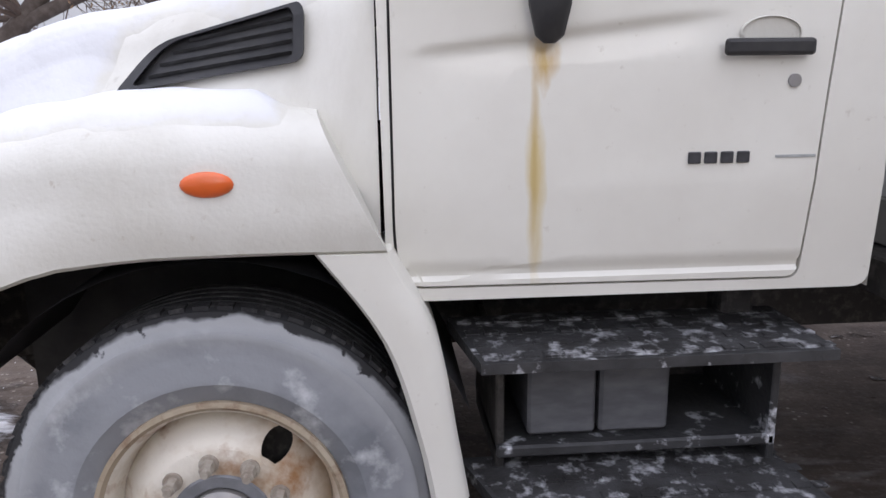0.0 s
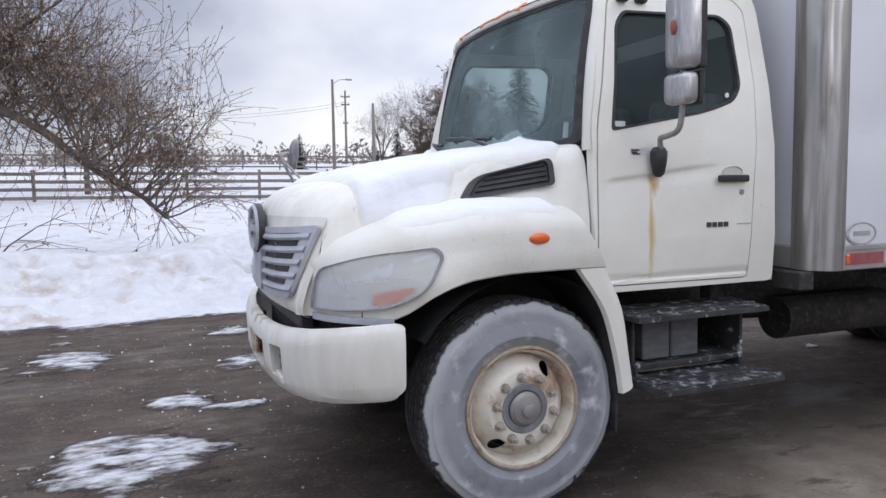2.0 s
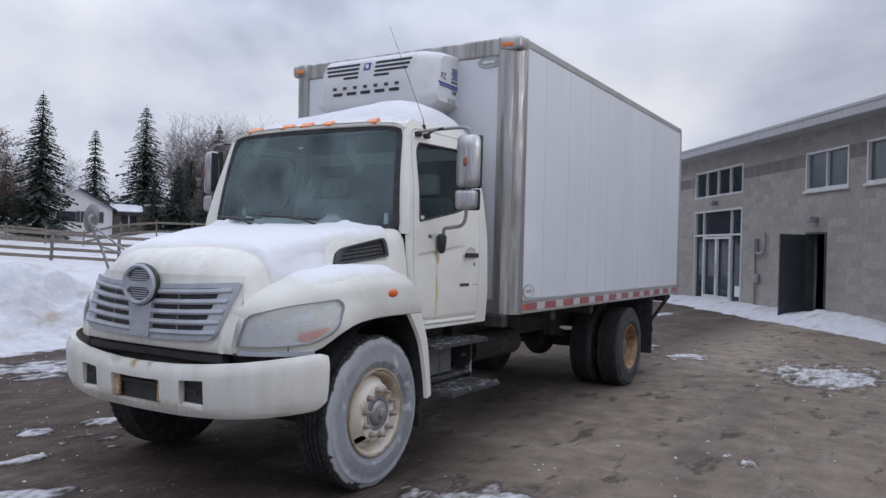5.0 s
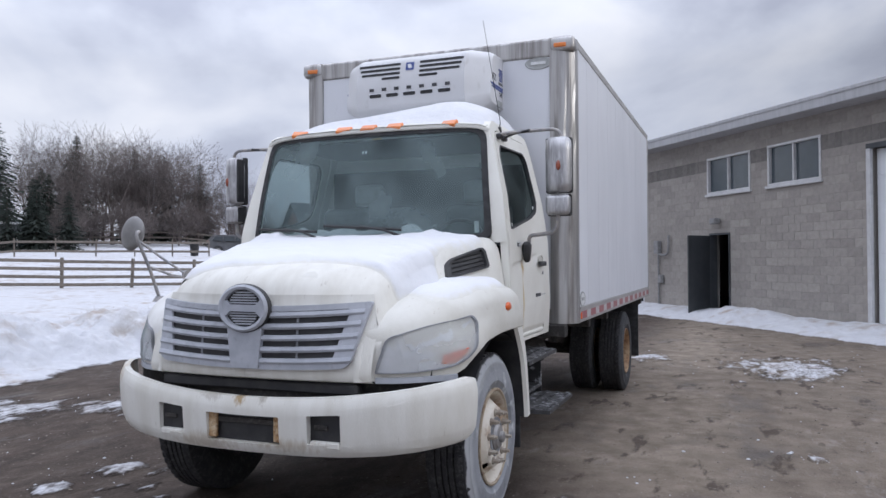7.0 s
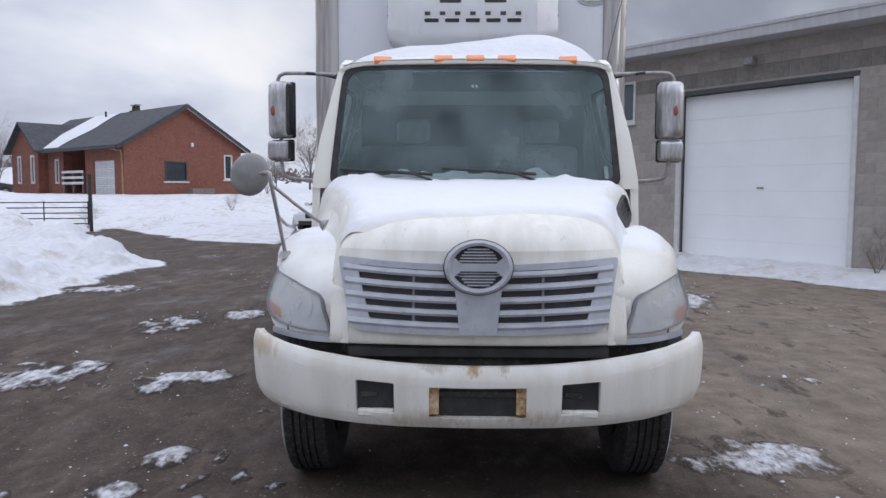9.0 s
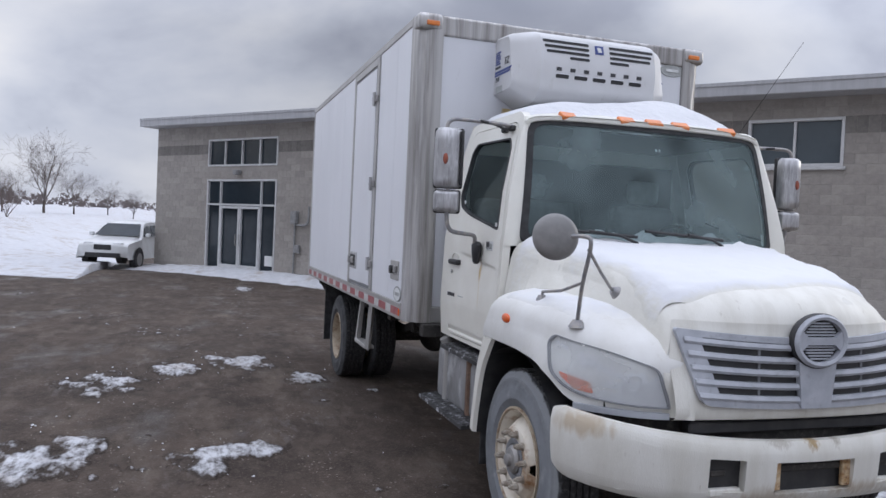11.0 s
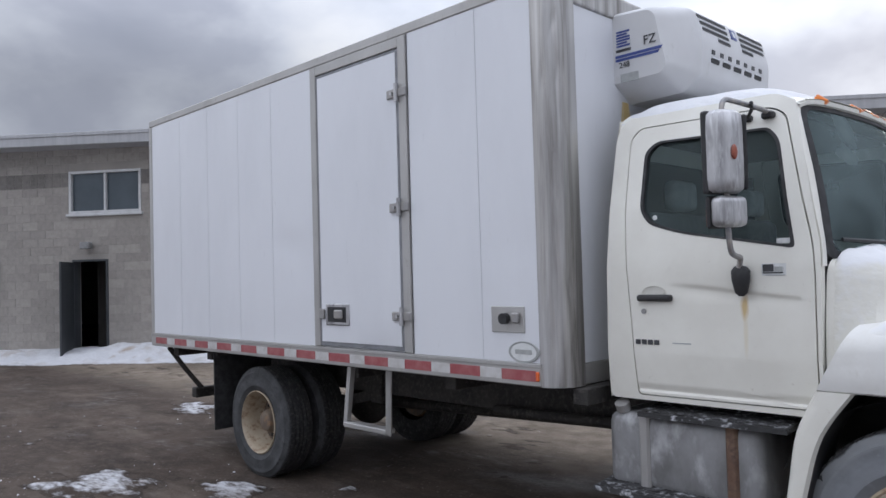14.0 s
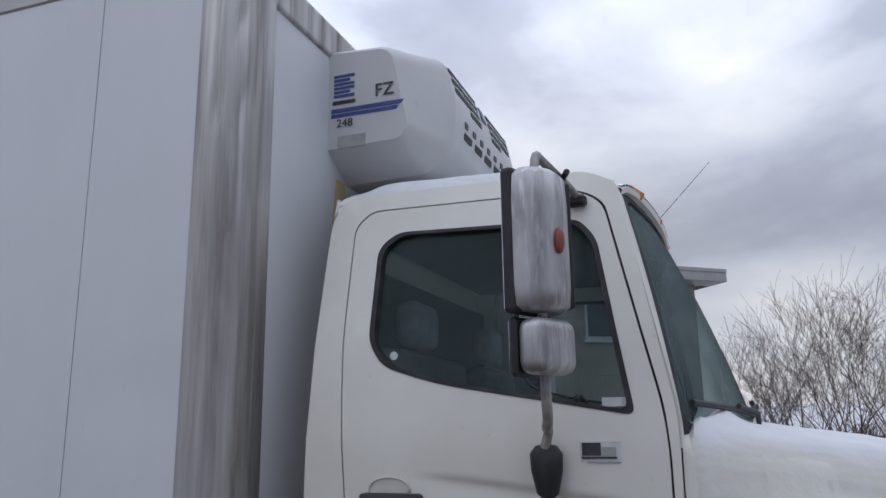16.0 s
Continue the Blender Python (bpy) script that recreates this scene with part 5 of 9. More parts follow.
LAMP = [Vector((p[0] * arc_s[-1] / 0.66, p[1])) for p in LAMP]
scuts = [(0, arc_s[-1] * k / 10) for k in range(1, 10)]
for side in (-1, 1):
    bm = sheet(B(), LAMP, [shrink(LAMP, 0.955)], scuts, lambda a, b: lamp_at(a, b, 0.020, side), lambda a, b: lamp_at(a, b, 0.002, side))
    lamp = part("headlamp", bm, "lamp_rim", truck, "frosted wrap-round headlamp", smooth=True)
    bm = sheet(B(), shrink(LAMP, 0.96), (), scuts + [(1, 1.08), (1, 1.16)], lambda a, b: lamp_at(a, b, 0.004, side))
    part("reflector", bm, "lamp_inside", lamp, smooth=True)
    L1 = arc_s[-1]
    bm = sheet(B(), rounded([(0.51 * L1, 1.020), (0.54 * L1, 1.070), (0.80 * L1, 1.100), (0.77 * L1, 1.074), (0.64 * L1, 1.026)], 0.015), (), scuts, lambda a, b: lamp_at(a, b, 0.010, side))
    part("turn_signal", bm, "amber_lamp", lamp, "dull amber turn signal", smooth=True)
    for s0, zz, r in ((0.24, 1.09, 0.055), (0.60, 1.18, 0.045)):
        bm = B()
        ring = [(s0 * L1 + r * math.cos(t), zz + r * math.sin(t)) for t in np.linspace(0, 2 * math.pi, 20, endpoint=False)]
        sheet(bm, ring, [[(s0 * L1 + 0.6 * (p[0] - s0 * L1), zz + 0.6 * (p[1] - zz)) for p in ring]], (), lambda a, b: lamp_at(a, b, 0.0075, side), lambda a, b: lamp_at(a, b, 0.004, side))
        part("lamp_bowl", bm, "lamp_inside", lamp)
    bm = sheet(B(), shrink(LAMP, 0.968), (), scuts + [(1, 1.08), (1, 1.16)], lambda a, b: lamp_at(a, b, 0.017, side))
    lens = part("lens", bm, "lens", lamp, smooth=True)
    lens.visible_shadow = False
    face_out(lens, (-0.6, side * 0.8, 0))
    # trim strip under the lamp
    bm = B()
    loft(bm, [[lamp_at(s, zz, o, side) for s in np.linspace(0.0, L1 * 0.66, 14)] for zz, o in ((0.965, 0.0), (0.963, 0.012), (0.935, 0.012), (0.932, 0.0))])
    part("lamp_trim", bm, "grille_grey", truck, smooth=True)

# grille


def nose_at(y, zz, out=0.0):
    return (-0.988 + nose_back(y, zz) - out, y, zz + 0.026 * (y / 0.66) ** 2)


def grille_half(zz):
    return float(np.interp(zz, [1.0, 1.03, 1.34, 1.36], [0.57, 0.615, 0.66, 0.655]))


ycuts = [(0, -0.66 + 0.06 * k) for k in range(23)]
outline = rounded([(-0.595, 0.995), (0.595, 0.995), (0.672, 1.325), (-0.672, 1.325)], [0.06, 0.06, 0.02, 0.02])
inner = rounded([(-0.50, 1.03), (0.50, 1.03), (0.575, 1.296), (-0.575, 1.296)], [0.04, 0.04, 0.02, 0.02])
bm = sheet(B(), outline, [inner], ycuts, lambda a, b: nose_at(a, b, 0.022), lambda a, b: nose_at(a, b, 0.0))
grille = part("grille", bm, "grille_grey", truck, "frosted grey plastic grille with horizontal slats", smooth=True)
part("backing", sheet(B(), inner, (), ycuts + [(1, 1.1), (1, 1.2), (1, 1.26)], lambda a, b: nose_at(a, b, 0.008)), "black", grille)
for k in range(5):
    zz = 1.275 - k * 0.060
    for lo, hi in ((-1, 0), (0, 1)):
        y0, y1 = (0.085, grille_half(zz) - 0.01)
        ys = np.linspace(y0, y1, 10) * (1 if hi else -1)
        bm = B()
        loft(bm, [[nose_at(y, zz + dz, o) for y in ys] for dz, o in ((0.019, 0.006), (0.017, 0.026), (0.0, 0.032), (-0.012, 0.024), (-0.014, 0.006))])
        part("slat", bm, "grille_grey", grille, smooth=True)
for k in range(4):
    for sg in (-1, 1):
        y0 = sg * 0.30
        zz = 1.242 - k * 0.060
        bm = box(B(), (nose_at(y0, zz, 0.012)[0], y0 - 0.006, zz - 0.02), (nose_at(y0, zz, 0.005)[0], y0 + 0.006, zz + 0.025))
        part("web", bm, "lamp_rim", grille)
bm = sheet(B(), rounded([(-0.085, 1.0), (0.085, 1.0), (0.108, 1.215), (-0.108, 1.215)], 0.01), (), (), lambda a, b: nose_at(a, b, 0.036), lambda a, b: nose_at(a, b, 0.0))
part("centre_bar", bm, "grille_grey", grille)
# round badge in the middle, drawn as plain bars
bm = B()
lathe(bm, [(0.128, -0.01), (0.163, -0.012), (0.165, 0.022), (0.150, 0.034), (0.132, 0.028), (0.128, -0.01)], 40)
bmesh.ops.transform(bm, matrix=Matrix.Translation((-1.012, 0, 1.315)) @ Matrix.Rotation(radians(90), 4, "Z") @ Matrix.Diagonal((0.945, 1, 0.757, 1)), verts=bm.verts)
badge = part("front_badge", bm, "grille_grey", grille, "oval grey badge ring", smooth=True)
bm = B()
lathe(bm, [(0.0, 0.006), (0.135, 0.002)], 40)
bmesh.ops.transform(bm, matrix=Matrix.Translation((-1.014, 0, 1.315)) @ Matrix.Rotation(radians(90), 4, "Z") @ Matrix.Diagonal((0.945, 1, 0.757, 1)), verts=bm.verts)
part("badge_plate", bm, "black", badge)
for k in range(-6, 7):
    if k in (-1, 0, 1):
        continue
    hw = 0.115 * math.sqrt(max(0, 1 - (abs(k) / 7.2) ** 2)) * 0.8
    part("badge_bar", box(B(), (-1.028, -hw, 1.315 + k * 0.0138 - 0.0032), (-1.018, hw, 1.315 + k * 0.0138 + 0.0032)), "grille_grey", badge)
band = [(-0.131, -0.026), (-0.122, -0.044), (-0.085, -0.016), (0.085, -0.016), (0.122, -0.044), (0.131, -0.026), (0.131, 0.026), (0.122, 0.044), (0.085, 0.016), (-0.085, 0.016), (-0.122, 0.044), (-0.131, 0.026)]
part("badge_band", sheet(B(), band, (), (), lambda a, b: (-1.038, 0.945 * a, 1.315 + 1.11 * b), lambda a, b: (-1.018, 0.945 * a, 1.315 + 1.11 * b)), "grille_grey", badge)
bm = B()
lathe(bm, [(0.168, -0.014), (0.171, 0.012), (0.166, 0.020)], 40)
bmesh.ops.transform(bm, matrix=Matrix.Translation((-1.012, 0, 1.315)) @ Matrix.Rotation(radians(90), 4, "Z") @ Matrix.Diagonal((0.945, 1, 0.757, 1)), verts=bm.verts)
part("badge_edge", bm, "black", badge, smooth=True)

# bumper


def bump_x(y):
    return float(np.interp(abs(y), [0, 0.35, 0.6, 0.8, 0.95, 1.05, 1.105, 1.13, 1.135], [-1.03, -1.02, -0.99, -0.94, -0.87, -0.78, -0.70, -0.63, -0.60]))


def bump_top(y):
    return 0.852 + 0.104 * (abs(y) / 1.13) ** 2


def bump_bot(y):
    return 0.560 + 0.072 * (abs(y) / 1.13) ** 3


bump_s = [0.0]
bump_ys = list(np.linspace(-1.135, 1.135, 81))
for p, q in zip(bump_ys, bump_ys[1:]):
    bump_s.append(bump_s[-1] + math.hypot(q - p, bump_x(q) - bump_x(p)))
half_s = bump_s[-1] / 2


def bump_at(s, v, out):
    y = float(np.interp(s + half_s, bump_s, bump_ys))
    y2 = float(np.interp(s + half_s + 0.01, bump_s, bump_ys))
    t = Vector((bump_x(y2) - bump_x(y), y2 - y, 0)) if abs(y2 - y) > 1e-9 else Vector((0.6 if s > 0 else -0.6, 0.4, 0))
    n = Vector((-t.y, t.x, 0)).normalized()
    zz = lerp(bump_bot(y), bump_top(y), v)
    bulge = 0.030 * (1 - (2 * v - 1) ** 4) - 0.02 * (1 - v)
    return Vector((bump_x(y), y, zz)) + n * (out + bulge)


def s_of(y):
    return float(np.interp(y, bump_ys, bump_s)) - half_s


E_ = half_s - 0.002
edge = rounded([(-E_, 0.14), (-E_ + 0.04, 0.0), (E_ - 0.04, 0.0), (E_, 0.14), (E_, 1.0), (-E_, 1.0)], [0.06, 0.06, 0.06, 0.06, 0.05, 0.05])
holes = [rounded([(s_of(a), lo), (s_of(b), lo), (s_of(b), hi), (s_of(a), hi)], 0.018) for a, b, lo, hi in ((-0.565, -0.385, 0.22, 0.71), (0.385, 0.565, 0.22, 0.71), (-0.225, 0.225, 0.18, 0.68))]
cuts = [(0, -half_s + 2 * half_s * k / 36) for k in range(1, 36)] + [(1, v) for v in (0.08, 0.2, 0.4, 0.6, 0.8, 0.92)]
bm = sheet(B(), edge, holes, cuts, lambda a, b: bump_at(a, b, 0.0), lambda a, b: bump_at(a, b, -0.05 if 0.1 < b < 0.9 else -0.035))
bumper = part("bumper", bm, "paint_bumper", truck, "thick cream steel bumper with worn, dirty paint", smooth=True, sharp=50)
for y in (-0.475, 0.475):
    part("fog_recess", box(B(), (-0.985, y - 0.11, 0.60), (-0.93, y + 0.11, 0.81)), "black", bumper)
    bm = B()
    box(bm, (-1.012, y - 0.085, 0.612), (-0.97, y + 0.085, 0.646), 0.006)
    part("fog_ledge", bm, "paint_bumper", bumper, "bare bracket edge in the lamp opening")
    part("fog_tab", box(B(), (-0.995, y - 0.01, 0.70), (-0.985, y + 0.07, 0.725), 0.004), "chassis", bumper)
part("plate_recess", box(B(), (-0.99, -0.25, 0.59), (-0.95, 0.25, 0.79)), "black", bumper)
part("plate_bar", box(B(), (-1.005, -0.19, 0.705), (-0.985, 0.19, 0.735), 0.004), "chassis", bumper)
for y in (-0.205, 0.205):
    part("plate_bracket", box(B(), (-1.022, y - 0.026, 0.625), (-1.0, y + 0.026, 0.765), 0.004), "rust", bumper, "rusty number plate bracket")
# the dark gap above the bumper and the cross member behind
bm = B()
loft(bm, [[(-0.90 + nose_back(y, 1.0) * 1.6, y, zz) for y in np.linspace(-0.95, 0.95, 19)] for zz in (1.0, 0.80)])
part("front_crossmember", bm, "chassis", truck)
part("tow_beam", box(B(), (-0.93, -0.62, 0.87), (-0.86, 0.62, 0.93), 0.01), "black", truck)

# hood vents on both flanks
VENT = rounded([(-0.222, 1.452), (-0.135, 1.560), (0.205, 1.643), (0.215, 1.622), (0.212, 1.518)], [0.02, 0.06, 0.02, 0.02, 0.025])


def flank_at(x, zz, out, side):
    h = hood_section(x)
    ys = [p[1] for p in h][9:]
    zs = [p[2] for p in h][9:]
    y = float(np.interp(-zz, [-q for q in zs], ys))
    return (x, side * (y + out), zz)


for side in (-1, 1):
    if side > 0:
        continue
    vc = [(0, x) for x in (-0.15, -0.1, -0.05, 0, 0.05, 0.1, 0.15)] + [(1, zz) for zz in (1.5, 1.55, 1.6)]
    bm = sheet(B(), VENT, [shrink(VENT, 0.86)], vc, lambda a, b: flank_at(a, b, 0.022, side), lambda a, b: flank_at(a, b, -0.01, side))
    vent = part("hood_vent", bm, "black", truck, "black slatted vent on the hood flank", smooth=True)
    part("vent_back", sheet(B(), shrink(VENT, 0.87), (), vc, lambda a, b: flank_at(a, b, 0.003, side)), "black", vent)
    for k in range(4):
        x0, x1 = (-0.145, -0.12, -0.09, -0.05)[k], 0.185
        z0, z1 = 1.487 + 0.026 * k, 1.535 + 0.024 * k
        bm = B()
        loft(bm, [[flank_at(lerp(x0, x1, t), lerp(z0, z1, t) + dz, o, side) for t in np.linspace(0, 1, 7)] for dz, o in ((0.005, 0.004), (0.004, 0.015), (-0.003, 0.006))])
        part("vent_slat", bm, "rubber_seal", vent)
for side in (-1, 1):
    # side marker on the fender
    bm = B()
    bmesh.ops.create_uvsphere(bm, u_segments=20, v_segments=10, radius=1.0, matrix=Matrix.Translation((0.03, side * 1.135, 1.283)) @ Matrix.Diagonal((0.052, 0.016, 0.026, 1)))
    part("side_marker", bm, "amber", truck, "amber oval side marker lamp", smooth=True)
    # mudguard behind the wheel
    inn = curve_pts([(0.225, 1.135), (0.36, 0.94), (0.43, 0.71), (0.462, 0.535)], 5)
    outr = curve_pts([(0.385, 1.135), (0.478, 0.94), (0.52, 0.71), (0.545, 0.56)], 5)
    bm = B()
    rows, lining = [], []
    for p, q in zip(inn, outr):
        lining.append([(p[0] - 0.001, side * 0.86, p[1]), (p[0] - 0.001, side * 1.112, p[1])])
        rows.append([(p[0], side * 1.112, p[1]), (p[0] + 0.012, side * 1.135, p[1]), (lerp(p[0], q[0], 0.6), side * 1.138, lerp(p[1], q[1], 0.6)),
                     (q[0] - 0.012, side * 1.128, q[1]), (q[0], side * 1.105, q[1]), (q[0], side * 0.9, q[1])])
    vs = loft(bm, rows)
    bm.faces.new(vs[0])
    bm.faces.new(vs[-1])
    guard = part("mudguard", bm, "paint", truck, "cream mudguard behind the front wheel", smooth=True, sharp=50)
    # the mudguard's face towards the wheel, a strip of its own in black
    bm = B()
    loft(bm, lining)
    part("mudguard_lining", bm, "black", guard, "black inner face", smooth=True)
    # dark wheel housing
    bm = B()
    loft(bm, [[(0.60 * math.cos(t), y, 0.52 + 0.60 * math.sin(t)) for t in np.linspace(0.42, 2.55, 18)] for y in (side * 1.09, side * 0.55)])
    part("wheel_housing", bm, "black", truck, smooth=True)
    part("inner_guard", box(B(), (-0.62, side * 0.53 - 0.01, 0.62), (0.5, side * 0.53 + 0.01, 1.3)), "black", truck)
    part("splash_flap", box(B(), (0.47, side * 0.84, 0.33), (0.485, side * 1.08, 0.56), 0.004), "rubber_seal", truck)
part("engine_block", box(B(), (-0.75, -0.42, 0.62), (0.40, 0.42, 1.3), 0.05), "chassis", truck)
prof_ = [(p[1] * 0.985, p[2] - 0.012) for p in hood_section(0.36)]
prof_ = [(-a, b) for a, b in reversed(prof_[1:])] + prof_ + [(0.98, 0.98), (-0.98, 0.98)]
part("firewall", sheet(B(), prof_, (), (), lambda a, b: (0.374, a, b), lambda a, b: (0.40, a, b)), "black", truck)
part("radiator", box(B(), (-0.88, -0.5, 0.7), (-0.8, 0.5, 1.3), 0.02), "black", truck)

# ---- cab ----
DOOR = rounded([(0.405, 1.035), (1.300, 1.03), (1.318, 1.36), (1.372, 1.95), (1.378, 2.405), (1.32, 2.458), (0.62, 2.452), (0.545, 2.405), (0.395, 1.74), (0.395, 1.15)],
               [0.08, 0.03, 0.2, 0.2, 0.05, 0.03, 0.05, 0.06, 0.1, 0.06])
WIN = rounded([(0.475, 1.762), (0.565, 2.29), (0.62, 2.355), (1.22, 2.372), (1.285, 2.32), (1.285, 2.0), (1.23, 1.92), (1.05, 1.862)],
              [0.03, 0.06, 0.03, 0.05, 0.05, 0.08, 0.05, 0.1])
SIDE = rounded([(0.375, 1.0), (1.475, 1.0), (1.475, 2.44), (1.425, 2.53), (0.60, 2.525), (0.50, 2.47), (0.366, 1.76), (0.370, 1.4)], [0.04, 0.04, 0.1, 0.08, 0.04, 0.03, 0.05, 0.05])
zc_ = [(1, zz) for zz in (1.1, 1.25, 1.4, 1.55, 1.7, 1.85, 2.0, 2.1, 2.2, 2.3, 2.38, 2.44)]


def grow(poly, d):
    c = Vector((0.9, 1.75))
    return [Vector(p) + Vector((math.copysign(d, p[0] - c.x), math.copysign(d, p[1] - c.y))) * 1.0 for p in poly]


def door_crease(a, b):
    """Swage line and sill groove pressed into the door skin."""
    zl = 1.52 + 0.12 * (a - 0.433)
    d = b - zl
    crease = 0.011 * (math.exp(-(d / 0.010) ** 2) if d > 0 else math.exp(-(d / 0.05) ** 2)) * float(ss(0.41, 0.52, a)) * float(1 - ss(0.98, 1.12, a))
    return crease


dc_ = zc_ + [(1, 1.50 + 0.008 * k) for k in range(16)] + [(1, 1.045), (1, 1.056), (1, 1.068), (1, 1.08)] + [(0, x) for x in (0.42, 0.45, 0.5, 0.55, 0.6, 0.65, 0.7, 0.75, 0.8, 0.85, 0.9, 0.95, 1.0, 1.05, 1.1)]
cab = None
for side in (-1, 1):
    bm = sheet(B(), SIDE, [grow(DOOR, 0.006)], zc_, lambda a, b: (a, side * cab_y(b), b), lambda a, b: (a, side * (cab_y(b) - 0.05), b))
    ob = part("cab_side", bm, "paint", truck, smooth=True)
    bm = sheet(B(), DOOR, [WIN], dc_, lambda a, b: (a, side * (cab_y(b) + 0.002 - door_crease(a, b) - 0.008 * (1.055 < b < 1.07)), b), lambda a, b: (a, side * (cab_y(b) - 0.04), b))
    door = part("door", bm, "paint_door_left" if side < 0 else "paint_door_right", truck, "cream cab door with a rust run below the mirror bracket", smooth=True)
    # rubber round the glass, and the glass
    bm = sheet(B(), WIN, [[Vector((0.9, 2.1)) + (Vector(p) - Vector((0.9, 2.1))) * 0.955 for p in WIN]], zc_, lambda a, b: (a, side * (cab_y(b) + 0.004), b), lambda a, b: (a, side * (cab_y(b) - 0.03), b))
    part("window_seal", bm, "rubber_seal", door, smooth=True)
    bm = sheet(B(), WIN, (), zc_, lambda a, b: (a, side * (cab_y(b) - 0.015), b))
    g = part("window_glass", bm, "side_glass", door, smooth=True)
    face_out(g, (0, side, 0))
    g.visible_shadow = False
    part("window_dot", cyl(B(), (1.20, side * (cab_y(1.955) - 0.012), 1.955), (1.20, side * (cab_y(1.955) - 0.009), 1.955), 0.013, n=14), "sticker", g)
    part("window_sticker", box(B(), (0.49, side * (cab_y(1.79) - 0.013), 1.787), (0.565, side * (cab_y(1.79) - 0.010), 1.812)), "sticker", g)
    # gap rubber between door and pillar
    bm = sheet(B(), grow(DOOR, 0.007), [DOOR], zc_, lambda a, b: (a, side * (cab_y(b) - 0.02), b))
    part("door_gap", bm, "black", door)
    yo = side * (cab_y(1.54) + 0.002)
    bm = B()
    box(bm, (1.085, yo - 0.012, 1.517), (1.28, yo + side * 0.03, 1.552), 0.012, 2)
    hnd = part("door_handle", bm, "black", door, "black pull handle")
    bm = B()
    lathe(bm, [(0.0, 0.0), (0.075, 0.0), (0.08, 0.003), (0.075, 0.006)], 24)
    bmesh.ops.transform(bm, matrix=Matrix.Translation((1.19, yo, 1.565)) @ Matrix.Diagonal((0.85, side, 0.42, 1)), verts=bm.verts)
    part("handle_cup", bm, "paint_dirty", door, smooth=True)
    bm = B()
    cyl(bm, (1.25, yo - side * 0.005, 1.465), (1.25, yo + side * 0.008, 1.465), 0.014)
    part("key_lock", bm, "steel", door)
    # name plate bars
    x0 = 1.025 if side < 0 else 1.165
    for k in range(4):
        bm = box(B(), (x0 + k * 0.036, side * (cab_y(1.3) + 0.001), 1.293), (x0 + k * 0.036 + 0.028, side * (cab_y(1.3) + 0.008), 1.318), 0.002)
        part("name_bar", bm, "mark_dark", door)
    part("model_bar", box(B(), (0.99 if side > 0 else 1.22, side * (cab_y(1.3) + 0.001), 1.302), (1.09 if side > 0 else 1.31, side * (cab_y(1.3) + 0.004), 1.308)), "mark_grey", door)
    # small picture sticker of bars, near the mirror bracket
    if side > 0:
        part("sticker", box(B(), (0.516, cab_y(1.67) + 0.001, 1.638), (0.628, cab_y(1.67) + 0.003, 1.695)), "sticker", door)
        for x0, x1, z0, z1, mt in ((0.572, 0.622, 1.658, 1.692, "mark_dark"), (0.532, 0.568, 1.656, 1.680, "mark_grey"), (0.53, 0.624, 1.650, 1.655, "mark_dark"), (0.52, 0.61, 1.639, 1.643, "mark_grey")):
            part("sticker_bar", box(B(), (x0, cab_y(1.67) + 0.004, z0), (x1, cab_y(1.67) + 0.006, z1)), mt, door)
        sticker_rows = ()
    else:
        sticker_rows = ((0.58, 0.625, 1.674), (0.58, 0.612, 1.664), (0.588, 0.628, 1.656))
        part("sticker", box(B(), (0.575, side * (cab_y(1.67) + 0.001), 1.652), (0.67, side * (cab_y(1.67) + 0.004), 1.684)), "sticker", door)
    for x0, x1, zz in sticker_rows:
        part("sticker_bar", box(B(), (x0, side * (cab_y(1.67) + 0.004), zz - 0.003), (x1, side * (cab_y(1.67) + 0.006), zz + 0.004)), "mark_dark", door)
    # mirror bracket boot
    bm = B()
    by = side * (cab_y(1.6) + 0.02)
    loft(bm, [[(0.715 + w * math.cos(t), by + side * (0.012 + d * math.sin(t)), zz) for t in np.linspace(0, 2 * math.pi, 14)] for zz, w, d in
              ((1.545, 0.012, 0.012), (1.56, 0.03, 0.022), (1.62, 0.044, 0.03), (1.665, 0.046, 0.032), (1.685, 0.03, 0.022), (1.69, 0.012, 0.01))])
    part("bracket_boot", bm, "black", door, smooth=True)

# windscreen


def ws_at(u, v, out=0.0):
    y = u * lerp(0.93, 0.85, v)
    return (lerp(0.13, 0.425, v) + u * u * lerp(0.25, 0.085, v) - 0.02 * math.sin(math.pi * v) - out, y, lerp(1.70, 2.465, v) + out * 0.4)


WS = rounded([(-1, 0), (1, 0), (1, 1), (-1, 1)], [0.08, 0.08, 0.12, 0.12])
wcut = [(0, -1 + 0.2 * k) for k in range(1, 10)] + [(1, 0.125 * k) for k in range(1, 8)]
wsg = part("windscreen", sheet(B(), WS, (), wcut, lambda a, b: ws_at(a, b)), "windshield", truck, "frosty tinted windscreen", smooth=True)
wsg.visible_shadow = False
face_out(wsg, (-1, 0, 0.4))
wseal = [Vector((p[0] * 0.955, 0.5 + (p[1] - 0.5) * 0.925)) for p in WS]
part("windscreen_seal", sheet(B(), WS, [wseal], wcut, lambda a, b: ws_at(a, b, 0.006), lambda a, b: ws_at(a, b, -0.02)), "rubber_seal", wsg, smooth=True)
part("sticker", sheet(B(), [(-0.915, 0.06), (-0.885, 0.06), (-0.885, 0.16), (-0.915, 0.16)], (), (), lambda a, b: ws_at(a, b, -0.006)), "sticker", wsg)
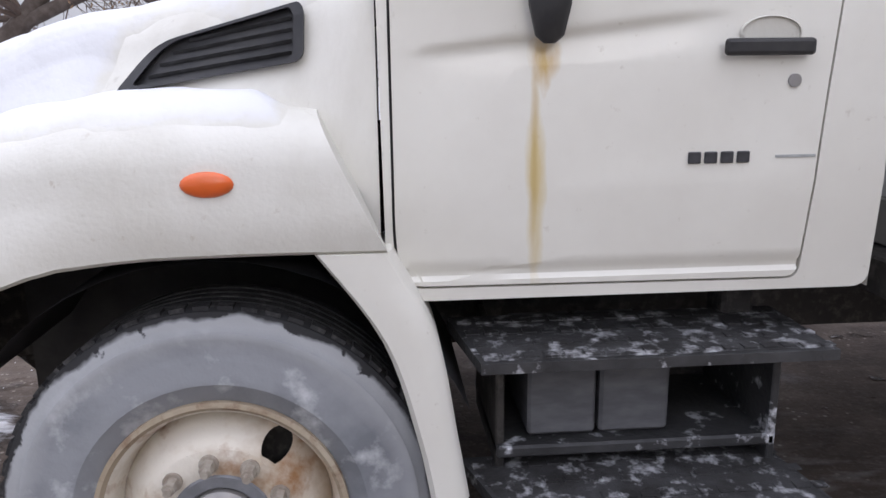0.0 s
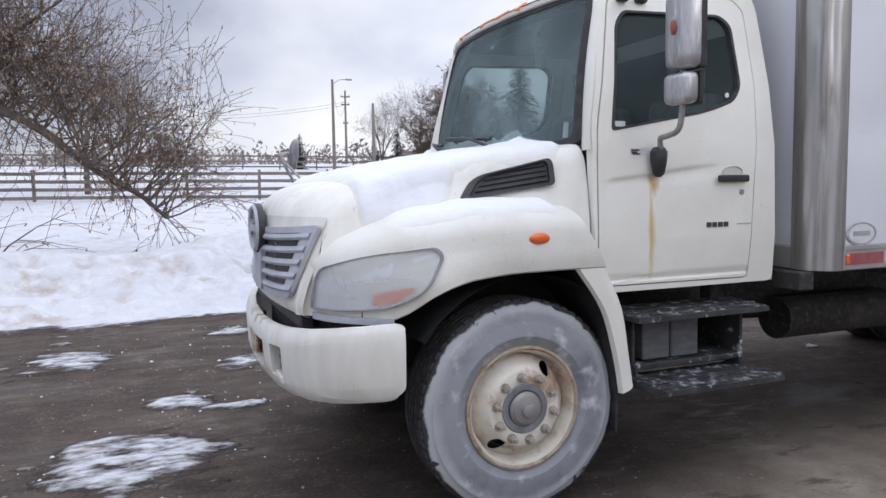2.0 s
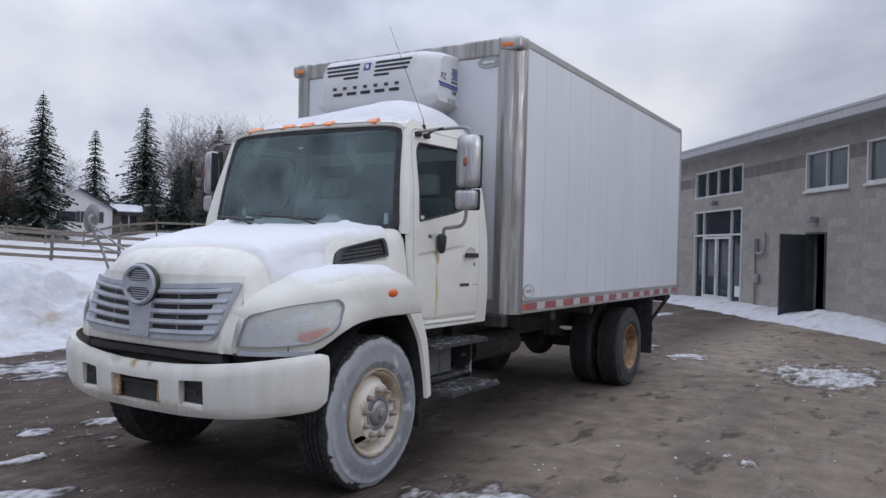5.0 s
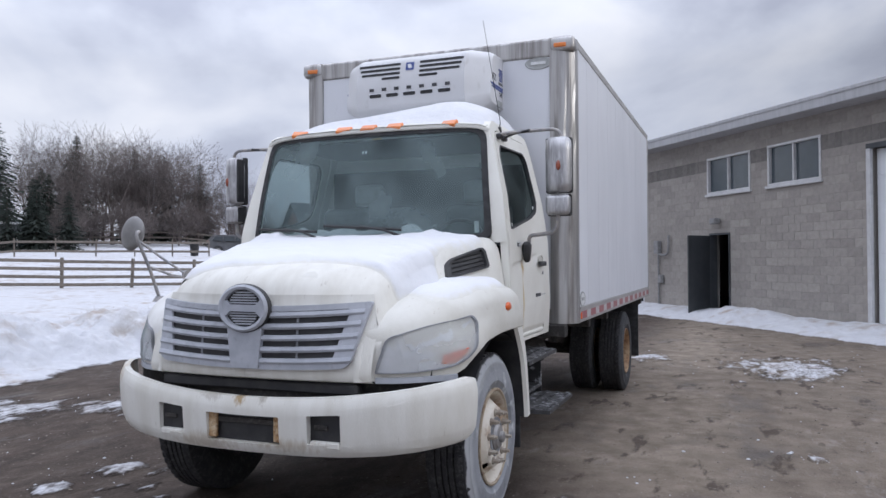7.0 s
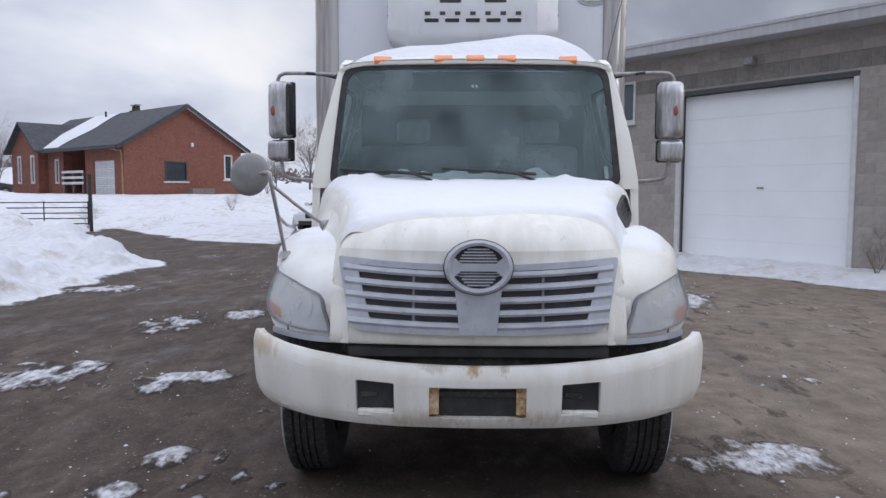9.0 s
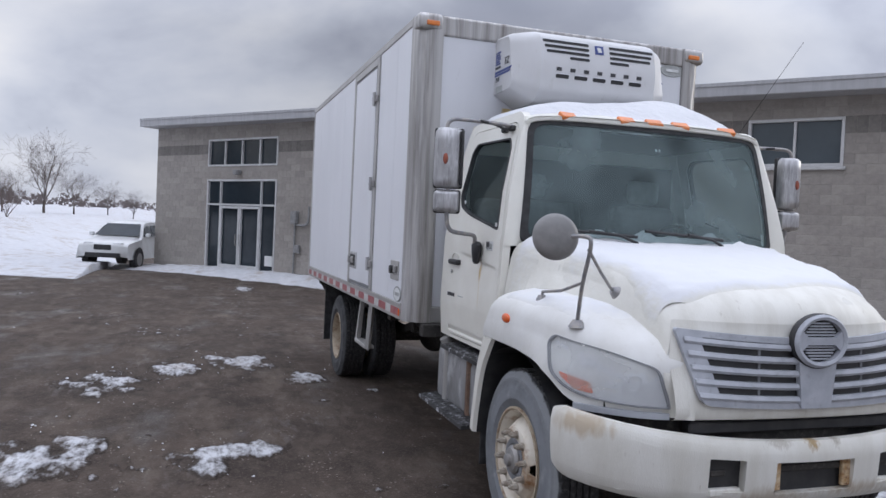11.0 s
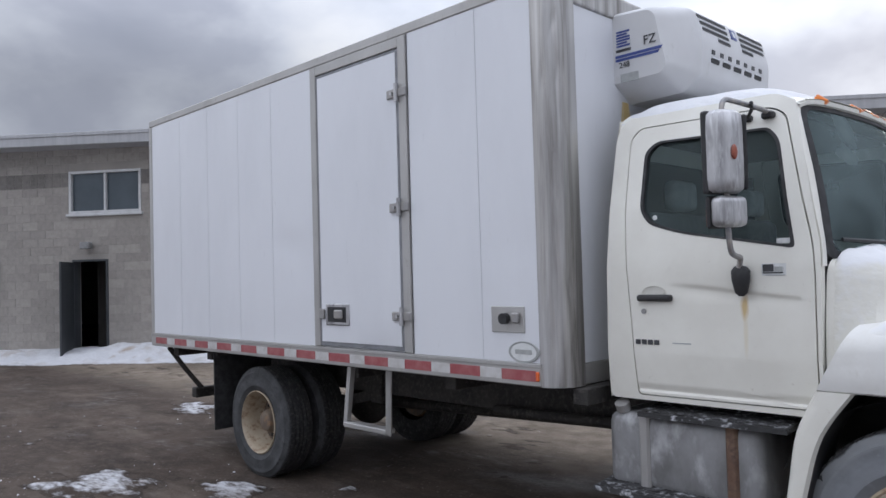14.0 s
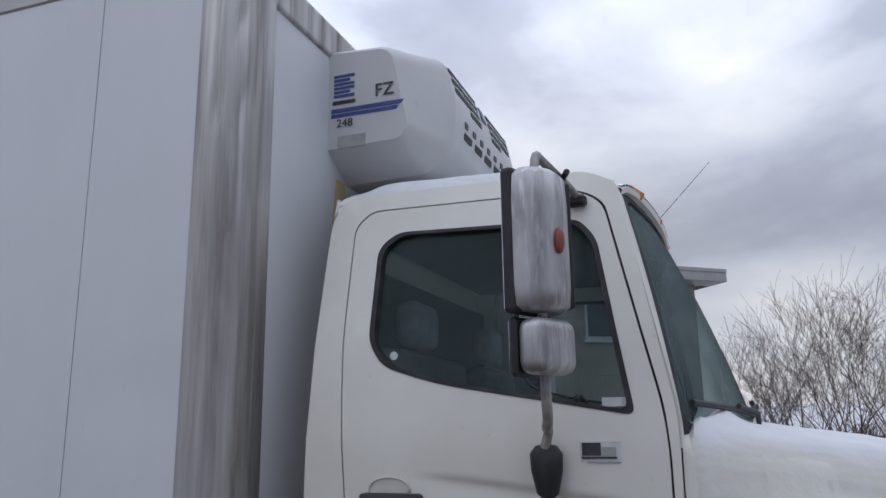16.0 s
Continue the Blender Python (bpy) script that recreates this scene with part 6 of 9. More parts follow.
part("sticker", sheet(B(), [(-0.02, 0.80), (-0.002, 0.80), (-0.002, 0.825), (-0.02, 0.825)], (), (), lambda a, b: ws_at(a, b, -0.006)), "sticker", wsg)
part("sticker", sheet(B(), [(0.008, 0.80), (0.026, 0.80), (0.026, 0.825), (0.008, 0.825)], (), (), lambda a, b: ws_at(a, b, -0.006)), "sticker", wsg)
for u0, u1, v0 in ((0.28, 0.92, 0.07), (-0.40, 0.22, 0.075)):
    pts = [ws_at(lerp(u0, u1, t), v0 + 0.045 * t, 0.02) for t in np.linspace(0, 1, 10)]
    wp = part("wiper_blade", tube(B(), pts, 0.010, 6), "black", wsg)
    part("wiper_arm", tube(B(), [ws_at(u0, 0.02, 0.02), ws_at(u0 + 0.12, 0.06, 0.045), ws_at((u0 + u1) / 2, v0 + 0.025, 0.035)], 0.009, 6), "black", wp)

# pillars between windscreen and sides, cowl
for side in (-1, 1):
    rows = []
    for v in np.linspace(-0.03, 1.02, 14):
        p = Vector(ws_at(side * 0.995, v))
        zz = p.z
        q = Vector((float(np.interp(zz, [1.70, 1.76, 2.46, 2.5], [0.36, 0.357, 0.502, 0.55])), side * cab_y(zz), zz))
        rows.append([p + Vector((0.02, -side * 0.03, 0)), p, p.lerp(q, 0.5) + Vector((-0.012, side * 0.006, 0)), q, q + Vector((0.03, -side * 0.03, 0))])
    bm = B()
    loft(bm, rows)
    part("pillar", bm, "paint", truck, smooth=True, sharp=60)
bm = B()
loft(bm, [[(ws_at(u, 0)[0] + d, ws_at(u, 0)[1] * k * 0.9, zz) for u in np.linspace(-1, 1, 21)] for d, k, zz in ((0.05, 1.0, 1.705), (0.0, 1.0, 1.695), (-0.03, 1.0, 1.68))])
part("cowl", bm, "black", truck)

# roof


def roof_at(u, v):
    """u across -1..1, v from front 0 to back 1."""
    yy = u * 0.88
    xf = 0.425 + u * u * 0.085
    x = lerp(xf - 0.025, 1.475, v)
    rise = (1 - abs(u) ** 5) ** 0.6
    lift = 0.135 * float(ss(-0.02, 0.5, v)) ** 0.7 * (1 - 0.12 * float(ss(0.8, 1.0, v))) * (1 - 0.2 * u * u)
    return (x, yy * (1 - 0.03 * (1 - rise)), 2.463 + 0.014 * float(ss(0.0, 0.3, v)) + 0.03 * rise + lift * rise)


bm = B()
loft(bm, [[roof_at(u, v) for u in np.linspace(-1, 1, 33)] for v in (0, 0.012, 0.04, 0.08, 0.12, 0.2, 0.3, 0.4, 0.5, 0.6, 0.7, 0.8, 0.9, 0.96, 1.0)])
roof = part("roof", bm, "paint", truck, smooth=True)
bm = B()
loft(bm, [[(ws_at(u, 1.0)[0] + d, ws_at(u, 1.0)[1] * 1.025, zz - 0.04 * abs(u) ** 12) for u in np.linspace(-1, 1, 25)] for d, zz in ((0.0, 2.462), (-0.022, 2.468), (-0.026, 2.487), (0.0, 2.50))])
part("visor_edge", bm, "paint", truck, smooth=True)
for y in (-0.59, -0.2, 0, 0.2, 0.59):
    u = y / 0.815
    x, yy, zz = ws_at(u, 1.0)
    rot = Matrix.Translation((x - 0.006, y, 2.490)) @ Matrix.Rotation(0.27 * u, 4, "Z") @ Matrix.Rotation(radians(-38), 4, "Y")
    bm = box(B(), (-0.02, -0.058, -0.016), (0.045, 0.058, 0.014), 0.008, 2, rot)
    part("roof_marker", bm, "amber_roof", truck, "amber roof marker lamp")
bm = B()
loft(bm, [[(1.475, lerp(-1, 1, k / 16) * cab_y(zz), zz) for k in range(17)] for zz in (1.0, 1.25, 1.7, 2.0, 2.35, 2.53)])
part("cab_back", bm, "paint", truck)
part("cab_floor", box(B(), (0.40, -1.0, 1.0), (1.47, 1.0, 1.04)), "dark_inside", truck)
# inside of the cab
bm = B()
loft(bm, [[(x, y * half, zz) for y in np.linspace(-1, 1, 9)] for x, half, zz in ((0.42, 0.93, 1.2), (0.66, 0.93, 1.25), (0.66, 0.93, 1.52), (0.58, 0.93, 1.66), (0.40, 0.86, 1.695), (0.24, 0.78, 1.675))])
part("dashboard", bm, "dark_inside", truck, "dark grey dashboard")
for y, w in ((-0.52, 0.27), (0.45, 0.42)):
    bm = B()
    box(bm, (0.85, y - w, 1.25), (1.33, y + w, 1.45), 0.05, 3)
    seat = part("cab_seat", bm, "seat", truck, "grey fabric cab seat", smooth=True)
    bm = B()
    box(bm, (1.25, y - w, 1.42), (1.40, y + w, 2.0), 0.06, 3)
    part("backrest", bm, "seat", seat, smooth=True)
    bm = B()
    box(bm, (1.28, y - 0.13, 2.02), (1.38, y + 0.13, 2.2), 0.04, 3)
    part("headrest", bm, "headrest", seat, "pale grey headrest", smooth=True)
bm = B()
ring = [Vector((0.80, -0.52, 1.68)) + 0.2 * (math.cos(t) * Vector((0, 1, 0)) + math.sin(t) * Vector((0.45, 0, 0.893))) for t in np.linspace(0, 2 * math.pi, 25)]
tube(bm, ring, 0.015, 8)
sw = part("steering_wheel", bm, "black", truck)
part("steering_column", tube(B(), [(0.80, -0.52, 1.68), (0.58, -0.52, 1.56)], 0.035), "black", sw)
for t in (0.5, 2.6, 4.7):
    part("spoke", tube(B(), [(0.80, -0.52, 1.68), tuple(Vector((0.80, -0.52, 1.68)) + 0.2 * (math.cos(t) * Vector((0, 1, 0)) + math.sin(t) * Vector((0.45, 0, 0.893))))], 0.012), "black", sw)
part("rear_lining", box(B(), (1.445, -0.86, 1.05), (1.462, 0.86, 2.32), 0.004), "dark_inside", truck)
part("headliner", box(B(), (0.56, -0.80, 2.425), (1.445, 0.80, 2.437)), "dark_inside", truck)

# ---- mirrors ----
for side in (-1, 1):
    bm = B()
    y = side * 1.305
    loft(bm, [[(0.66 + dx * sx_, y + dy * sy_, zz) for dx, dy in ((-0.055, -0.055), (-0.07, 0.0), (-0.055, 0.055), (-0.02, 0.082), (0.02, 0.09), (0.02, -0.09), (-0.02, -0.082))] for zz, sx_, sy_ in
              ((2.015, 0.6, 0.75), (2.03, 0.95, 0.95), (2.08, 1, 1), (2.30, 1, 1), (2.365, 0.95, 0.95), (2.385, 0.6, 0.75))], closed=True)
    bmesh.ops.holes_fill(bm, edges=[e for e in bm.edges if len(e.link_faces) == 1])
    mir = part("door_mirror", bm, "chrome_hazy", truck, "tall chrome-backed mirror with amber repeater", smooth=True, sharp=60)
    part("mirror_shell", box(B(), (0.678, y - 0.092, 2.012), (0.715, y + 0.092, 2.388), 0.012, 2), "black", mir)
    part("mirror_glass", box(B(), (0.716, y - 0.082, 2.025), (0.718, y + 0.082, 2.375)), "mirror", mir)
    bm = B()
    bmesh.ops.create_uvsphere(bm, u_segments=12, v_segments=8, radius=1, matrix=Matrix.Translation((0.59, y + side * 0.015, 2.19)) @ Matrix.Diagonal((0.012, 0.016, 0.034, 1)))
    part("repeater", bm, "amber_dim", mir, smooth=True)
    bm = B()
    box(bm, (0.605, y - 0.082, 1.862), (0.69, y + 0.082, 2.0), 0.03, 3)
    low = part("wide_mirror", bm, "chrome_hazy", truck, "small wide-angle mirror below", smooth=True)
    part("mirror_shell", box(B(), (0.688, y - 0.084, 1.857), (0.71, y + 0.084, 2.005), 0.01), "black", low)
    part("mirror_glass", box(B(), (0.711, y - 0.074, 1.867), (0.713, y + 0.074, 1.995)), "mirror", low)
    if side > 0:  # turned in towards the driver, with its black cheek showing
        part("mirror_cheek", box(B(), (0.612, y - 0.094, 2.03), (0.68, y - 0.074, 2.37), 0.008), "black", mir)
        part("mirror_cheek", box(B(), (0.625, y - 0.086, 1.872), (0.69, y - 0.074, 1.99), 0.005), "black", low)
        turn = Matrix.Translation((0.66, y, 0)) @ Matrix.Rotation(radians(-20), 4, "Z") @ Matrix.Translation((-0.66, -y, 0))
        for ob in (mir, low, *mir.children, *low.children):
            ob.data.transform(turn)
    top = curve_pts([(0.62, side * 0.90, 2.425), (0.63, side * 1.0, 2.435), (0.66, side * 1.23, 2.445), (0.66, side * 1.295, 2.435), (0.66, side * 1.32, 2.40), (0.66, side * 1.32, 2.34)], 5)
    arm = part("mirror_arm", tube(B(), top, 0.0125, 8), "rod", truck, "bent grey steel mirror arm", smooth=True)
    part("strut", tube(B(), [(0.72, side * 0.905, 2.415), (0.66, side * 1.0, 2.432), (0.61, side * 1.12, 2.44)], 0.009, 8), "black", arm)
    for x in (0.62, 0.73):
        part("foot", box(B(), (x - 0.03, side * 0.885, 2.395), (x + 0.03, side * 0.925, 2.43), 0.008), "black", arm)
    bot = curve_pts([(0.66, side * 1.30, 2.03), (0.66, side * 1.30, 1.84), (0.665, side * 1.27, 1.755), (0.69, side * 1.17, 1.735), (0.70, side * 1.10, 1.725), (0.715, side * 1.085, 1.68)], 5)
    part("mirror_arm", tube(B(), bot, 0.0135, 8), "rod", truck, smooth=True)

# convex mirror standing on the right fender
bm = B()
lathe(bm, [(0.0, 0.022), (0.05, 0.019), (0.09, 0.008), (0.107, -0.004), (0.112, -0.014), (0.10, -0.03), (0.06, -0.045), (0.0, -0.05)], 28)
bmesh.ops.transform(bm, matrix=Matrix.Translation((-0.60, 1.17, 1.745)) @ Matrix.Rotation(radians(78), 4, "Z") @ Matrix.Rotation(radians(8), 4, "X"), verts=bm.verts)
cm = part("fender_mirror", bm, "frosted_mirror", truck, "frosted round convex mirror on rods", smooth=True)
part("rod", tube(B(), curve_pts([(-0.60, 1.13, 1.745), (-0.66, 1.05, 1.75), (-0.69, 1.035, 1.71), (-0.60, 1.02, 1.52), (-0.531, 1.001, 1.325)], 5), 0.0105, 8), "rod", cm, smooth=True)
part("rod", tube(B(), [(-0.60, 1.02, 1.53), (-0.40, 1.025, 1.475), (-0.185, 1.026, 1.450), (-0.175, 1.024, 1.42)], 0.008, 8), "rod", cm)
part("rod", tube(B(), [(-0.67, 1.035, 1.69), (-0.60, 0.93, 1.59), (-0.535, 0.83, 1.505), (-0.525, 0.805, 1.488)], 0.008, 8), "rod", cm)
for p, q, r in (((-0.531, 1.001, 1.31), (-0.531, 1.001, 1.345), 0.045), ((-0.175, 1.024, 1.395), (-0.175, 1.024, 1.432), 0.038), ((-0.525, 0.79, 1.48), (-0.525, 0.815, 1.492), 0.035)):
    part("suction_foot", cyl(B(), p, q, r, r * 0.5, 16), "rod", cm)

# aerial
ae = part("aerial", tube(B(), [(0.745, -0.87, 2.49), (0.71, -0.885, 2.53), (0.19, -0.935, 3.08)], [0.005, 0.0025, 0.0013], 6), "black", truck, "thin black whip aerial")
part("aerial_foot", cyl(B(), (0.75, -0.865, 2.46), (0.74, -0.87, 2.50), 0.02, 0.012, 12), "black", ae)

# ---- wheels ----
TYRE_R, RIM_R = 0.492, 0.272


def tyre(parent, wall, y0=0.0, shape=1):
    """A tyre whose outer side faces -y at y0 - 0.14."""
    bm = B()
    w = 0.138
    prof = [(RIM_R - 0.005, -w + 0.035), (RIM_R + 0.018, -w + 0.012), (0.326, -w + 0.001), (0.329, -w - 0.002), (0.345, -w - 0.003), (0.348, -w - 0.002), (0.385, -w - 0.004), (0.388, -w - 0.003), (0.43, -w + 0.002), (0.433, -w + 0.001), (0.446, -w + 0.004), (0.449, -w + 0.008), (0.462, -w + 0.014), (0.487, -w + 0.026),
            (TYRE_R - 0.004, -w + 0.034), (TYRE_R, -w + 0.045)]
    mats = [0] * 15
    for g in (-0.055, -0.018, 0.018, 0.055):
        prof += [(TYRE_R + 0.001, g - 0.006), (TYRE_R - 0.013, g - 0.004), (TYRE_R - 0.013, g + 0.004), (TYRE_R + 0.001, g + 0.006)]
        mats += [1, 1, 1, 1]
    tail = [(TYRE_R, w - 0.045), (TYRE_R - 0.004, w - 0.034), (0.487, w - 0.026), (0.43, w - 0.002), (0.385, w + 0.004), (RIM_R + 0.018, w - 0.012), (RIM_R - 0.005, w - 0.035)]
    prof += tail
    mats += [1] * 7
    mats = mats[: len(prof) - 1] + [0] * (len(prof) - 1 - len(mats))
    lathe(bm, [(r, h + y0) for r, h in prof], 72, mats=mats)
    # shoulder blocks cut by radial notches
    tb = B()
    for k in range(60):
        t = 2 * math.pi * k / 60
        m = Matrix.Rotation(-t, 4, "Y") @ Matrix.Translation((TYRE_R - 0.016, y0 - w + 0.052, 0))
        bmesh.ops.create_cube(tb, size=1.0, matrix=m @ Matrix.Diagonal((0.042, 0.036, 0.034, 1)))
    ob = part("tyre", bm, [wall, "tyre_tread"], parent, smooth=True, sharp=40)
    tagged(part("tread", tb, "tyre_tread", ob), kind="stuff")
    return ob


def cone_ring(bm, r_in, r_out, y_in, y_out, holes):
    """The dished ring of a wheel disc with round hand holes cut through."""
    circle = lambda r, n, cx=0.0, cz=0.0: [(cx + r * math.cos(t), cz + r * math.sin(t)) for t in np.linspace(0, 2 * math.pi, n, endpoint=False)]
    at_y = lambda r: lerp(y_in, y_out, (r - r_in) / (r_out - r_in)) + 0.006 * math.sin(math.pi * min(1, max(0, (r - r_in) / (r_out - r_in))))
    sheet(bm, circle(r_out, 64), [circle(r_in, 48)] + [circle(0.033, 20, *h) for h in holes], (), lambda p, q: (p, at_y(math.hypot(p, q)), q), lambda p, q: (p, at_y(math.hypot(p, q)) + 0.012, q))


def front_wheel(side, wall, turn):
    root = pose(-0.012, side * 0.925, 0.508, 0, turn, 0 if side < 0 else 180)
    bm = B()
    prof = [(RIM_R + 0.012, -0.128), (RIM_R + 0.004, -0.135), (RIM_R - 0.012, -0.125), (RIM_R - 0.024, -0.085), (RIM_R - 0.032, -0.055)]
    cone_ring(bm, 0.176, RIM_R - 0.032, -0.138, -0.060, [(0.203 * math.cos(radians(38 + 180 * k)), 0.203 * math.sin(radians(38 + 180 * k))) for k in range(2)])
    lathe(bm, prof, 64)
    lathe(bm, [(0.176, -0.138), (0.165, -0.142), (0.12, -0.142), (0.10, -0.138), (0.088, -0.130), (0.0, -0.128)], 64)
    wheel = part("wheel", bm, "rim", truck, "cream steel front wheel with rust blooms", smooth=True, sharp=50)
    wheel.matrix_world = root
    lathe_bm = B()
    lathe(lathe_bm, [(RIM_R + 0.006, -0.10), (RIM_R - 0.03, -0.06), (RIM_R - 0.04, 0.0), (RIM_R - 0.03, 0.10), (RIM_R + 0.006, 0.13)], 48)
    part("rim_barrel", lathe_bm, "chassis", wheel, smooth=True)
    part("drum", lathe(B(), [(0.0, -0.01), (0.21, -0.01), (0.215, 0.1), (0.0, 0.12)], 32), "chassis", wheel)
    part("lock_ring", lathe(B(), [(RIM_R + 0.014, -0.122), (RIM_R + 0.014, -0.136), (RIM_R + 0.003, -0.139), (RIM_R - 0.006, -0.13)], 72), "rim_tan", wheel, smooth=True)
    tyre(wheel, wall)
    part("hub_ring", lathe(B(), [(0.116, -0.1415), (0.112, -0.146), (0.088, -0.1455), (0.082, -0.140)], 40), "lamp_rim", wheel, "dark greasy ring round the hub", smooth=True)
    hub = part("hub", lathe(B(), [(0.080, -0.128), (0.078, -0.15), (0.070, -0.156), (0.064, -0.166), (0.050, -0.170), (0.034, -0.171), (0.031, -0.190), (0.020, -0.194), (0.0, -0.195)], 32), "steel", wheel, "greasy steel hub cap", smooth=True)
    for k in range(10):
        t = 2 * math.pi * k / 10 + 0.2
        c = (0.146 * math.cos(t), 0, 0.146 * math.sin(t))
        bm = B()
        cyl(bm, (c[0], -0.138, c[2]), (c[0], -0.150, c[2]), 0.022, n=14)
        cyl(bm, (c[0], -0.150, c[2]), (c[0], -0.182, c[2]), 0.0165, 0.015, n=6)
        cyl(bm, (c[0], -0.182, c[2]), (c[0], -0.196, c[2]), 0.009, n=8)
        part("lug_nut", bm, "nut", wheel)
    return wheel


def rear_wheel(side, y_mid, wall, rim, outer):
    bm = B()
    prof = [(RIM_R + 0.012, -0.128), (RIM_R + 0.004, -0.135), (RIM_R - 0.01, -0.12), (RIM_R - 0.022, -0.06), (RIM_R - 0.03, 0.03), (RIM_R - 0.05, 0.06)]
    lathe(bm, prof, 48)
    wheel = part("wheel", bm, rim, truck, "deep-dish rear wheel, rusty" if rim == "rim_rust" else "deep-dish tan rear wheel", smooth=True, sharp=50)
    wheel.matrix_world = pose(4.905, y_mid, 0.475, 0, 25, 0 if side < 0 else 180) @ Matrix.Diagonal((0.945, 1, 0.945, 1))
    tyre(wheel, wall)
    disc = [(RIM_R - 0.05, 0.06), (0.22, 0.07), (0.2, 0.062), (0.18, 0.055), (0.15, 0.05), (0.10, 0.05), (0.0, 0.05)]
    part("wheel_disc", lathe(B(), disc, 48), "rim_disc", wheel, "grimy brown wheel disc deep in the rim, darkened for shade", smooth=True)
    if outer:
        part("hub", lathe(B(), [(0.105, 0.05), (0.10, -0.03), (0.085, -0.06), (0.05, -0.075), (0.0, -0.08)], 28), "rim_disc", wheel, smooth=True)
        for k in range(10):
            t = 2 * math.pi * k / 10
            bm = B()
            cyl(bm, (0.142 * math.cos(t), 0.05, 0.142 * math.sin(t)), (0.142 * math.cos(t), 0.015, 0.142 * math.sin(t)), 0.017, n=6)
            part("lug_nut", bm, "chassis", wheel)
    return wheel


front_wheel(-1, "tyre_dusted", -14)
front_wheel(1, "tyre_grey", 40)
rear_wheel(-1, -1.03, "tyre_dark", "rim_rust", True)
rear_wheel(-1, -0.69, "tyre_dark", "rim_rust", False)
rear_wheel(1, 1.05, "tyre_dark", "rim_tan", True)
rear_wheel(1, 0.71, "tyre_dark", "rim_tan", False)

# ---- chassis ----
for side in (-1, 1):
    bm = B()
    y = side * 0.43
    box(bm, (-0.85, y - 0.035, 0.70), (6.7, y + 0.035, 0.95), 0.006)
    part("frame_rail", bm, "chassis", truck)
    part("sill_beam", box(B(), (1.80, side * 0.47, 0.95), (6.75, side * 0.56, 1.05), 0.006), "chassis", truck)
    bm = B()
    loft(bm, [[(x, yy, 0.62 + 0.12 * ((x - 4.905) / 0.7) ** 2 - dz) for x in np.linspace(4.15, 5.65, 13)] for yy, dz in ((side * 0.40, 0), (side * 0.40, 0.09), (side * 0.48, 0.09), (side * 0.48, 0))], closed=False)
    part("leaf_spring", bm, "chassis", truck)
    part("hanger", box(B(), (4.08, side * 0.40, 0.62), (4.22, side * 0.50, 0.95), 0.01), "chassis", truck)
    # mud flap and rear step strut
    part("mud_flap", box(B(), (5.58, side * 0.62, 0.33), (5.592, side * 1.22, 1.05), 0.003), "rubber_seal", truck, "black rubber mud flap behind the rear wheels")
    part("flap_hanger", box(B(), (5.56, side * 0.60, 1.0), (5.60, side * 1.2, 1.05), 0.006), "chassis", truck)
    part("rear_strut", tube(B(), [(6.72, side * 1.12, 1.02), (6.62, side * 1.0, 0.80), (6.52, side * 0.86, 0.58)], 0.026, 8), "chassis", truck)
part("rear_bumper", box(B(), (6.48, -0.95, 0.50), (6.58, 0.95, 0.60), 0.01), "chassis", truck)
part("rear_axle", tube(B(), [(4.905, -0.95, 0.49), (4.905, 0.95, 0.49)], 0.075, 12), "chassis", truck)
bm = B()
bmesh.ops.create_uvsphere(bm, u_segments=20, v_segments=12, radius=1, matrix=Matrix.Translation((4.85, 0, 0.50)) @ Matrix.Diagonal((0.22, 0.19, 0.21, 1)))
part("differential", bm, "chassis", truck, smooth=True)
part("drive_shaft", tube(B(), [(4.65, 0, 0.52), (1.0, 0, 0.66)], 0.045, 12), "chassis", truck)
part("gearbox", box(B(), (0.45, -0.22, 0.58), (1.3, 0.22, 0.9), 0.05), "chassis", truck)
for x in (1.6, 2.6, 3.6, 5.8, 6.5):
    part("cross_member", box(B(), (x - 0.05, -1.15, 0.95), (x + 0.05, 1.15, 1.045), 0.006), "chassis", truck)
part("exhaust_pipe", tube(B(), curve_pts([(1.5, 0.25, 0.66), (2.0, 0.30, 0.68), (2.6, 0.32, 0.68), (3.2, 0.30, 0.70)], 4), 0.034, 12), "chassis", truck, smooth=True)
part("exhaust_pipe", tube(B(), [(1.7, 0.55, 0.74), (2.75, 0.55, 0.72)], 0.036, 14), "chassis", truck)
part("front_axle", tube(B(), [(0, -0.9, 0.48), (0, -0.5, 0.40), (0, 0.5, 0.40), (0, 0.9, 0.48)], 0.055, 10), "chassis", truck)
part("air_tank", tube(B(), [(2.0, -0.55, 0.68), (2.9, -0.55, 0.68)], 0.13, 18), "chassis", truck)
part("sub_frame", box(B(), (1.55, -0.62, 0.93), (1.9, -0.50, 1.05), 0.01), "chassis", truck)

# steps


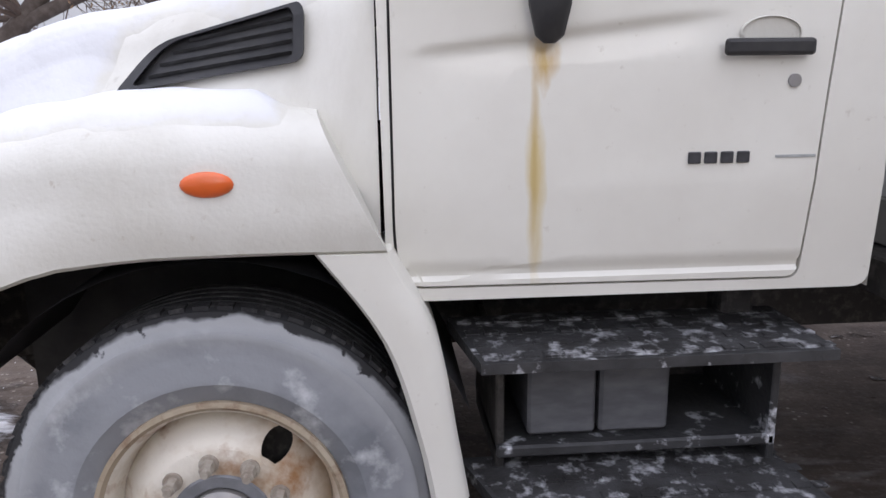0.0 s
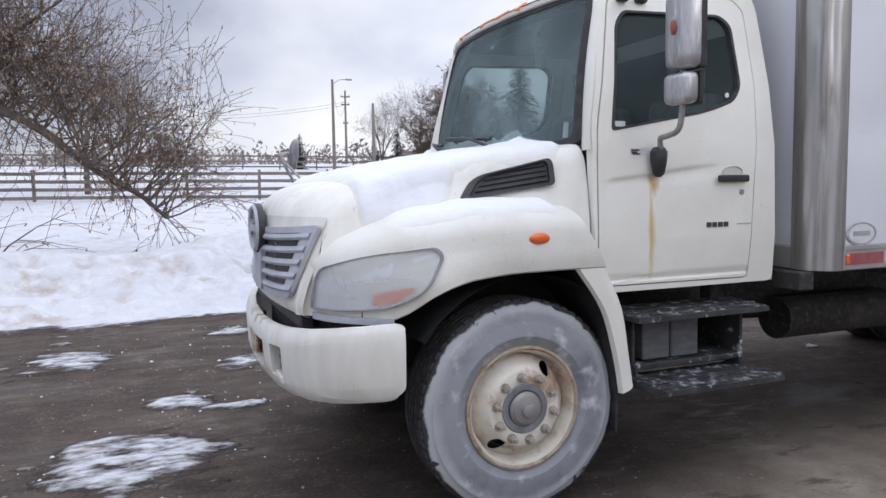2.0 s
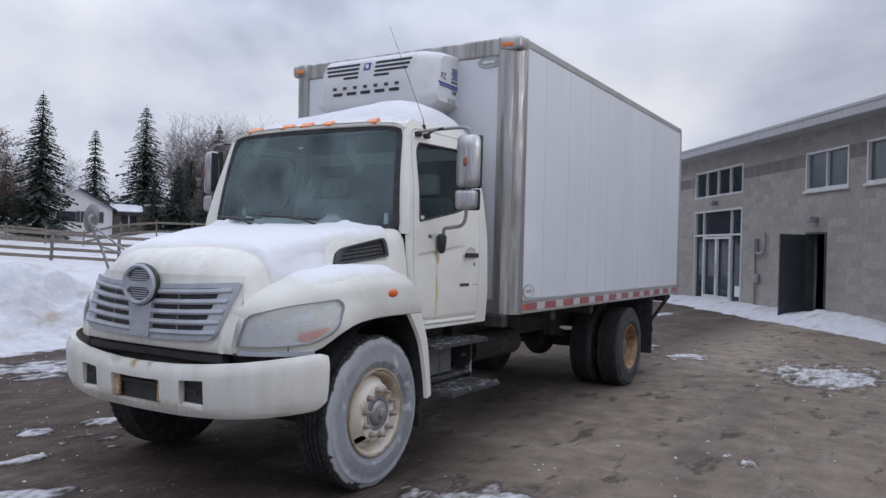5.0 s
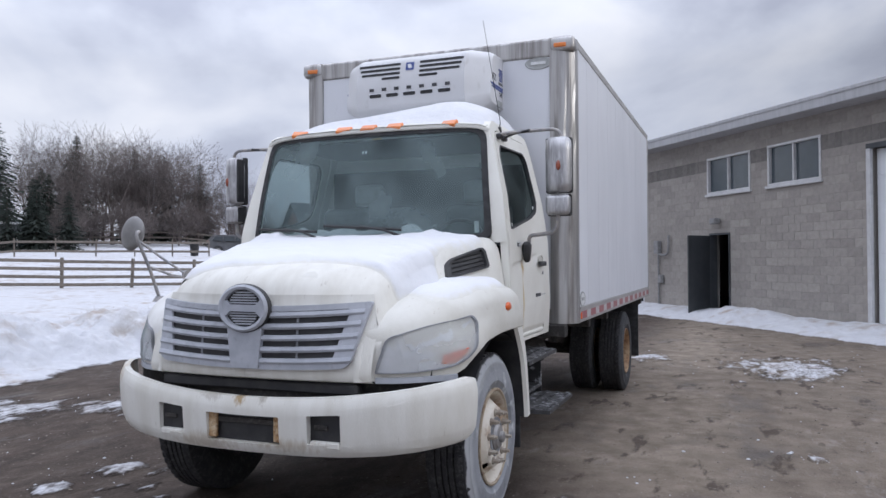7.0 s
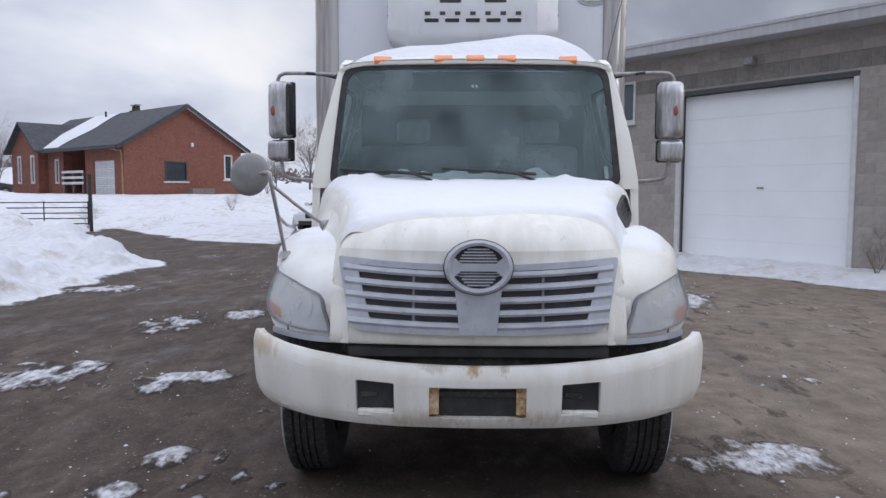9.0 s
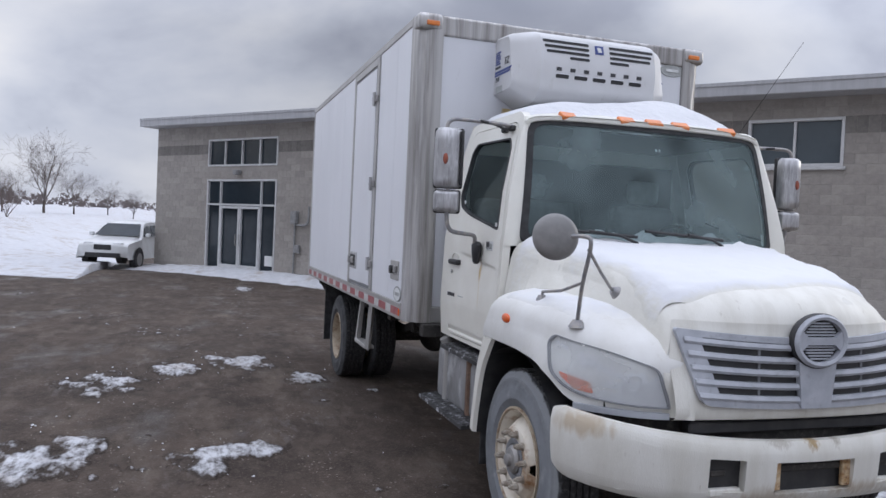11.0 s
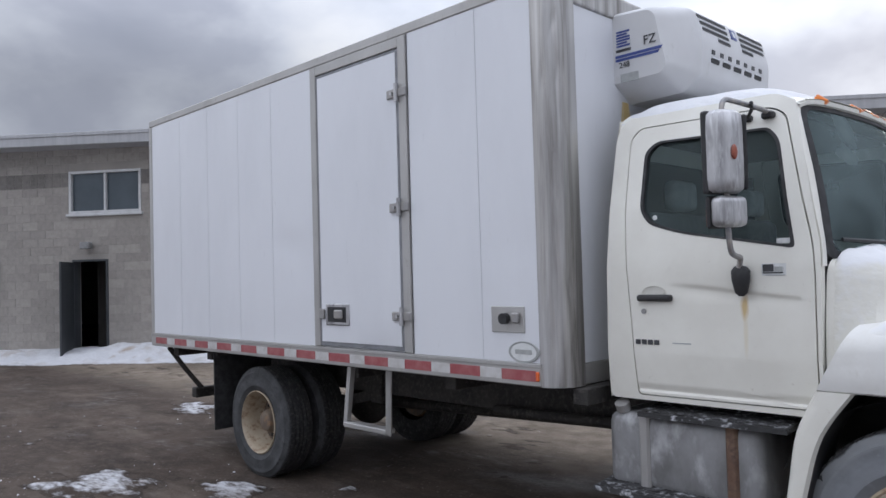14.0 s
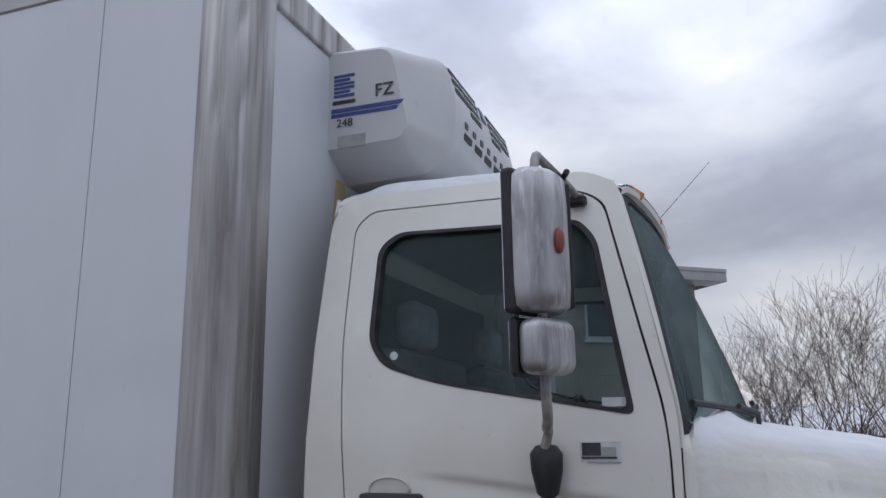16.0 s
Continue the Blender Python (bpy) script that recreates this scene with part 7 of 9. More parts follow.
def step(y_in, y_out, x0, x1, z_, slant, parent_name, label):
    bm = B()
    s = 1 if y_out > y_in else -1
    loft(bm, [[(x0, y_in, z_ + 0.02), (x0 + slant, y_out, z_), (x0 + slant, y_out, z_ - 0.024), (x0, y_in, z_ - 0.012)],
              [(x1, y_in, z_ + 0.02), (x1 + slant * 0.6, y_out, z_), (x1 + slant * 0.6, y_out, z_ - 0.024), (x1, y_in, z_ - 0.012)]], closed=True)
    bmesh.ops.holes_fill(bm, edges=[e for e in bm.edges if len(e.link_faces) == 1])
    st = part("step", bm, "step_dark", truck, label)
    # tread plate with raised nubs
    tb = B()
    for k in range(int((x1 - x0) / 0.045)):
        for j in range(4):
            xx, t = x0 + 0.03 + k * 0.045, (j + 0.5) / 4
            xx += slant * t
            yy = lerp(y_in, y_out, t)
            zz = lerp(z_ + 0.02, z_, t)
            box(tb, (xx - 0.016, yy - 0.014, zz), (xx + 0.016, yy + 0.014, zz + 0.003 + 0.003 * random.random()))
    tagged(part("tread", tb, "icy_tread", st, "icy black tread nubs"), kind="stuff")
    pl = B()
    loft(pl, [[(x0 + 0.01, y_in, z_ + 0.0225), (x0 + slant + 0.01, y_out - s * 0.01, z_ + 0.0025)], [(x1 - 0.01, y_in, z_ + 0.0225), (x1 + slant * 0.6 - 0.01, y_out - s * 0.01, z_ + 0.0025)]])
    part("tread_plate", pl, "icy_tread", st)
    return st


step(-0.86, -1.12, 0.52, 1.345, 0.880, 0.05, "step", "icy upper cab step")
step(-0.95, -1.24, 0.54, 1.305, 0.548, 0.10, "step", "icy lower cab step")
step(0.86, 1.10, 0.52, 1.28, 0.945, 0.0, "step", "icy upper cab step over the tank")
step(0.95, 1.17, 0.58, 1.52, 0.54, 0.0, "step", "icy lower cab step under the tank")
bx = part("battery_tray", box(B(), (0.62, -1.02, 0.60), (1.30, -0.60, 0.63), 0.006), "step_dark", truck, "open battery tray between the steps")
for x0, x1 in ((0.70, 0.865), (0.875, 1.045)):
    bm = box(B(), (x0, -0.98, 0.635), (x1, -0.68, 0.845), 0.008)
    bt = part("battery", bm, "battery", bx, "dull dark grey battery case")
    part("lid", box(B(), (x0 - 0.003, -0.983, 0.82), (x1 + 0.003, -0.68, 0.85), 0.006), "battery", bt)
part("tray_side", box(B(), (1.28, -1.02, 0.56), (1.30, -0.62, 0.86), 0.004), "step_dark", bx)
part("tray_side", box(B(), (0.62, -1.0, 0.56), (0.64, -0.62, 0.86), 0.004), "chassis", bx)
part("tray_back", box(B(), (0.64, -0.64, 0.6), (1.28, -0.62, 0.9)), "chassis", bx)
part("step_bracket", box(B(), (1.20, -0.9, 0.86), (1.28, -0.8, 1.0), 0.01), "chassis", truck)
bm = B()
box(bm, (0.66, 0.62, 0.52), (1.50, 1.05, 0.925), 0.06, 3)
tank = part("fuel_tank", bm, "tank_frost", truck, "dull aluminium fuel tank below the door", smooth=True)
for x in (0.80, 1.27):
    part("strap", box(B(), (x - 0.03, 0.60, 0.505), (x + 0.03, 1.065, 0.94), 0.012), "strap_rust" if x < 1 else "aluminium", tank)
part("filler_cap", cyl(B(), (1.42, 1.0, 0.93), (1.42, 1.02, 0.97), 0.04, n=18), "aluminium", tank)
# folding ladder step under the side door
bm = B()
tube(bm, [(3.60, 1.17, 1.03), (3.63, 1.20, 0.62), (3.16, 1.20, 0.61), (3.18, 1.17, 1.03)], 0.030, 4)
lad = part("side_step", bm, "aluminium", truck, "white-grey ladder step below the cargo door")
part("step_tread", box(B(), (3.16, 1.14, 0.60), (3.63, 1.23, 0.635), 0.005), "aluminium", lad)

# ---- cargo box ----
BX0, BX1, BY0, BY1, BZ0, BZ1 = 1.612, 6.78, -1.215, 1.262, 1.05, 3.35
cargo = part("cargo_box", box(B(), (BX0 + 0.16, BY0 + 0.012, BZ0 + 0.02), (BX1 - 0.01, BY1 - 0.012, BZ1 - 0.03)), "panel_white", truck, "white insulated cargo box with steel corner posts")
part("roof_panel", box(B(), (BX0 + 0.05, BY0 + 0.02, BZ1 - 0.04), (BX1 - 0.02, BY1 - 0.02, BZ1 - 0.015)), "panel_white", cargo)


def wavy_panel(x0, x1, side_y, out, z0, z1, seed):
    """A slightly dented cladding sheet."""
    bm = B()
    nx, nz = max(2, int((x1 - x0) / 0.09)), 22
    rows = []
    for i in range(nx + 1):
        x = lerp(x0, x1, i / nx)
        row_ = []
        for k in range(nz + 1):
            zz = lerp(z0, z1, k / nz)
            d = 0.0035 * (noise.noise(Vector((x * 1.3 + seed, zz * 0.9, seed))) + 0.5 * noise.noise(Vector((x * 4, zz * 3.0, seed))))
            d -= 0.045 * max(0, noise.noise(Vector((x * 1.8 + seed, zz * 6.0, 4.0))) - 0.30) * float(1 - ss(1.9, 2.5, zz))
            d *= 4 * min(i / nx, 1 - i / nx, 0.25)
            row_.append((x, side_y + out * (0.006 + d), zz))
        rows.append(row_)
    vs = loft(bm, rows)
    # turned-in edges
    loft(bm, [[(p[0], side_y - out * 0.004, p[2]) for p in rows[0]], rows[0]])
    loft(bm, [rows[-1], [(p[0], side_y - out * 0.004, p[2]) for p in rows[-1]]])
    return bm


left_x = [1.772, 2.17, 2.71, 3.26, 3.80, 4.35, 4.90, 5.45, 6.0, 6.72]
for i, (x0, x1) in enumerate(zip(left_x, left_x[1:])):
    part("panel", wavy_panel(x0 + 0.002, x1 - 0.002, BY0, -1, BZ0 + 0.13, BZ1 - 0.07, i * 3.1), "panel_white", cargo, smooth=True)
right_x = [1.772, 2.195, 2.80]
for i, (x0, x1) in enumerate(zip(right_x, right_x[1:])):
    part("panel", wavy_panel(x0 + 0.002, x1 - 0.002, BY1, 1, BZ0 + 0.13, BZ1 - 0.07, 40 + i * 3.1), "panel_white", cargo, smooth=True)
right_x = [3.90, 4.47, 5.0, 5.55, 6.1, 6.72]
for i, (x0, x1) in enumerate(zip(right_x, right_x[1:])):
    part("panel", wavy_panel(x0 + 0.002, x1 - 0.002, BY1, 1, BZ0 + 0.13, BZ1 - 0.07, 60 + i * 3.1), "panel_white", cargo, smooth=True)
part("front_panel", box(B(), (BX0 + 0.018, BY0 + 0.16, BZ0 + 0.12), (BX0 + 0.04, BY1 - 0.16, BZ1 - 0.14), 0.004), "panel_white", cargo)
part("front_sill", box(B(), (BX0 + 0.014, BY0 + 0.16, BZ0), (BX0 + 0.045, BY1 - 0.16, BZ0 + 0.118), 0.004), "aluminium", cargo)
part("front_top_trim", box(B(), (BX0 + 0.006, BY0 + 0.16, BZ1 - 0.15), (BX0 + 0.06, BY1 - 0.16, BZ1 + 0.005), 0.02, 3), "stainless", cargo)
for side, y in ((-1, BY0), (1, BY1)):
    # rounded stainless corner post with dents, and two grooves added to band its reflections
    bm = B()
    rows = []
    for k in range(46):
        zz = lerp(BZ0, BZ1, k / 45)
        prof = []
        for j in range(31):
            t = j / 30 * math.pi / 2
            d = 0.015 * noise.noise(Vector((t * 2.4 + side * 5, zz * 2.2, 3.0))) + 0.03 * max(0, noise.noise(Vector((t * 3.0, zz * 6.0, 9.0 + side))) - 0.25)
            d += (0.007 * math.exp(-((t - 0.60) / 0.07) ** 2) + 0.005 * math.exp(-((t - 1.02) / 0.09) ** 2)) * (0.7 + 0.6 * noise.noise(Vector((7.0, zz * 1.3, side))))
            r = 0.145 - d * math.sin(2 * t)
            prof.append((BX0 + 0.145 - r * math.cos(t), y - side * (0.145 - r * math.sin(t)) + side * 0.010, zz))
        prof = [(BX0 + 0.02, y - side * 0.195, zz), (BX0, y - side * 0.19, zz)] + prof + [(BX0 + 0.160, y + side * 0.010, zz), (BX0 + 0.161, y - side * 0.004, zz)]
        rows.append(prof)
    loft(bm, rows)
    part("corner_post", bm, "stainless", cargo, "dented stainless steel corner post", smooth=True, sharp=50)
    part("corner_cap", box(B(), (BX0 - 0.012, y - side * 0.19 if side > 0 else y - 0.012, BZ1 - 0.115), (BX0 + 0.16, y + 0.012 if side > 0 else y + 0.19, BZ1 + 0.012), 0.035, 3), "stainless", cargo, smooth=True)
    part("top_rail", box(B(), (BX0 + 0.155, y - 0.012, BZ1 - 0.07), (BX1, y + 0.012, BZ1), 0.008), "aluminium", cargo)
    part("bottom_rail", box(B(), (BX0 + 0.15, y - 0.014, BZ0), (BX1, y + 0.014, BZ0 + 0.128), 0.006), "aluminium", cargo)
    part("rail_lip", box(B(), (BX0 + 0.15, y + side * 0.014 - 0.004, BZ0 + 0.105), (BX1, y + side * 0.014 + 0.004, BZ0 + 0.128), 0.002), "aluminium", cargo)
    part("rear_post", box(B(), (BX1 - 0.06, y - 0.013, BZ0 + 0.13), (BX1, y + 0.013, BZ1 - 0.07), 0.006), "aluminium", cargo)
    # reflective tape
    x = 1.80
    k = 0
    while x < BX1 - 0.1:
        part("tape", box(B(), (x, y + side * 0.0145, BZ0 + 0.028), (min(x + 0.25, BX1 - 0.02), y + side * 0.0165, BZ0 + 0.088)), "red_tape", cargo)
        if x + 0.42 < BX1:
            part("tape", box(B(), (x + 0.252, y + side * 0.0145, BZ0 + 0.028), (x + 0.418, y + side * 0.0165, BZ0 + 0.088)), "white_tape", cargo)
        x += 0.42
    part("side_marker", box(B(), (1.772, y + side * 0.012, BZ0 + 0.03), (1.798, y + side * 0.026, BZ0 + 0.085), 0.008), "amber", cargo)
    bm = box(B(), (BX0 - 0.03, y - side * 0.10 - 0.05, BZ1 - 0.085), (BX0 - 0.008, y - side * 0.10 + 0.05, BZ1 - 0.05), 0.008, 2)
    part("clearance_lamp", bm, "amber_roof", cargo, "amber clearance lamp on the corner cap")
    # maker's oval plate as plain rings
    for x_, zz, flat in ((1.885, 1.238, False),):
        bm = B()
        lathe(bm, [(0.0, 0.003), (0.098, 0.003), (0.105, 0.006), (0.112, 0.003), (0.112, 0.0)], 32)
        bmesh.ops.transform(bm, matrix=Matrix.Translation((x_, y + side * 0.008, zz)) @ Matrix.Diagonal((1, side, 0.55, 1)), verts=bm.verts)
        ov = part("maker_plate", bm, "mark_grey", cargo, "small oval maker's plate")
        bm = B()
        lathe(bm, [(0.0, 0.005), (0.092, 0.005)], 32)
        bmesh.ops.transform(bm, matrix=Matrix.Translation((x_, y + side * 0.008, zz)) @ Matrix.Diagonal((1, side, 0.55, 1)), verts=bm.verts)
        part("plate_face", bm, "sticker", ov)
        part("plate_bar", box(B(), (x_ - 0.06, y + side * 0.012, zz - 0.012), (x_ + 0.06, y + side * 0.0145, zz + 0.014)), "mark_grey", ov)
bm = B()
lathe(bm, [(0.0, 0.003), (0.098, 0.003), (0.105, 0.006), (0.112, 0.003), (0.112, 0.0)], 32)
bmesh.ops.transform(bm, matrix=Matrix.Translation((BX0 + 0.017, -0.93, 3.16)) @ Matrix.Rotation(radians(90), 4, "Z") @ Matrix.Diagonal((1, 1, 0.45, 1)), verts=bm.verts)
ov = part("maker_plate", bm, "mark_grey", cargo, "small oval maker's plate")
part("plate_bar", box(B(), (BX0 + 0.008, -0.99, 3.15), (BX0 + 0.012, -0.87, 3.172)), "sticker", ov)

# side door of the box
sdoor = part("side_door", wavy_panel(2.91, 3.80, BY1 + 0.012, 1, BZ0 + 0.17, BZ1 - 0.17, 90), "panel_white", cargo, "white insulated side door with steel hinges", smooth=True)
for lo, hi in (((2.81, BZ0 + 0.13), (2.885, BZ1 - 0.075)), ((3.825, BZ0 + 0.13), (3.895, BZ1 - 0.075)), ((2.885, BZ1 - 0.145), (3.825, BZ1 - 0.075))):
    part("door_frame", box(B(), (lo[0], BY1 - 0.005, lo[1]), (hi[0], BY1 + 0.020, hi[1]), 0.005), "aluminium", cargo)
for lo, hi in (((2.888, BZ0 + 0.14), (2.908, BZ1 - 0.15)), ((3.802, BZ0 + 0.14), (3.822, BZ1 - 0.15)), ((2.908, BZ0 + 0.14), (3.802, BZ0 + 0.168)), ((2.908, BZ1 - 0.17), (3.802, BZ1 - 0.15))):
    part("door_seal", box(B(), (lo[0], BY1 - 0.005, lo[1]), (hi[0], BY1 + 0.014, hi[1])), "lamp_rim", cargo)
for zz in (1.42, 2.14, 2.90):
    bm = box(B(), (2.80, BY1 + 0.018, zz - 0.03), (2.99, BY1 + 0.034, zz + 0.03), 0.006)
    h = part("hinge", bm, "steel", cargo)
    bm = B()
    cyl(bm, (2.885, BY1 + 0.04, zz - 0.06), (2.885, BY1 + 0.04, zz + 0.06), 0.014, n=12)
    cyl(bm, (2.93, BY1 + 0.034, zz), (2.93, BY1 + 0.046, zz), 0.012, n=8)
    part("hinge_pin", bm, "chrome_hazy", h)
bm = box(B(), (3.46, BY1 + 0.012, 1.34), (3.74, BY1 + 0.03, 1.50), 0.008)
lt = part("latch", bm, "chrome_hazy", cargo, "recessed chrome paddle latch")
part("latch_cup", box(B(), (3.49, BY1 + 0.028, 1.365), (3.71, BY1 + 0.033, 1.475), 0.004), "black", lt)
part("latch_paddle", box(B(), (3.52, BY1 + 0.03, 1.39), (3.62, BY1 + 0.05, 1.455), 0.01), "steel", lt)
part("keeper", box(B(), (3.75, BY1 + 0.018, 1.385), (3.81, BY1 + 0.042, 1.46), 0.006), "steel", lt)
# plug plate
bm = box(B(), (1.87, BY1 + 0.006, 1.345), (2.12, BY1 + 0.014, 1.495), 0.004)
pp = part("plug_plate", bm, "aluminium", cargo, "steel plate with the standby power socket")
bm = B()
cyl(bm, (2.005, BY1 + 0.012, 1.425), (2.005, BY1 + 0.05, 1.425), 0.032, n=20)
part("socket", bm, "black", pp)
part("socket_cap", box(B(), (1.90, BY1 + 0.014, 1.40), (1.95, BY1 + 0.04, 1.46), 0.008), "steel", pp)

# ---- refrigeration unit ----
UC, UH = 0.008, 0.637


def unit_section(y):
    """Outline (x, z) of the unit at y from its middle; past the flat front the ends are drawn in to the sides."""
    c = min(1.0, max(0.0, (abs(y) - 0.468) / (UH - 0.468)))
    e = max(0.0, (abs(y) - 0.60) / (UH - 0.60)) ** 2
    return rounded([(BX0 + 0.03, 2.705 + 0.10 * c), (1.27 + 0.05 * c, 2.715 + 0.10 * c), (1.165 + 0.12 * c, 2.80 + 0.06 * c), (1.142 + 0.175 * c, 2.99), (1.19 + 0.16 * c, 3.185 - 0.02 * c),
                    (1.33 + 0.06 * c, 3.245 - 0.025 * c - 0.02 * e), (BX0 + 0.03, 3.262 - 0.025 * c - 0.02 * e)], [0.005, 0.03, 0.03, 0.07, 0.05, 0.05, 0.005], 4)


bm = B()
us = [0, 0.15, 0.30, 0.42, 0.455, 0.468, 0.48, 0.50, 0.55, 0.60, 0.622, 0.632, 0.637]
us = [-u for u in reversed(us[1:])] + us
vs = loft(bm, [[(p[0], UC + u, p[1]) for p in unit_section(u)] for u in us], closed=True)
for endv in (vs[0], vs[-1]):
    bm.faces.new(endv)
unit = part("refrigeration_unit", bm, "unit_white", truck, "white refrigeration unit with black louvre slots over the cab", smooth=True, sharp=24)
FRONT = sorted((p[1], p[0]) for p in unit_section(0.2)[8:26])


def unit_front(y, zz, out):
    """On the sloped front of the unit."""
    return (float(np.interp(zz, [f[0] for f in FRONT], [f[1] for f in FRONT])) - out, y, zz)


def slot(y0, y1, z0, z1, skew=0.0):
    # a dark louvre opening, almost flush, with a thin white lip above it
    out = rounded([(y0, z0), (y1, z0), (y1 + skew, z1), (y0 + skew, z1)], 0.010)
    s_ = part("louvre", sheet(B(), out, (), [(1, (z0 + z1) / 2)], lambda a, b: unit_front(a, b, 0.003), lambda a, b: unit_front(a, b, -0.02)), "black", unit)
    part("lip", sheet(B(), [(y0, z1 + 0.001), (y1, z1 + 0.001), (y1, z1 + 0.006), (y0, z1 + 0.006)], (), (), lambda a, b: unit_front(a, b, 0.008), lambda a, b: unit_front(a, b, -0.01)), "panel_white", s_)


for k in range(4):
    zz = 3.150 - 0.038 * k
    inset = (0.0, 0.0, 0.0, 0.17)[k]
    slot(UC + 0.085, UC + 0.455 - inset - 0.014 * k, zz - 0.011, zz + 0.009)
    slot(UC - 0.455 + inset + 0.014 * k, UC - 0.085, zz - 0.011, zz + 0.009)
for k in range(5):
    y = UC - 0.30 + 0.15 * k
    slot(y - 0.052, y + 0.052, 2.885, 2.912)
# lettering of the maker is drawn as bars
for k in range(7):
    y = UC + 0.33 - 0.11 * k
    part("name_bar", sheet(B(), [(y - 0.020, 2.935), (y + 0.020, 2.935), (y + 0.020, 2.960), (y - 0.020, 2.960)], (), (), lambda a, b: unit_front(a, b, 0.004), lambda a, b: unit_front(a, b, -0.01)), "mark_dark", unit)
part("logo_plate", sheet(B(), [(UC - 0.035, 3.09), (UC + 0.035, 3.09), (UC + 0.035, 3.155), (UC - 0.035, 3.155)], (), (), lambda a, b: unit_front(a, b, 0.005), lambda a, b: unit_front(a, b, -0.01)), "mark_blue", unit)
part("logo_plate", sheet(B(), [(UC - 0.02, 3.105), (UC + 0.01, 3.105), (UC + 0.02, 3.14), (UC - 0.01, 3.14)], (), (), lambda a, b: unit_front(a, b, 0.008), lambda a, b: unit_front(a, b, -0.01)), "sticker", unit)
for side in (-1, 1):
    y = UC + side * UH

    def on_side(a, b, o=0.003):
        return (a, y + side * o, b)

    def decal(name, x0, x1, z0, z1, mat, label="", slant=0.0):
        return part(name, sheet(B(), [(x0 + slant, z0), (x1, z0), (x1, z1), (x0, z1)], (), (), lambda a, b: on_side(a, b), lambda a, b: on_side(a, b, -0.01)), mat, unit, label)

    decal("decal_stripe", 1.305, 1.615, 2.955, 2.972, "mark_blue", "dark blue decal stripe", 0.01)
    decal("decal_stripe", 1.325, 1.615, 2.935, 2.950, "mark_blue", "", 0.01)
    for k in range(6):
        decal("logo_bar", 1.515 + (0.02 if k in (1, 4) else 0.0), 1.605, 3.02 + 0.017 * k, 3.031 + 0.017 * k, "mark_blue")
    decal("maker_bar", 1.51, 1.61, 2.990, 3.006, "mark_dark")
    decal("data_plate", 1.465, 1.585, 2.805, 2.855, "mark_grey")
    for text, x, zz, size in (("FZ", 1.385, 3.000, 0.075), ("248", 1.555, 2.893, 0.048)):
        cu = bpy.data.curves.new("text", "FONT")
        cu.body, cu.size, cu.extrude, cu.align_x = text, size, 0.001, "CENTER"
        tmp = new("text_tmp", cu)
        me = bpy.data.meshes.new_from_object(tmp.evaluated_get(bpy.context.evaluated_depsgraph_get()))
        bpy.data.objects.remove(tmp)
        me.materials.append(M["mark_dark"])
        ob = new("model_letters" if text == "FZ" else "model_number", me)
        ob.parent = unit
        ob.matrix_world = Matrix.Translation((x, y + side * 0.004, zz)) @ Matrix.Rotation(radians(0 if side < 0 else 180), 4, "Z") @ Matrix.Rotation(radians(90), 4, "X")
part("drain_stain", sheet(B(), [(0.46, 2.50), (0.60, 2.50), (0.57, 2.71), (0.50, 2.71)], (), (), lambda a, b: (BX0 + 0.0155, a, b)), "rust_stain", cargo, "brown drip stain under the refrigeration unit")

# ---- snow lying on the truck ----


def lump(x, y, f, seed):
    return noise.noise(Vector((x * f + seed, y * f, seed * 0.7)))


def hood_snow_depth(x, y, zrel, k):
    """Depth over the hood; k counts the section's points out from the middle."""
    sh = hood_half(x) + 0.045
    n = 0.6 * lump(x, y, 5.0, 3.0) + 0.4 * lump(x, y, 13.0, 7.0)
    front = float(np.interp(y, [-0.75, -0.15, 0.0, 0.12, 0.7], [-0.63, -0.76, -0.81, -0.82, -0.79])) + 0.035 * n
    d = sh - abs(y) + 0.05 * n
    t = 0.034 * float(ss(-0.02, 0.16, d)) * float(ss(front - 0.02, front + 0.10, x)) - 0.008
    t += 0.042 * float(ss(0.12, 0.30, x)) * (0.35 + 1.6 * max(0, lump(x, y, 9.0, 11.0))) * float(ss(0, 0.2, d)) * float(1 - ss(0.55, 0.80, -y))
    t += 0.012 * n * float(ss(0, 0.1, d))
    if y > 0:  # a thin crust clings to the right flank
        t = max(t, 0.001 + 0.006 * n - 0.022 * float(1 - ss(-0.86, -0.50, x)))
    if y < 0:  # it hangs down the left flank before the vent
        t = max(t, 0.030 * float(ss(-0.68, -0.62, x)) * float(1 - ss(-0.36, -0.25, x + 0.5 * (1.45 - zrel))) * float(ss(1.30, 1.40, zrel)) + 0.016 * n - 0.005)
    return t


def with_depth(ob, depths):
    """Keeps the snow's depth with each vertex of its mesh."""
    ob.data.attributes.new("depth", "FLOAT", "POINT").data.foreach_set("value", np.array(depths, float))
    return ob


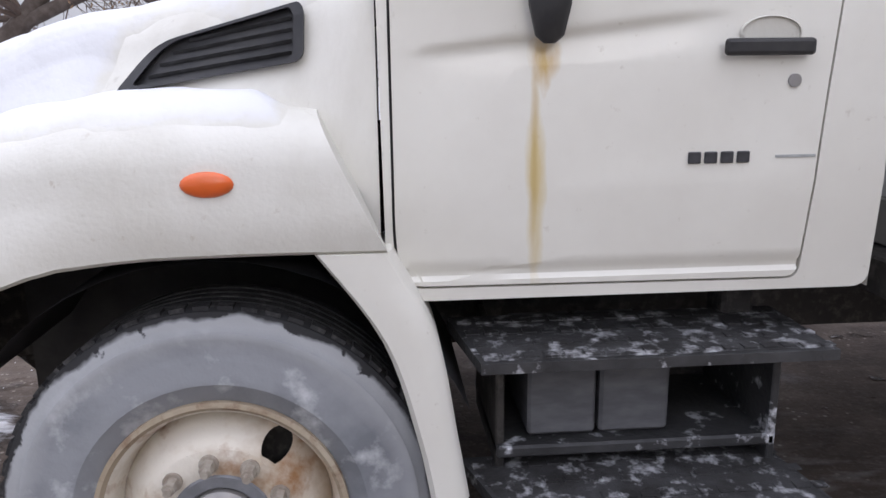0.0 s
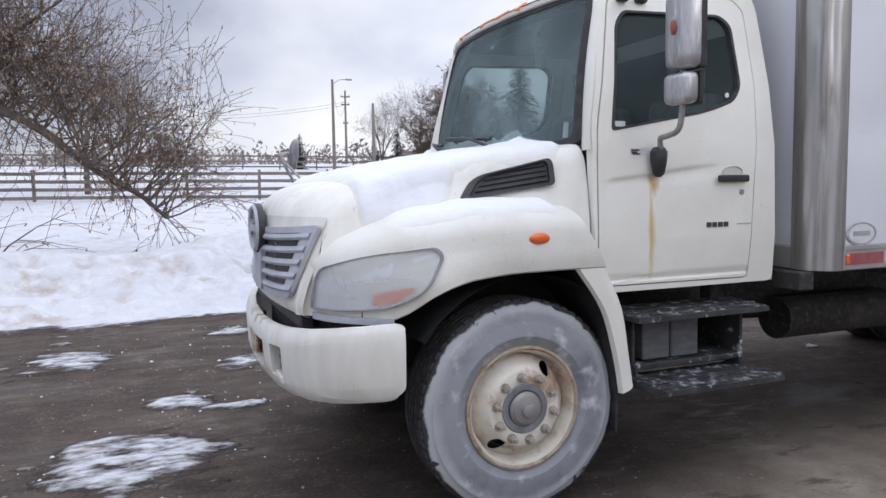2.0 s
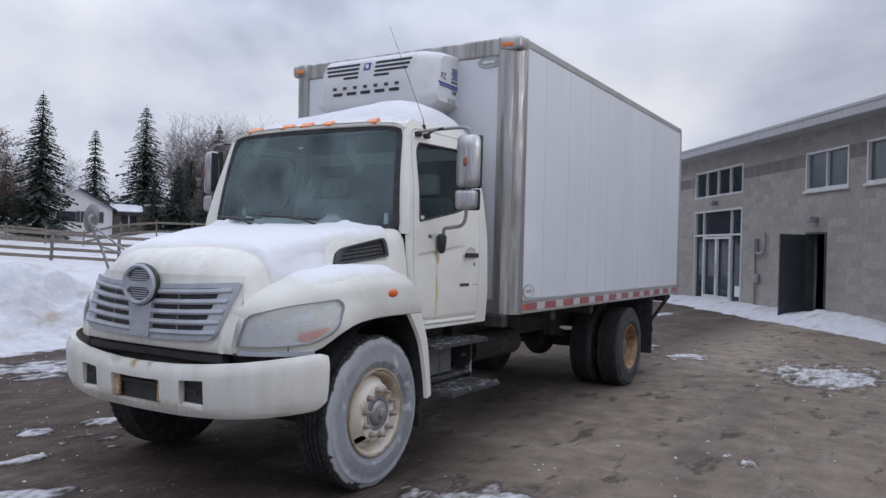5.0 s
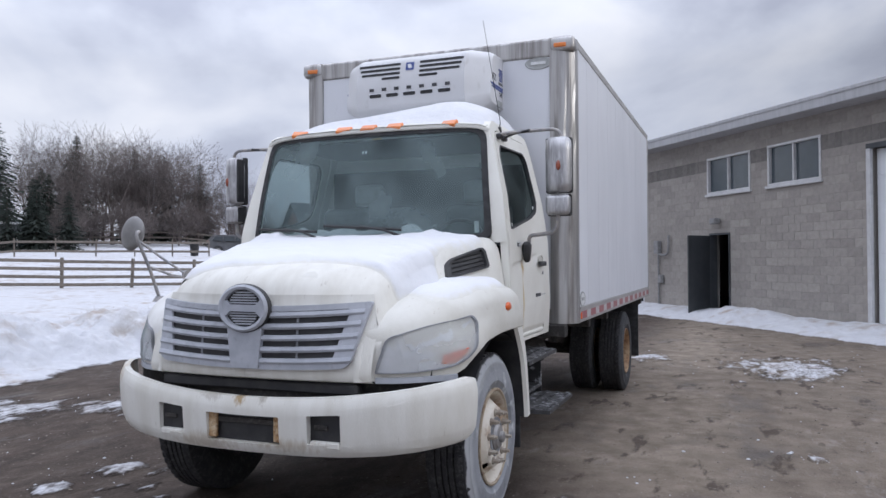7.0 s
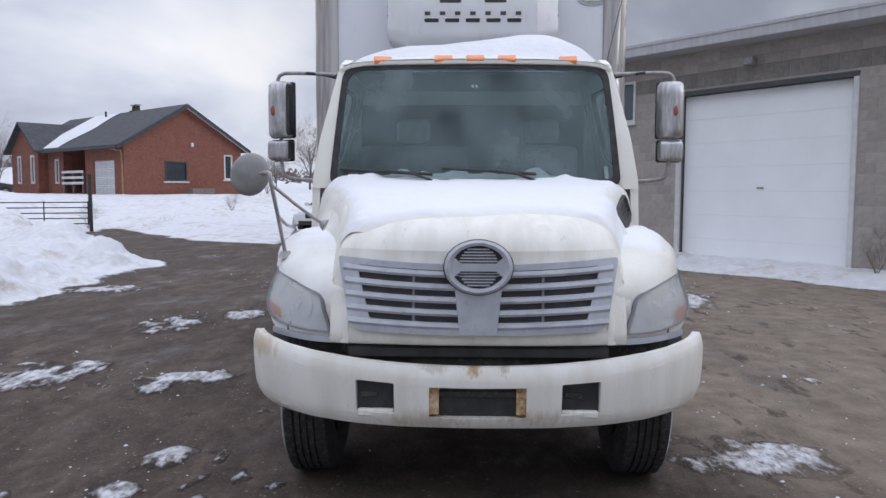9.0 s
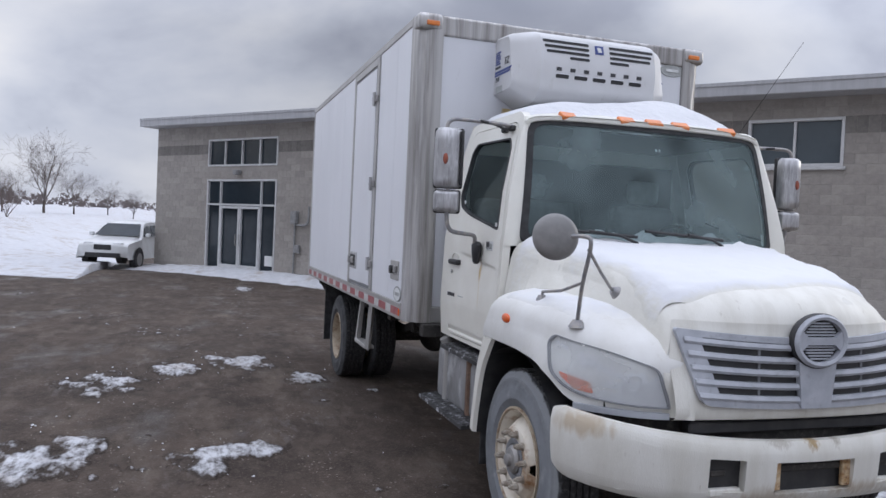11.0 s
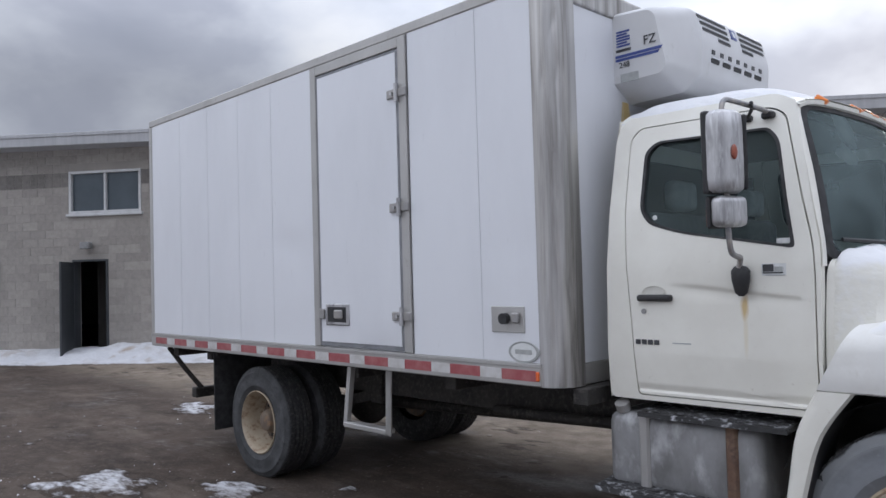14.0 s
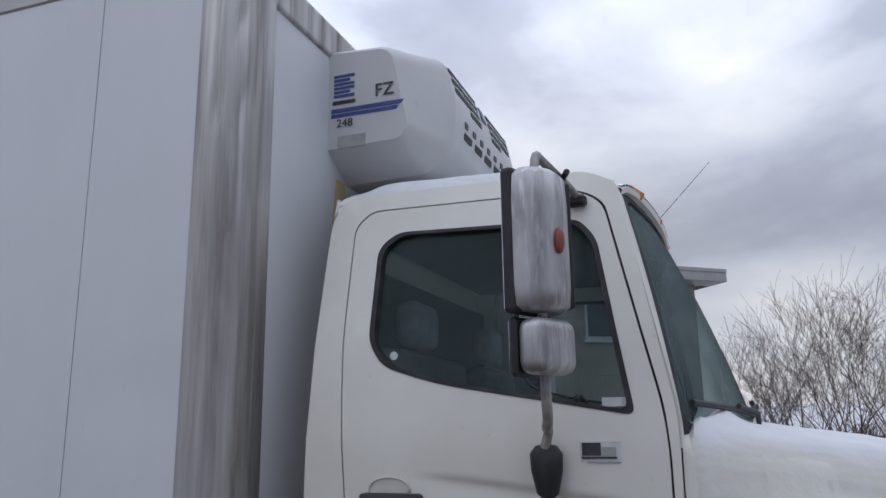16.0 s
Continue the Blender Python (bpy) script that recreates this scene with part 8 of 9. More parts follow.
bm = B()
rows, deep = [], []
for i in range(74):
    x = lerp(-0.93, 0.350, i / 73)
    h = hood_section(x)[:20]
    row_ = []
    dense = []
    for a, b in zip(h, h[1:]):
        dense += [tuple(lerp(p, q, t / 4) for p, q in zip(a, b)) for t in range(4)]
    for sgn in (-1, 1):
        for k, p in (reversed(list(enumerate(dense))) if sgn < 0 else list(enumerate(dense))[1:]):
            t = hood_snow_depth(p[0], sgn * p[1], p[2], k)
            t -= 0.05 * float(ss(0.24, 0.35, x)) * float(ss(10, 26, k)) * float(sgn < 0)
            t = lerp(t, -0.006, float(ss(0.325, 0.35, x)))
            tilt = min(1.0, k / 60)
            deep.append(t)
            row_.append((p[0] - 0.25 * max(t, 0) * (x < -0.6), sgn * (p[1] + max(t, -0.01) * tilt * 0.6), p[2] + t))
    rows.append(row_)
loft(bm, rows)
hs = with_depth(part("hood_snow", bm, "snow_on_paint", None, smooth=True), deep)
tagged(hs, "lumpy white snow lying on the truck's hood", "snow")

for side in (-1, 1):
    bm = B()
    rows, deep = [], []
    for i in range(50):
        x = lerp(-0.66, 0.20, i / 49)
        sec = fender_section(x)[:8]
        row_ = []
        for a, b in zip(sec, sec[1:]):
            for q in range(4):
                p = tuple(lerp(u, v, q / 4) for u, v in zip(a, b))
                n = lump(p[0], p[1], 8.0, 2.0 + side)
                out = (p[1] - sec[0][1]) / max(0.05, sec[-1][1] - sec[0][1])
                t = (0.030 if side < 0 else 0.014) * float(1 - ss(0.55, 1.0, out * (1.0 if side < 0 else 0.85))) * float(ss(-0.62, -0.45, x)) * float(1 - ss(0.10, 0.19, x)) + 0.012 * n - 0.005
                t = lerp(t, -0.010, float(ss(0.80, 0.97, out)))
                deep.append(t)
                row_.append((p[0], side * p[1], p[2] + t))
        rows.append(row_)
    loft(bm, rows)
    fs = with_depth(part("fender_snow", bm, "snow_on_paint" if side < 0 else "snow_on_crust", None, smooth=True), deep)
    tagged(fs, "thin drifted snow on top of the truck's fender", "snow")

bm = B()
rows = []
for i in range(44):
    v = lerp(0.02, 1.0, i / 43)
    row_ = []
    for k in range(60):
        u = lerp(-0.97, 0.97, k / 59)
        x, y, zz = roof_at(u, v)
        n = 0.6 * lump(x, y, 4.0, 5.0) + 0.4 * lump(x, y, 10.0, 9.0)
        edge = min(1 - abs(u), 1.0)
        t = 0.125 * math.exp(-((y + 0.47) / 0.40) ** 2 - ((x - 1.15) / 0.42) ** 2) + 0.022 * math.exp(-((y - 0.15) / 0.5) ** 2 - ((x - 1.0) / 0.45) ** 2)
        t = (t + 0.02) * float(ss(0.0, 0.16, edge)) * float(ss(0.02, 0.25, v)) * float(1 - 0.3 * ss(0.9, 1.0, v)) * float(1 - 0.6 * ss(0.25, 0.72, y)) + 0.012 * n - 0.005 + 0.012 * float(ss(0.0, 0.14, edge)) * float(ss(0.10, 0.30, v)) * float(1 - ss(0.86, 0.94, v)) * float(ss(0.2, 0.6, y))
        row_.append((x, y, zz + t))
    rows.append(row_)
loft(bm, rows)
rs = part("roof_snow", bm, "snow", None, smooth=True)
tagged(rs, "rounded pillow of snow on the cab roof", "snow")

# ---- fences ----


def at_ground(x, y):
    return float(ground_z(x, y)) + max(0.0, float(snow_depth(np.array([[x]]), np.array([[y]]))[0, 0])) * 0.6


def rail_fence(points, rails, height, label, spacing=2.5, post=0.055):
    root = thing("rail_fence", label, "fence")
    pm = B()
    box(pm, (-post, -post, -0.3), (post, post, height + 0.08), 0.012)
    me = bpy.data.meshes.new("post")
    pm.to_mesh(me)
    pm.free()
    me.materials.append(M["wood_fence"])
    posts = []
    for (xa, ya), (xb, yb) in zip(points, points[1:]):
        n = max(1, round(math.hypot(xb - xa, yb - ya) / spacing))
        posts += [(lerp(xa, xb, k / n), lerp(ya, yb, k / n)) for k in range(n)]
    posts.append(points[-1])
    for x, y in posts:
        o = new("post", me)
        o.parent = root
        o.matrix_world = pose(x, y, at_ground(x, y), random.uniform(-2, 2), random.uniform(-2, 2), math.degrees(math.atan2(points[-1][1] - points[0][1], points[-1][0] - points[0][0])))
    for (xa, ya), (xb, yb) in zip(posts, posts[1:]):
        for k in range(rails):
            zz = height * (k + 0.75) / rails
            a, b = Vector((xa, ya, at_ground(xa, ya) + zz + random.uniform(-0.02, 0.02))), Vector((xb, yb, at_ground(xb, yb) + zz + random.uniform(-0.02, 0.02)))
            d = b - a
            m = Matrix.Translation((a + b) / 2) @ d.to_track_quat("X", "Z").to_matrix().to_4x4()
            part("rail", box(B(), (-d.length / 2 - 0.05, -0.09, -0.065), (d.length / 2 + 0.05, -0.05, 0.065), 0.008, 1, m), "wood_fence", root)
    return root


rail_fence([(-26, 31.5), (-8, 29.5), (6, 27.5), (16, 24.4), (18.3, 22.9), (25.6, 19.1)], 4, 1.25, "weathered four-rail wooden paddock fence in the snow", 2.9)
rail_fence([(18.5, 42.0), (26.3, 35.4), (33.0, 27.4)], 2, 1.05, "thin two-rail fence across the rising paddock", 2.1, 0.04)
rail_fence([(-30, 70), (4, 62), (24, 54), (40, 44), (50, 36)], 3, 1.3, "grey wooden fence at the far side of the paddock", 3.2)


def post_gate(x, y, yaw):
    root = thing("pipe_gate", "dark metal pipe gate beside a leaning post", "gate", at=pose(x, y, at_ground(x, y), 0, 0, yaw))
    part("gate_post", tube(B(), [(0, 0, -0.3), (0.02, 0, 2.15)], 0.07, 10), "chassis", root)
    for k in range(5):
        part("bar", tube(B(), [(0.1, 0, 0.3 + 0.2 * k), (3.2, 0, 0.28 + 0.2 * k)], 0.022, 6), "chassis", root)
    for xx in (0.1, 1.65, 3.2):
        part("upright", tube(B(), [(xx, 0, 0.26), (xx, 0, 1.14)], 0.024, 6), "chassis", root)


post_gate(23.5, 14.0, 100)

# ---- poles and wires ----


def utility_pole(x, y, h, lamp, label, arms=((0.7, 0.5), (1.5, 0.45), (3.4, 0.3))):
    z0 = at_ground(x, y)
    root = thing("utility_pole", label, "utility pole", "poles beyond the paddock", at=pose(x, y, z0))
    part("pole", tube(B(), [(0, 0, -0.5), (0, 0, h)], [0.15, 0.09], 10), "wood_pole", root)
    if lamp:
        part("lamp_arm", tube(B(), curve_pts([(0, 0, h - 0.4), (0.5, -0.1, h - 0.05), (1.1, -0.2, h)]), 0.03, 6), "conduit", root)
        part("lamp_head", box(B(), (1.0, -0.3, h - 0.06), (1.5, -0.1, h + 0.05), 0.03), "conduit", root)
    else:
        for zz, half in arms:
            part("cross_arm", box(B(), (-half, -0.06, h - zz), (half, 0.06, h - zz + 0.12), 0.01), "wood_pole", root)
            for xx in (-half + 0.1, 0, half - 0.1):
                part("insulator", cyl(B(), (xx, 0, h - zz + 0.12), (xx, 0, h - zz + 0.28), 0.04, n=8), "conduit", root)


utility_pole(12.9, 53.8, 7.2, True, "tall wooden pole with a street lamp arm")
utility_pole(19.0, 72.9, 7.6, False, "distant wooden utility pole with a cross arm")
utility_pole(14.4, 48.2, 5.2, False, "plain wooden pole at the paddock", ())
utility_pole(-14.0, 80.0, 8.0, False, "distant wooden utility pole with a cross arm")
wires = thing("power_lines", "thin dark power lines hung between distant poles", "cable")
for k, (a, b) in enumerate((((19.0, 72.9, 10.2), (-14.0, 80.0, 10.5)), ((19.0, 72.9, 9.9), (-14.0, 80.0, 10.2)), ((12.9, 53.8, 8.9), (19.0, 72.9, 10.2)))):
    pts = [Vector(a).lerp(Vector(b), t) - Vector((0, 0, 1.6 * 4 * t * (1 - t))) for t in np.linspace(0, 1, 14)]
    part("wire", tube(B(), pts, 0.014, 3), "black", wires)


# ---- trees ----


class Limbs:
    """Collects tapered branches as plain arrays."""

    def __init__(self, seed, thin=0.004):
        self.thin = thin
        self.v, self.f, self.rng, self.tips = [], [], random.Random(seed), []

    def branch(self, pts, radii, n):
        base = None
        up = None
        for i, p in enumerate(pts):
            d = (pts[min(i + 1, len(pts) - 1)] - pts[max(i - 1, 0)]).normalized()
            up = d.orthogonal().normalized() if up is None else (up - d * up.dot(d)).normalized()
            side = d.cross(up)
            k0 = len(self.v)
            for k in range(n):
                a = 2 * math.pi * k / n
                self.v.append(tuple(p + float(radii[i]) * (math.cos(a) * up + math.sin(a) * side)))
            if base is not None:
                for k in range(n):
                    self.f.append((base + k, base + (k + 1) % n, k0 + (k + 1) % n, k0 + k))
            base = k0

    def grow(self, start, way, length, radius, depth, spread, droop, kids):
        r = self.rng
        steps = 5 if depth > 1 else 3
        pts, radii, d = [start], [radius], way.normalized()
        for i in range(steps):
            d = (d + Vector((r.uniform(-1, 1), r.uniform(-1, 1), r.uniform(-1, 1))) * 0.16 + Vector((0, 0, -droop * (0.4 + 0.6 * i / steps)))).normalized()
            pts.append(pts[-1] + d * (length / steps))
            radii.append(max(radius * (1 - 0.75 * (i + 1) / steps), self.thin))
        self.branch(pts, radii, 7 if radius > 0.08 else (4 if radius > 0.02 else 3))
        if depth == 0:
            self.tips += pts[1:]
            return
        for k in range(kids[-depth] if depth <= len(kids) else kids[0]):
            t = r.uniform(0.25, 1.0)
            i = min(int(t * steps), steps - 1)
            p = pts[i].lerp(pts[i + 1], t * steps - i)
            a = r.uniform(0, 2 * math.pi)
            dd = (pts[i + 1] - pts[i]).normalized()
            o = dd.orthogonal().normalized()
            s = dd.cross(o)
            w = dd * (1 - spread * r.uniform(0.55, 1.0)) + (math.cos(a) * o + math.sin(a) * s) * spread
            self.grow(p, w + Vector((0, 0, 0.12)), length * r.uniform(0.45, 0.7), max(radii[i] * 0.6, self.thin), depth - 1, spread, droop, kids)


def bare_tree(name, seed, height, label, spread=0.62, droop=0.0, kids=(7, 7, 6, 5), trunk=0.18, mat_twig="twig", forks=3, at=None, group="bare trees", low=0.22, thin=0.004, reach=0.66):
    root = thing(name, label, "tree", group)
    a = Limbs(seed)
    h0 = height * low
    tp = [Vector((0, 0, -0.3)), Vector((0.04, 0.02, h0 * 0.5)), Vector((0.02, -0.05, h0))]
    a.branch(tp, [trunk * 1.2, trunk, trunk * 0.85], 9)
    b = Limbs(seed + 7, thin)
    for k in range(forks):
        ang = 2 * math.pi * k / forks + a.rng.uniform(-0.5, 0.5)
        b.grow(tp[-1], Vector((math.cos(ang) * 0.42, math.sin(ang) * 0.42, 1)), height * reach, trunk * 0.62, 3, spread, droop, kids)
    b.grow(tp[-1], Vector((0.05, 0, 1)), height * 0.75, trunk * 0.7, 3, spread, droop, kids)
    for nm, lim, mt in (("trunk", a, "bark"), ("crown", b, mat_twig)):
        o = new(nm, mesh_from_arrays(nm, lim.v, lim.f, mt))
        o.parent = root
    return root, b


def place(ob, x, y, scale, yaw, sink=0.0):
    m = pose(x, y, at_ground(x, y) - sink, 0, 0, yaw)
    c = copy_thing(ob, m)
    c.scale = (scale, scale, scale)
    return c


def conifer(name, seed, height, width, label):
    root = thing(name, label, "tree", "conifers")
    rng = random.Random(seed)
    a = Limbs(seed)
    a.branch([Vector((0, 0, -0.3)), Vector((0, 0, height * 0.5)), Vector((0, 0, height))], [height * 0.018, height * 0.011, 0.01], 7)
    v, f = [], []
    whorls = int(height * 6.2)
    for w in range(whorls):
        t = (w + rng.random() * 0.6) / whorls
        zz = height * (0.06 + 0.92 * t)
        reach = width * (1 - t) ** 0.72 * rng.uniform(0.6, 1.15) + 0.12
        for b_ in range(17):
            if rng.random() < 0.12:
                continue
            ang = 2 * math.pi * (b_ + rng.random()) / 17
            ln = reach * rng.uniform(0.6, 1.1)
            d = Vector((math.cos(ang), math.sin(ang), 0))
            s = Vector((-d.y, d.x, 0))
            n = 6
            for q in range(n):
                r0, r1 = ln * q / n, ln * (q + 1.25) / n
                sag0, sag1 = -0.22 * r0 - 0.1 * r0 * r0 / max(ln, 0.1) + 0.0, -0.22 * r1 - 0.10 * r1 * r1 / max(ln, 0.1)
                wd = ln * 0.13 * (1 - 0.5 * q / n)
                for sg in (-1, 1):
                    k = len(v)
                    j = rng.uniform(-0.06, 0.06)
                    v += [tuple(d * r0 + Vector((0, 0, zz + sag0))), tuple(d * r1 + Vector((0, 0, zz + sag1 + j))), tuple(d * (r0 + r1) * 0.55 + s * wd * sg * rng.uniform(0.7, 1.5) + Vector((0, 0, zz + sag0 - 0.10 * rng.random() * ln)))]
                    f.append((k, k + 1, k + 2))
    for nm, vv, ff, mt in (("trunk", a.v, a.f, "bark"), ("crown", v, f, "needles")):
        o = new(nm, mesh_from_arrays(nm, vv, ff, mt))
        o.parent = root
    return root


# models grow far behind the scene's back and are copied to their places
T1, _ = bare_tree("bare_tree", 11, 9.0, "bare grey-brown deciduous tree without leaves", 0.62, 0.0, (7, 7, 6, 5), thin=0.0085, forks=4, reach=0.60)
T1.location = (60, 58, at_ground(60, 58))
T2, _ = bare_tree("bare_tree", 23, 8.5, "bare grey-brown deciduous tree without leaves", 0.56, 0.0, (7, 7, 6, 5), thin=0.0085)
T2.location = (66, 60, at_ground(66, 60))
T3, T3L = bare_tree("bare_tree", 37, 8.5, "bare tree with dense reddish-brown twigs", 0.62, -0.02, (8, 8, 7, 6), 0.2, "twig_red", 4, low=0.12, thin=0.013)
T3.location = (22.4, 50.2, at_ground(22.4, 50.2))
lv, lf = [], []
T3.scale = (0.72, 0.72, 0.70)
for p in T3L.tips * 3:
    p = p + Vector((T3L.rng.gauss(0, 0.13), T3L.rng.gauss(0, 0.13), T3L.rng.gauss(0, 0.13)))
    i = len(lv)
    d = Vector((T3L.rng.uniform(-1, 1), T3L.rng.uniform(-1, 1), T3L.rng.uniform(-1, 0.3))).normalized()
    s = d.orthogonal().normalized() * T3L.rng.uniform(0.05, 0.09)
    lv += [tuple(p), tuple(p + d * 0.12 + s), tuple(p + d * 0.24), tuple(p + d * 0.12 - s)]
    lf.append((i, i + 1, i + 2, i + 3))
oak_leaves = new("leaves", mesh_from_arrays("leaves", lv, lf, "oak_leaf", smooth=False))
oak_leaves.parent = T3
tagged(oak_leaves, kind="stuff")
T4, _ = bare_tree("bush", 41, 3.4, "bare many-stemmed brown shrub", 0.42, -0.03, (5, 5, 4, 3), 0.040, "twig_pale", 8, low=0.03, thin=0.0034, reach=0.72)
T4.location = (70, 50, at_ground(70, 50))
T5, _ = bare_tree("bush", 53, 3.2, "dense dark brown thicket shrub", 0.6, 0.0, (7, 7, 6, 5), 0.05, "twig_red", 8, low=0.03, thin=0.013)
T5.location = (21.0, 47.8, at_ground(21.0, 47.8))
T6, _ = bare_tree("bush", 59, 3.0, "dense grey-brown thicket at the edge of the woods", 0.6, 0.0, (7, 7, 6, 4), 0.05, "twig", 8, low=0.03, thin=0.010)
T6.location = (39.0, 43.5, at_ground(39.0, 43.5))
C1 = conifer("spruce_tree", 5, 9.2, 2.25, "dark green spruce tree")
C1.location = (23.8, 43.7, at_ground(23.8, 43.7))
C1.scale = (1.0, 1.0, 1.03)
C2 = conifer("spruce_tree", 9, 7.0, 1.75, "dark green spruce tree")
C2.location = (29.2, 46.2, at_ground(29.2, 46.2))
C2.scale = (0.85, 0.85, 1.12)
for ob, x, y, sc, yaw in (
        (C1, 34, 47, 1.12, 70), (C2, 26, 52, 0.80, 20), (C2, 34.4, 43.5, 0.66, 130), (C2, 36.4, 44.5, 0.80, 10), (C2, 38.5, 47.5, 0.85, 200), (C2, 11.5, 60, 0.45, 10), (C2, 17.8, 53, 0.50, 80), (C2, 16.2, 54, 0.42, 180),
        (T1, 20, 54, 0.60, 40), (T2, 17.5, 56, 0.55, 90), (T1, 25.5, 51, 0.50, 150), (T2, 37.8, 45, 0.62, 300), (T1, 30.5, 52, 0.50, 10), (C2, 30.3, 41.0, 0.62, 40), (C2, 31.8, 40.2, 0.70, 100), (C2, 33.2, 38.9, 0.60, 220), (C2, 32.6, 41.5, 0.72, 300),
        (T1, 40, 47, 0.73, 75), (T2, 43, 45, 0.84, 160), (T1, 45.5, 46.5, 0.82, 250), (C1, 47.5, 47, 0.93, 33), (T2, 48.5, 43.5, 0.82, 12), (T1, 51, 43, 0.76, 190),
        (C1, 44, 50, 1.03, 140), (T2, 53, 41, 0.68, 70), (T1, 55.5, 40, 0.56, 110), (T2, 58, 39, 0.48, 30), (C2, 40.5, 50, 0.91, 260), (C1, 52.5, 44, 0.85, 300),
        (T1, 41.5, 52, 0.80, 200), (T2, 43, 53, 0.84, 240), (C2, 41.5, 48, 1.08, 310), (C1, 50, 46, 0.89, 80), (T1, 47, 51, 0.86, 5), (T2, 46, 44, 0.78, 85), (T1, 49.5, 48, 0.84, 165),
        (T1, 44.5, 47.5, 0.76, 50), (T2, 48, 45.5, 0.78, 150),
        (T1, -12, 24, 0.75, 20), (T2, -7, 27, 0.70, 130), (T1, -3.5, 33, 0.70, 200), (T2, -15, 30, 0.90, 250), (T1, -9, 36, 0.85, 300), (T2, -18, 22, 0.80, 10), (T2, -2, 40, 0.60, 60),
        (T5, 18.9, 48.9, 0.7, 40), (T5, 23.4, 48.4, 0.8, 100), (T5, 25.2, 47.6, 0.8, 160), (T5, 20.2, 50.6, 0.9, 10), (T5, 22.2, 51.4, 1.0, 200), (T5, 26.8, 49.5, 0.9, 250),
        (T6, 36, 42.5, 0.9, 20), (T6, 40.5, 40.6, 1.10, 120), (T6, 44.8, 39.8, 1.10, 260), (T6, 49, 41.2, 1.15, 0), 
        (T1, 84, 18, 0.72, 10), (T2, 86.5, 15.5, 0.48, 120), (T1, 80, 21, 0.40, 200), (T2, 90, 12.5, 0.35, 250), (T1, 93, 10, 0.30, 20),
        (T4, -1.5, -16, 0.95, 0), (T4, -2.6, -16.6, 1.06, 70), (T4, -3.7, -15.8, 1.0, 150), (T4, -0.6, -17.2, 0.80, 220), (T4, -4.6, -16.8, 0.85, 300), (T4, -6.2, -16, 0.85, 20),
        (T5, -1.6, -16.8, 0.34, 0), (T5, -2.9, -17.0, 0.38, 80), (T5, -4.3, -16.6, 0.36, 150), (T5, -5.7, -17.0, 0.38, 220), (T5, -7.2, -16.8, 0.36, 300), (T4, 49, 14, 0.60, 40), (T4, 31, 11, 0.22, 90), (T4, 24.2, 14.5, 0.25, 30), (T4, 9.3, -7.4, 0.20, 60)):
    place(ob, x, y, sc, yaw)

for k in range(18):
    x = 24.0 + 2.0 * k
    if x > 37:
        place(T2 if k % 3 else T1, x, 53.5 - 0.42 * (x - 24.0) + (k * 7 % 5) * 0.8, 0.40 + 0.06 * (k * 5 % 4), k * 67)

# far tree line along the horizon: one mesh of many thin crowns
fv, ff = [], []
rng = random.Random(77)
for k in range(760):
    az = radians(rng.uniform(-8, 200))
    rr = rng.uniform(150, 210)
    x, y = rr * math.cos(az), rr * math.sin(az)
    z0 = float(ground_z(x, y)) - 1.0
    h = rng.uniform(4.5, 8.5) * (0.5 if az < 0.6 else 1.0)
    e = Vector((-math.sin(az), math.cos(az), 0))
    wide = rng.uniform(1.0, 2.6)
    for q in range(60):
        ang, rad = rng.uniform(0, 6.28), math.sqrt(rng.random())
        c = Vector((x, y, z0 + h * 0.46)) + e * (wide * rad * math.cos(ang)) + Vector((0, 0, h * 0.42 * rad * math.sin(ang)))
        i = len(fv)
        fv += [tuple(c + e * rng.uniform(-0.55, 0.55) + Vector((0, 0, rng.uniform(-0.6, 0.6)))) for k3 in range(3)]
        ff.append((i, i + 1, i + 2))
    i = len(fv)
    fv += [tuple(Vector((x, y, z0)) - e * 0.12), tuple(Vector((x, y, z0)) + e * 0.12), (x, y, z0 + h * 0.8)]
    ff.append((i, i + 1, i + 2))
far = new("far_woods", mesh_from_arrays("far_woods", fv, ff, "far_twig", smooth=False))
tagged(far, "grey-brown woods along the horizon", "woods", kind="stuff")

# the old willow by the yard
wl_root = thing("willow_tree", "old leaning willow with an arching limb and dry brown leaves", "tree", at=pose(-5.0, 10.0, at_ground(-5.0, 10.0)))
a, b = Limbs(3), Limbs(4)
tp = [Vector(p) for p in ((-1.4, 0, -0.4), (-1.2, 0, 0.8), (-0.75, 0.1, 1.6), (-0.1, 0.15, 2.2), (0.7, 0.3, 3.4), (1.5, 0.5, 4.8))]
a.branch(curve_pts(tp, 4), list(np.linspace(0.24, 0.10, 21)), 10)
limb = curve_pts([(-0.2, 0.12, 2.1), (0.38, 0.1, 2.35), (0.85, 0.1, 2.55), (1.35, 0.05, 2.68), (1.9, 0.0, 2.45), (2.5, 0.0, 1.95), (3.0, 0.05, 1.55), (3.5, 0.05, 1.25), (3.9, 0.1, 0.85)], 4)
a.branch(limb, list(np.linspace(0.12, 0.03, len(limb))), 8)
for p in limb[6::1]:
    for q in range(3):
        b.grow(p, Vector((b.rng.uniform(-0.3, 0.8), b.rng.uniform(-0.6, 0.6), b.rng.uniform(0.1, 1.1))), b.rng.uniform(0.9, 2.1), 0.022, 2, 0.6, 0.02, (5, 5))
    b.grow(p, Vector((b.rng.uniform(-0.2, 0.7), b.rng.uniform(-0.6, 0.6), -0.4)), b.rng.uniform(0.5, 1.1), 0.014, 1, 0.5, 0.22, (5, 5))
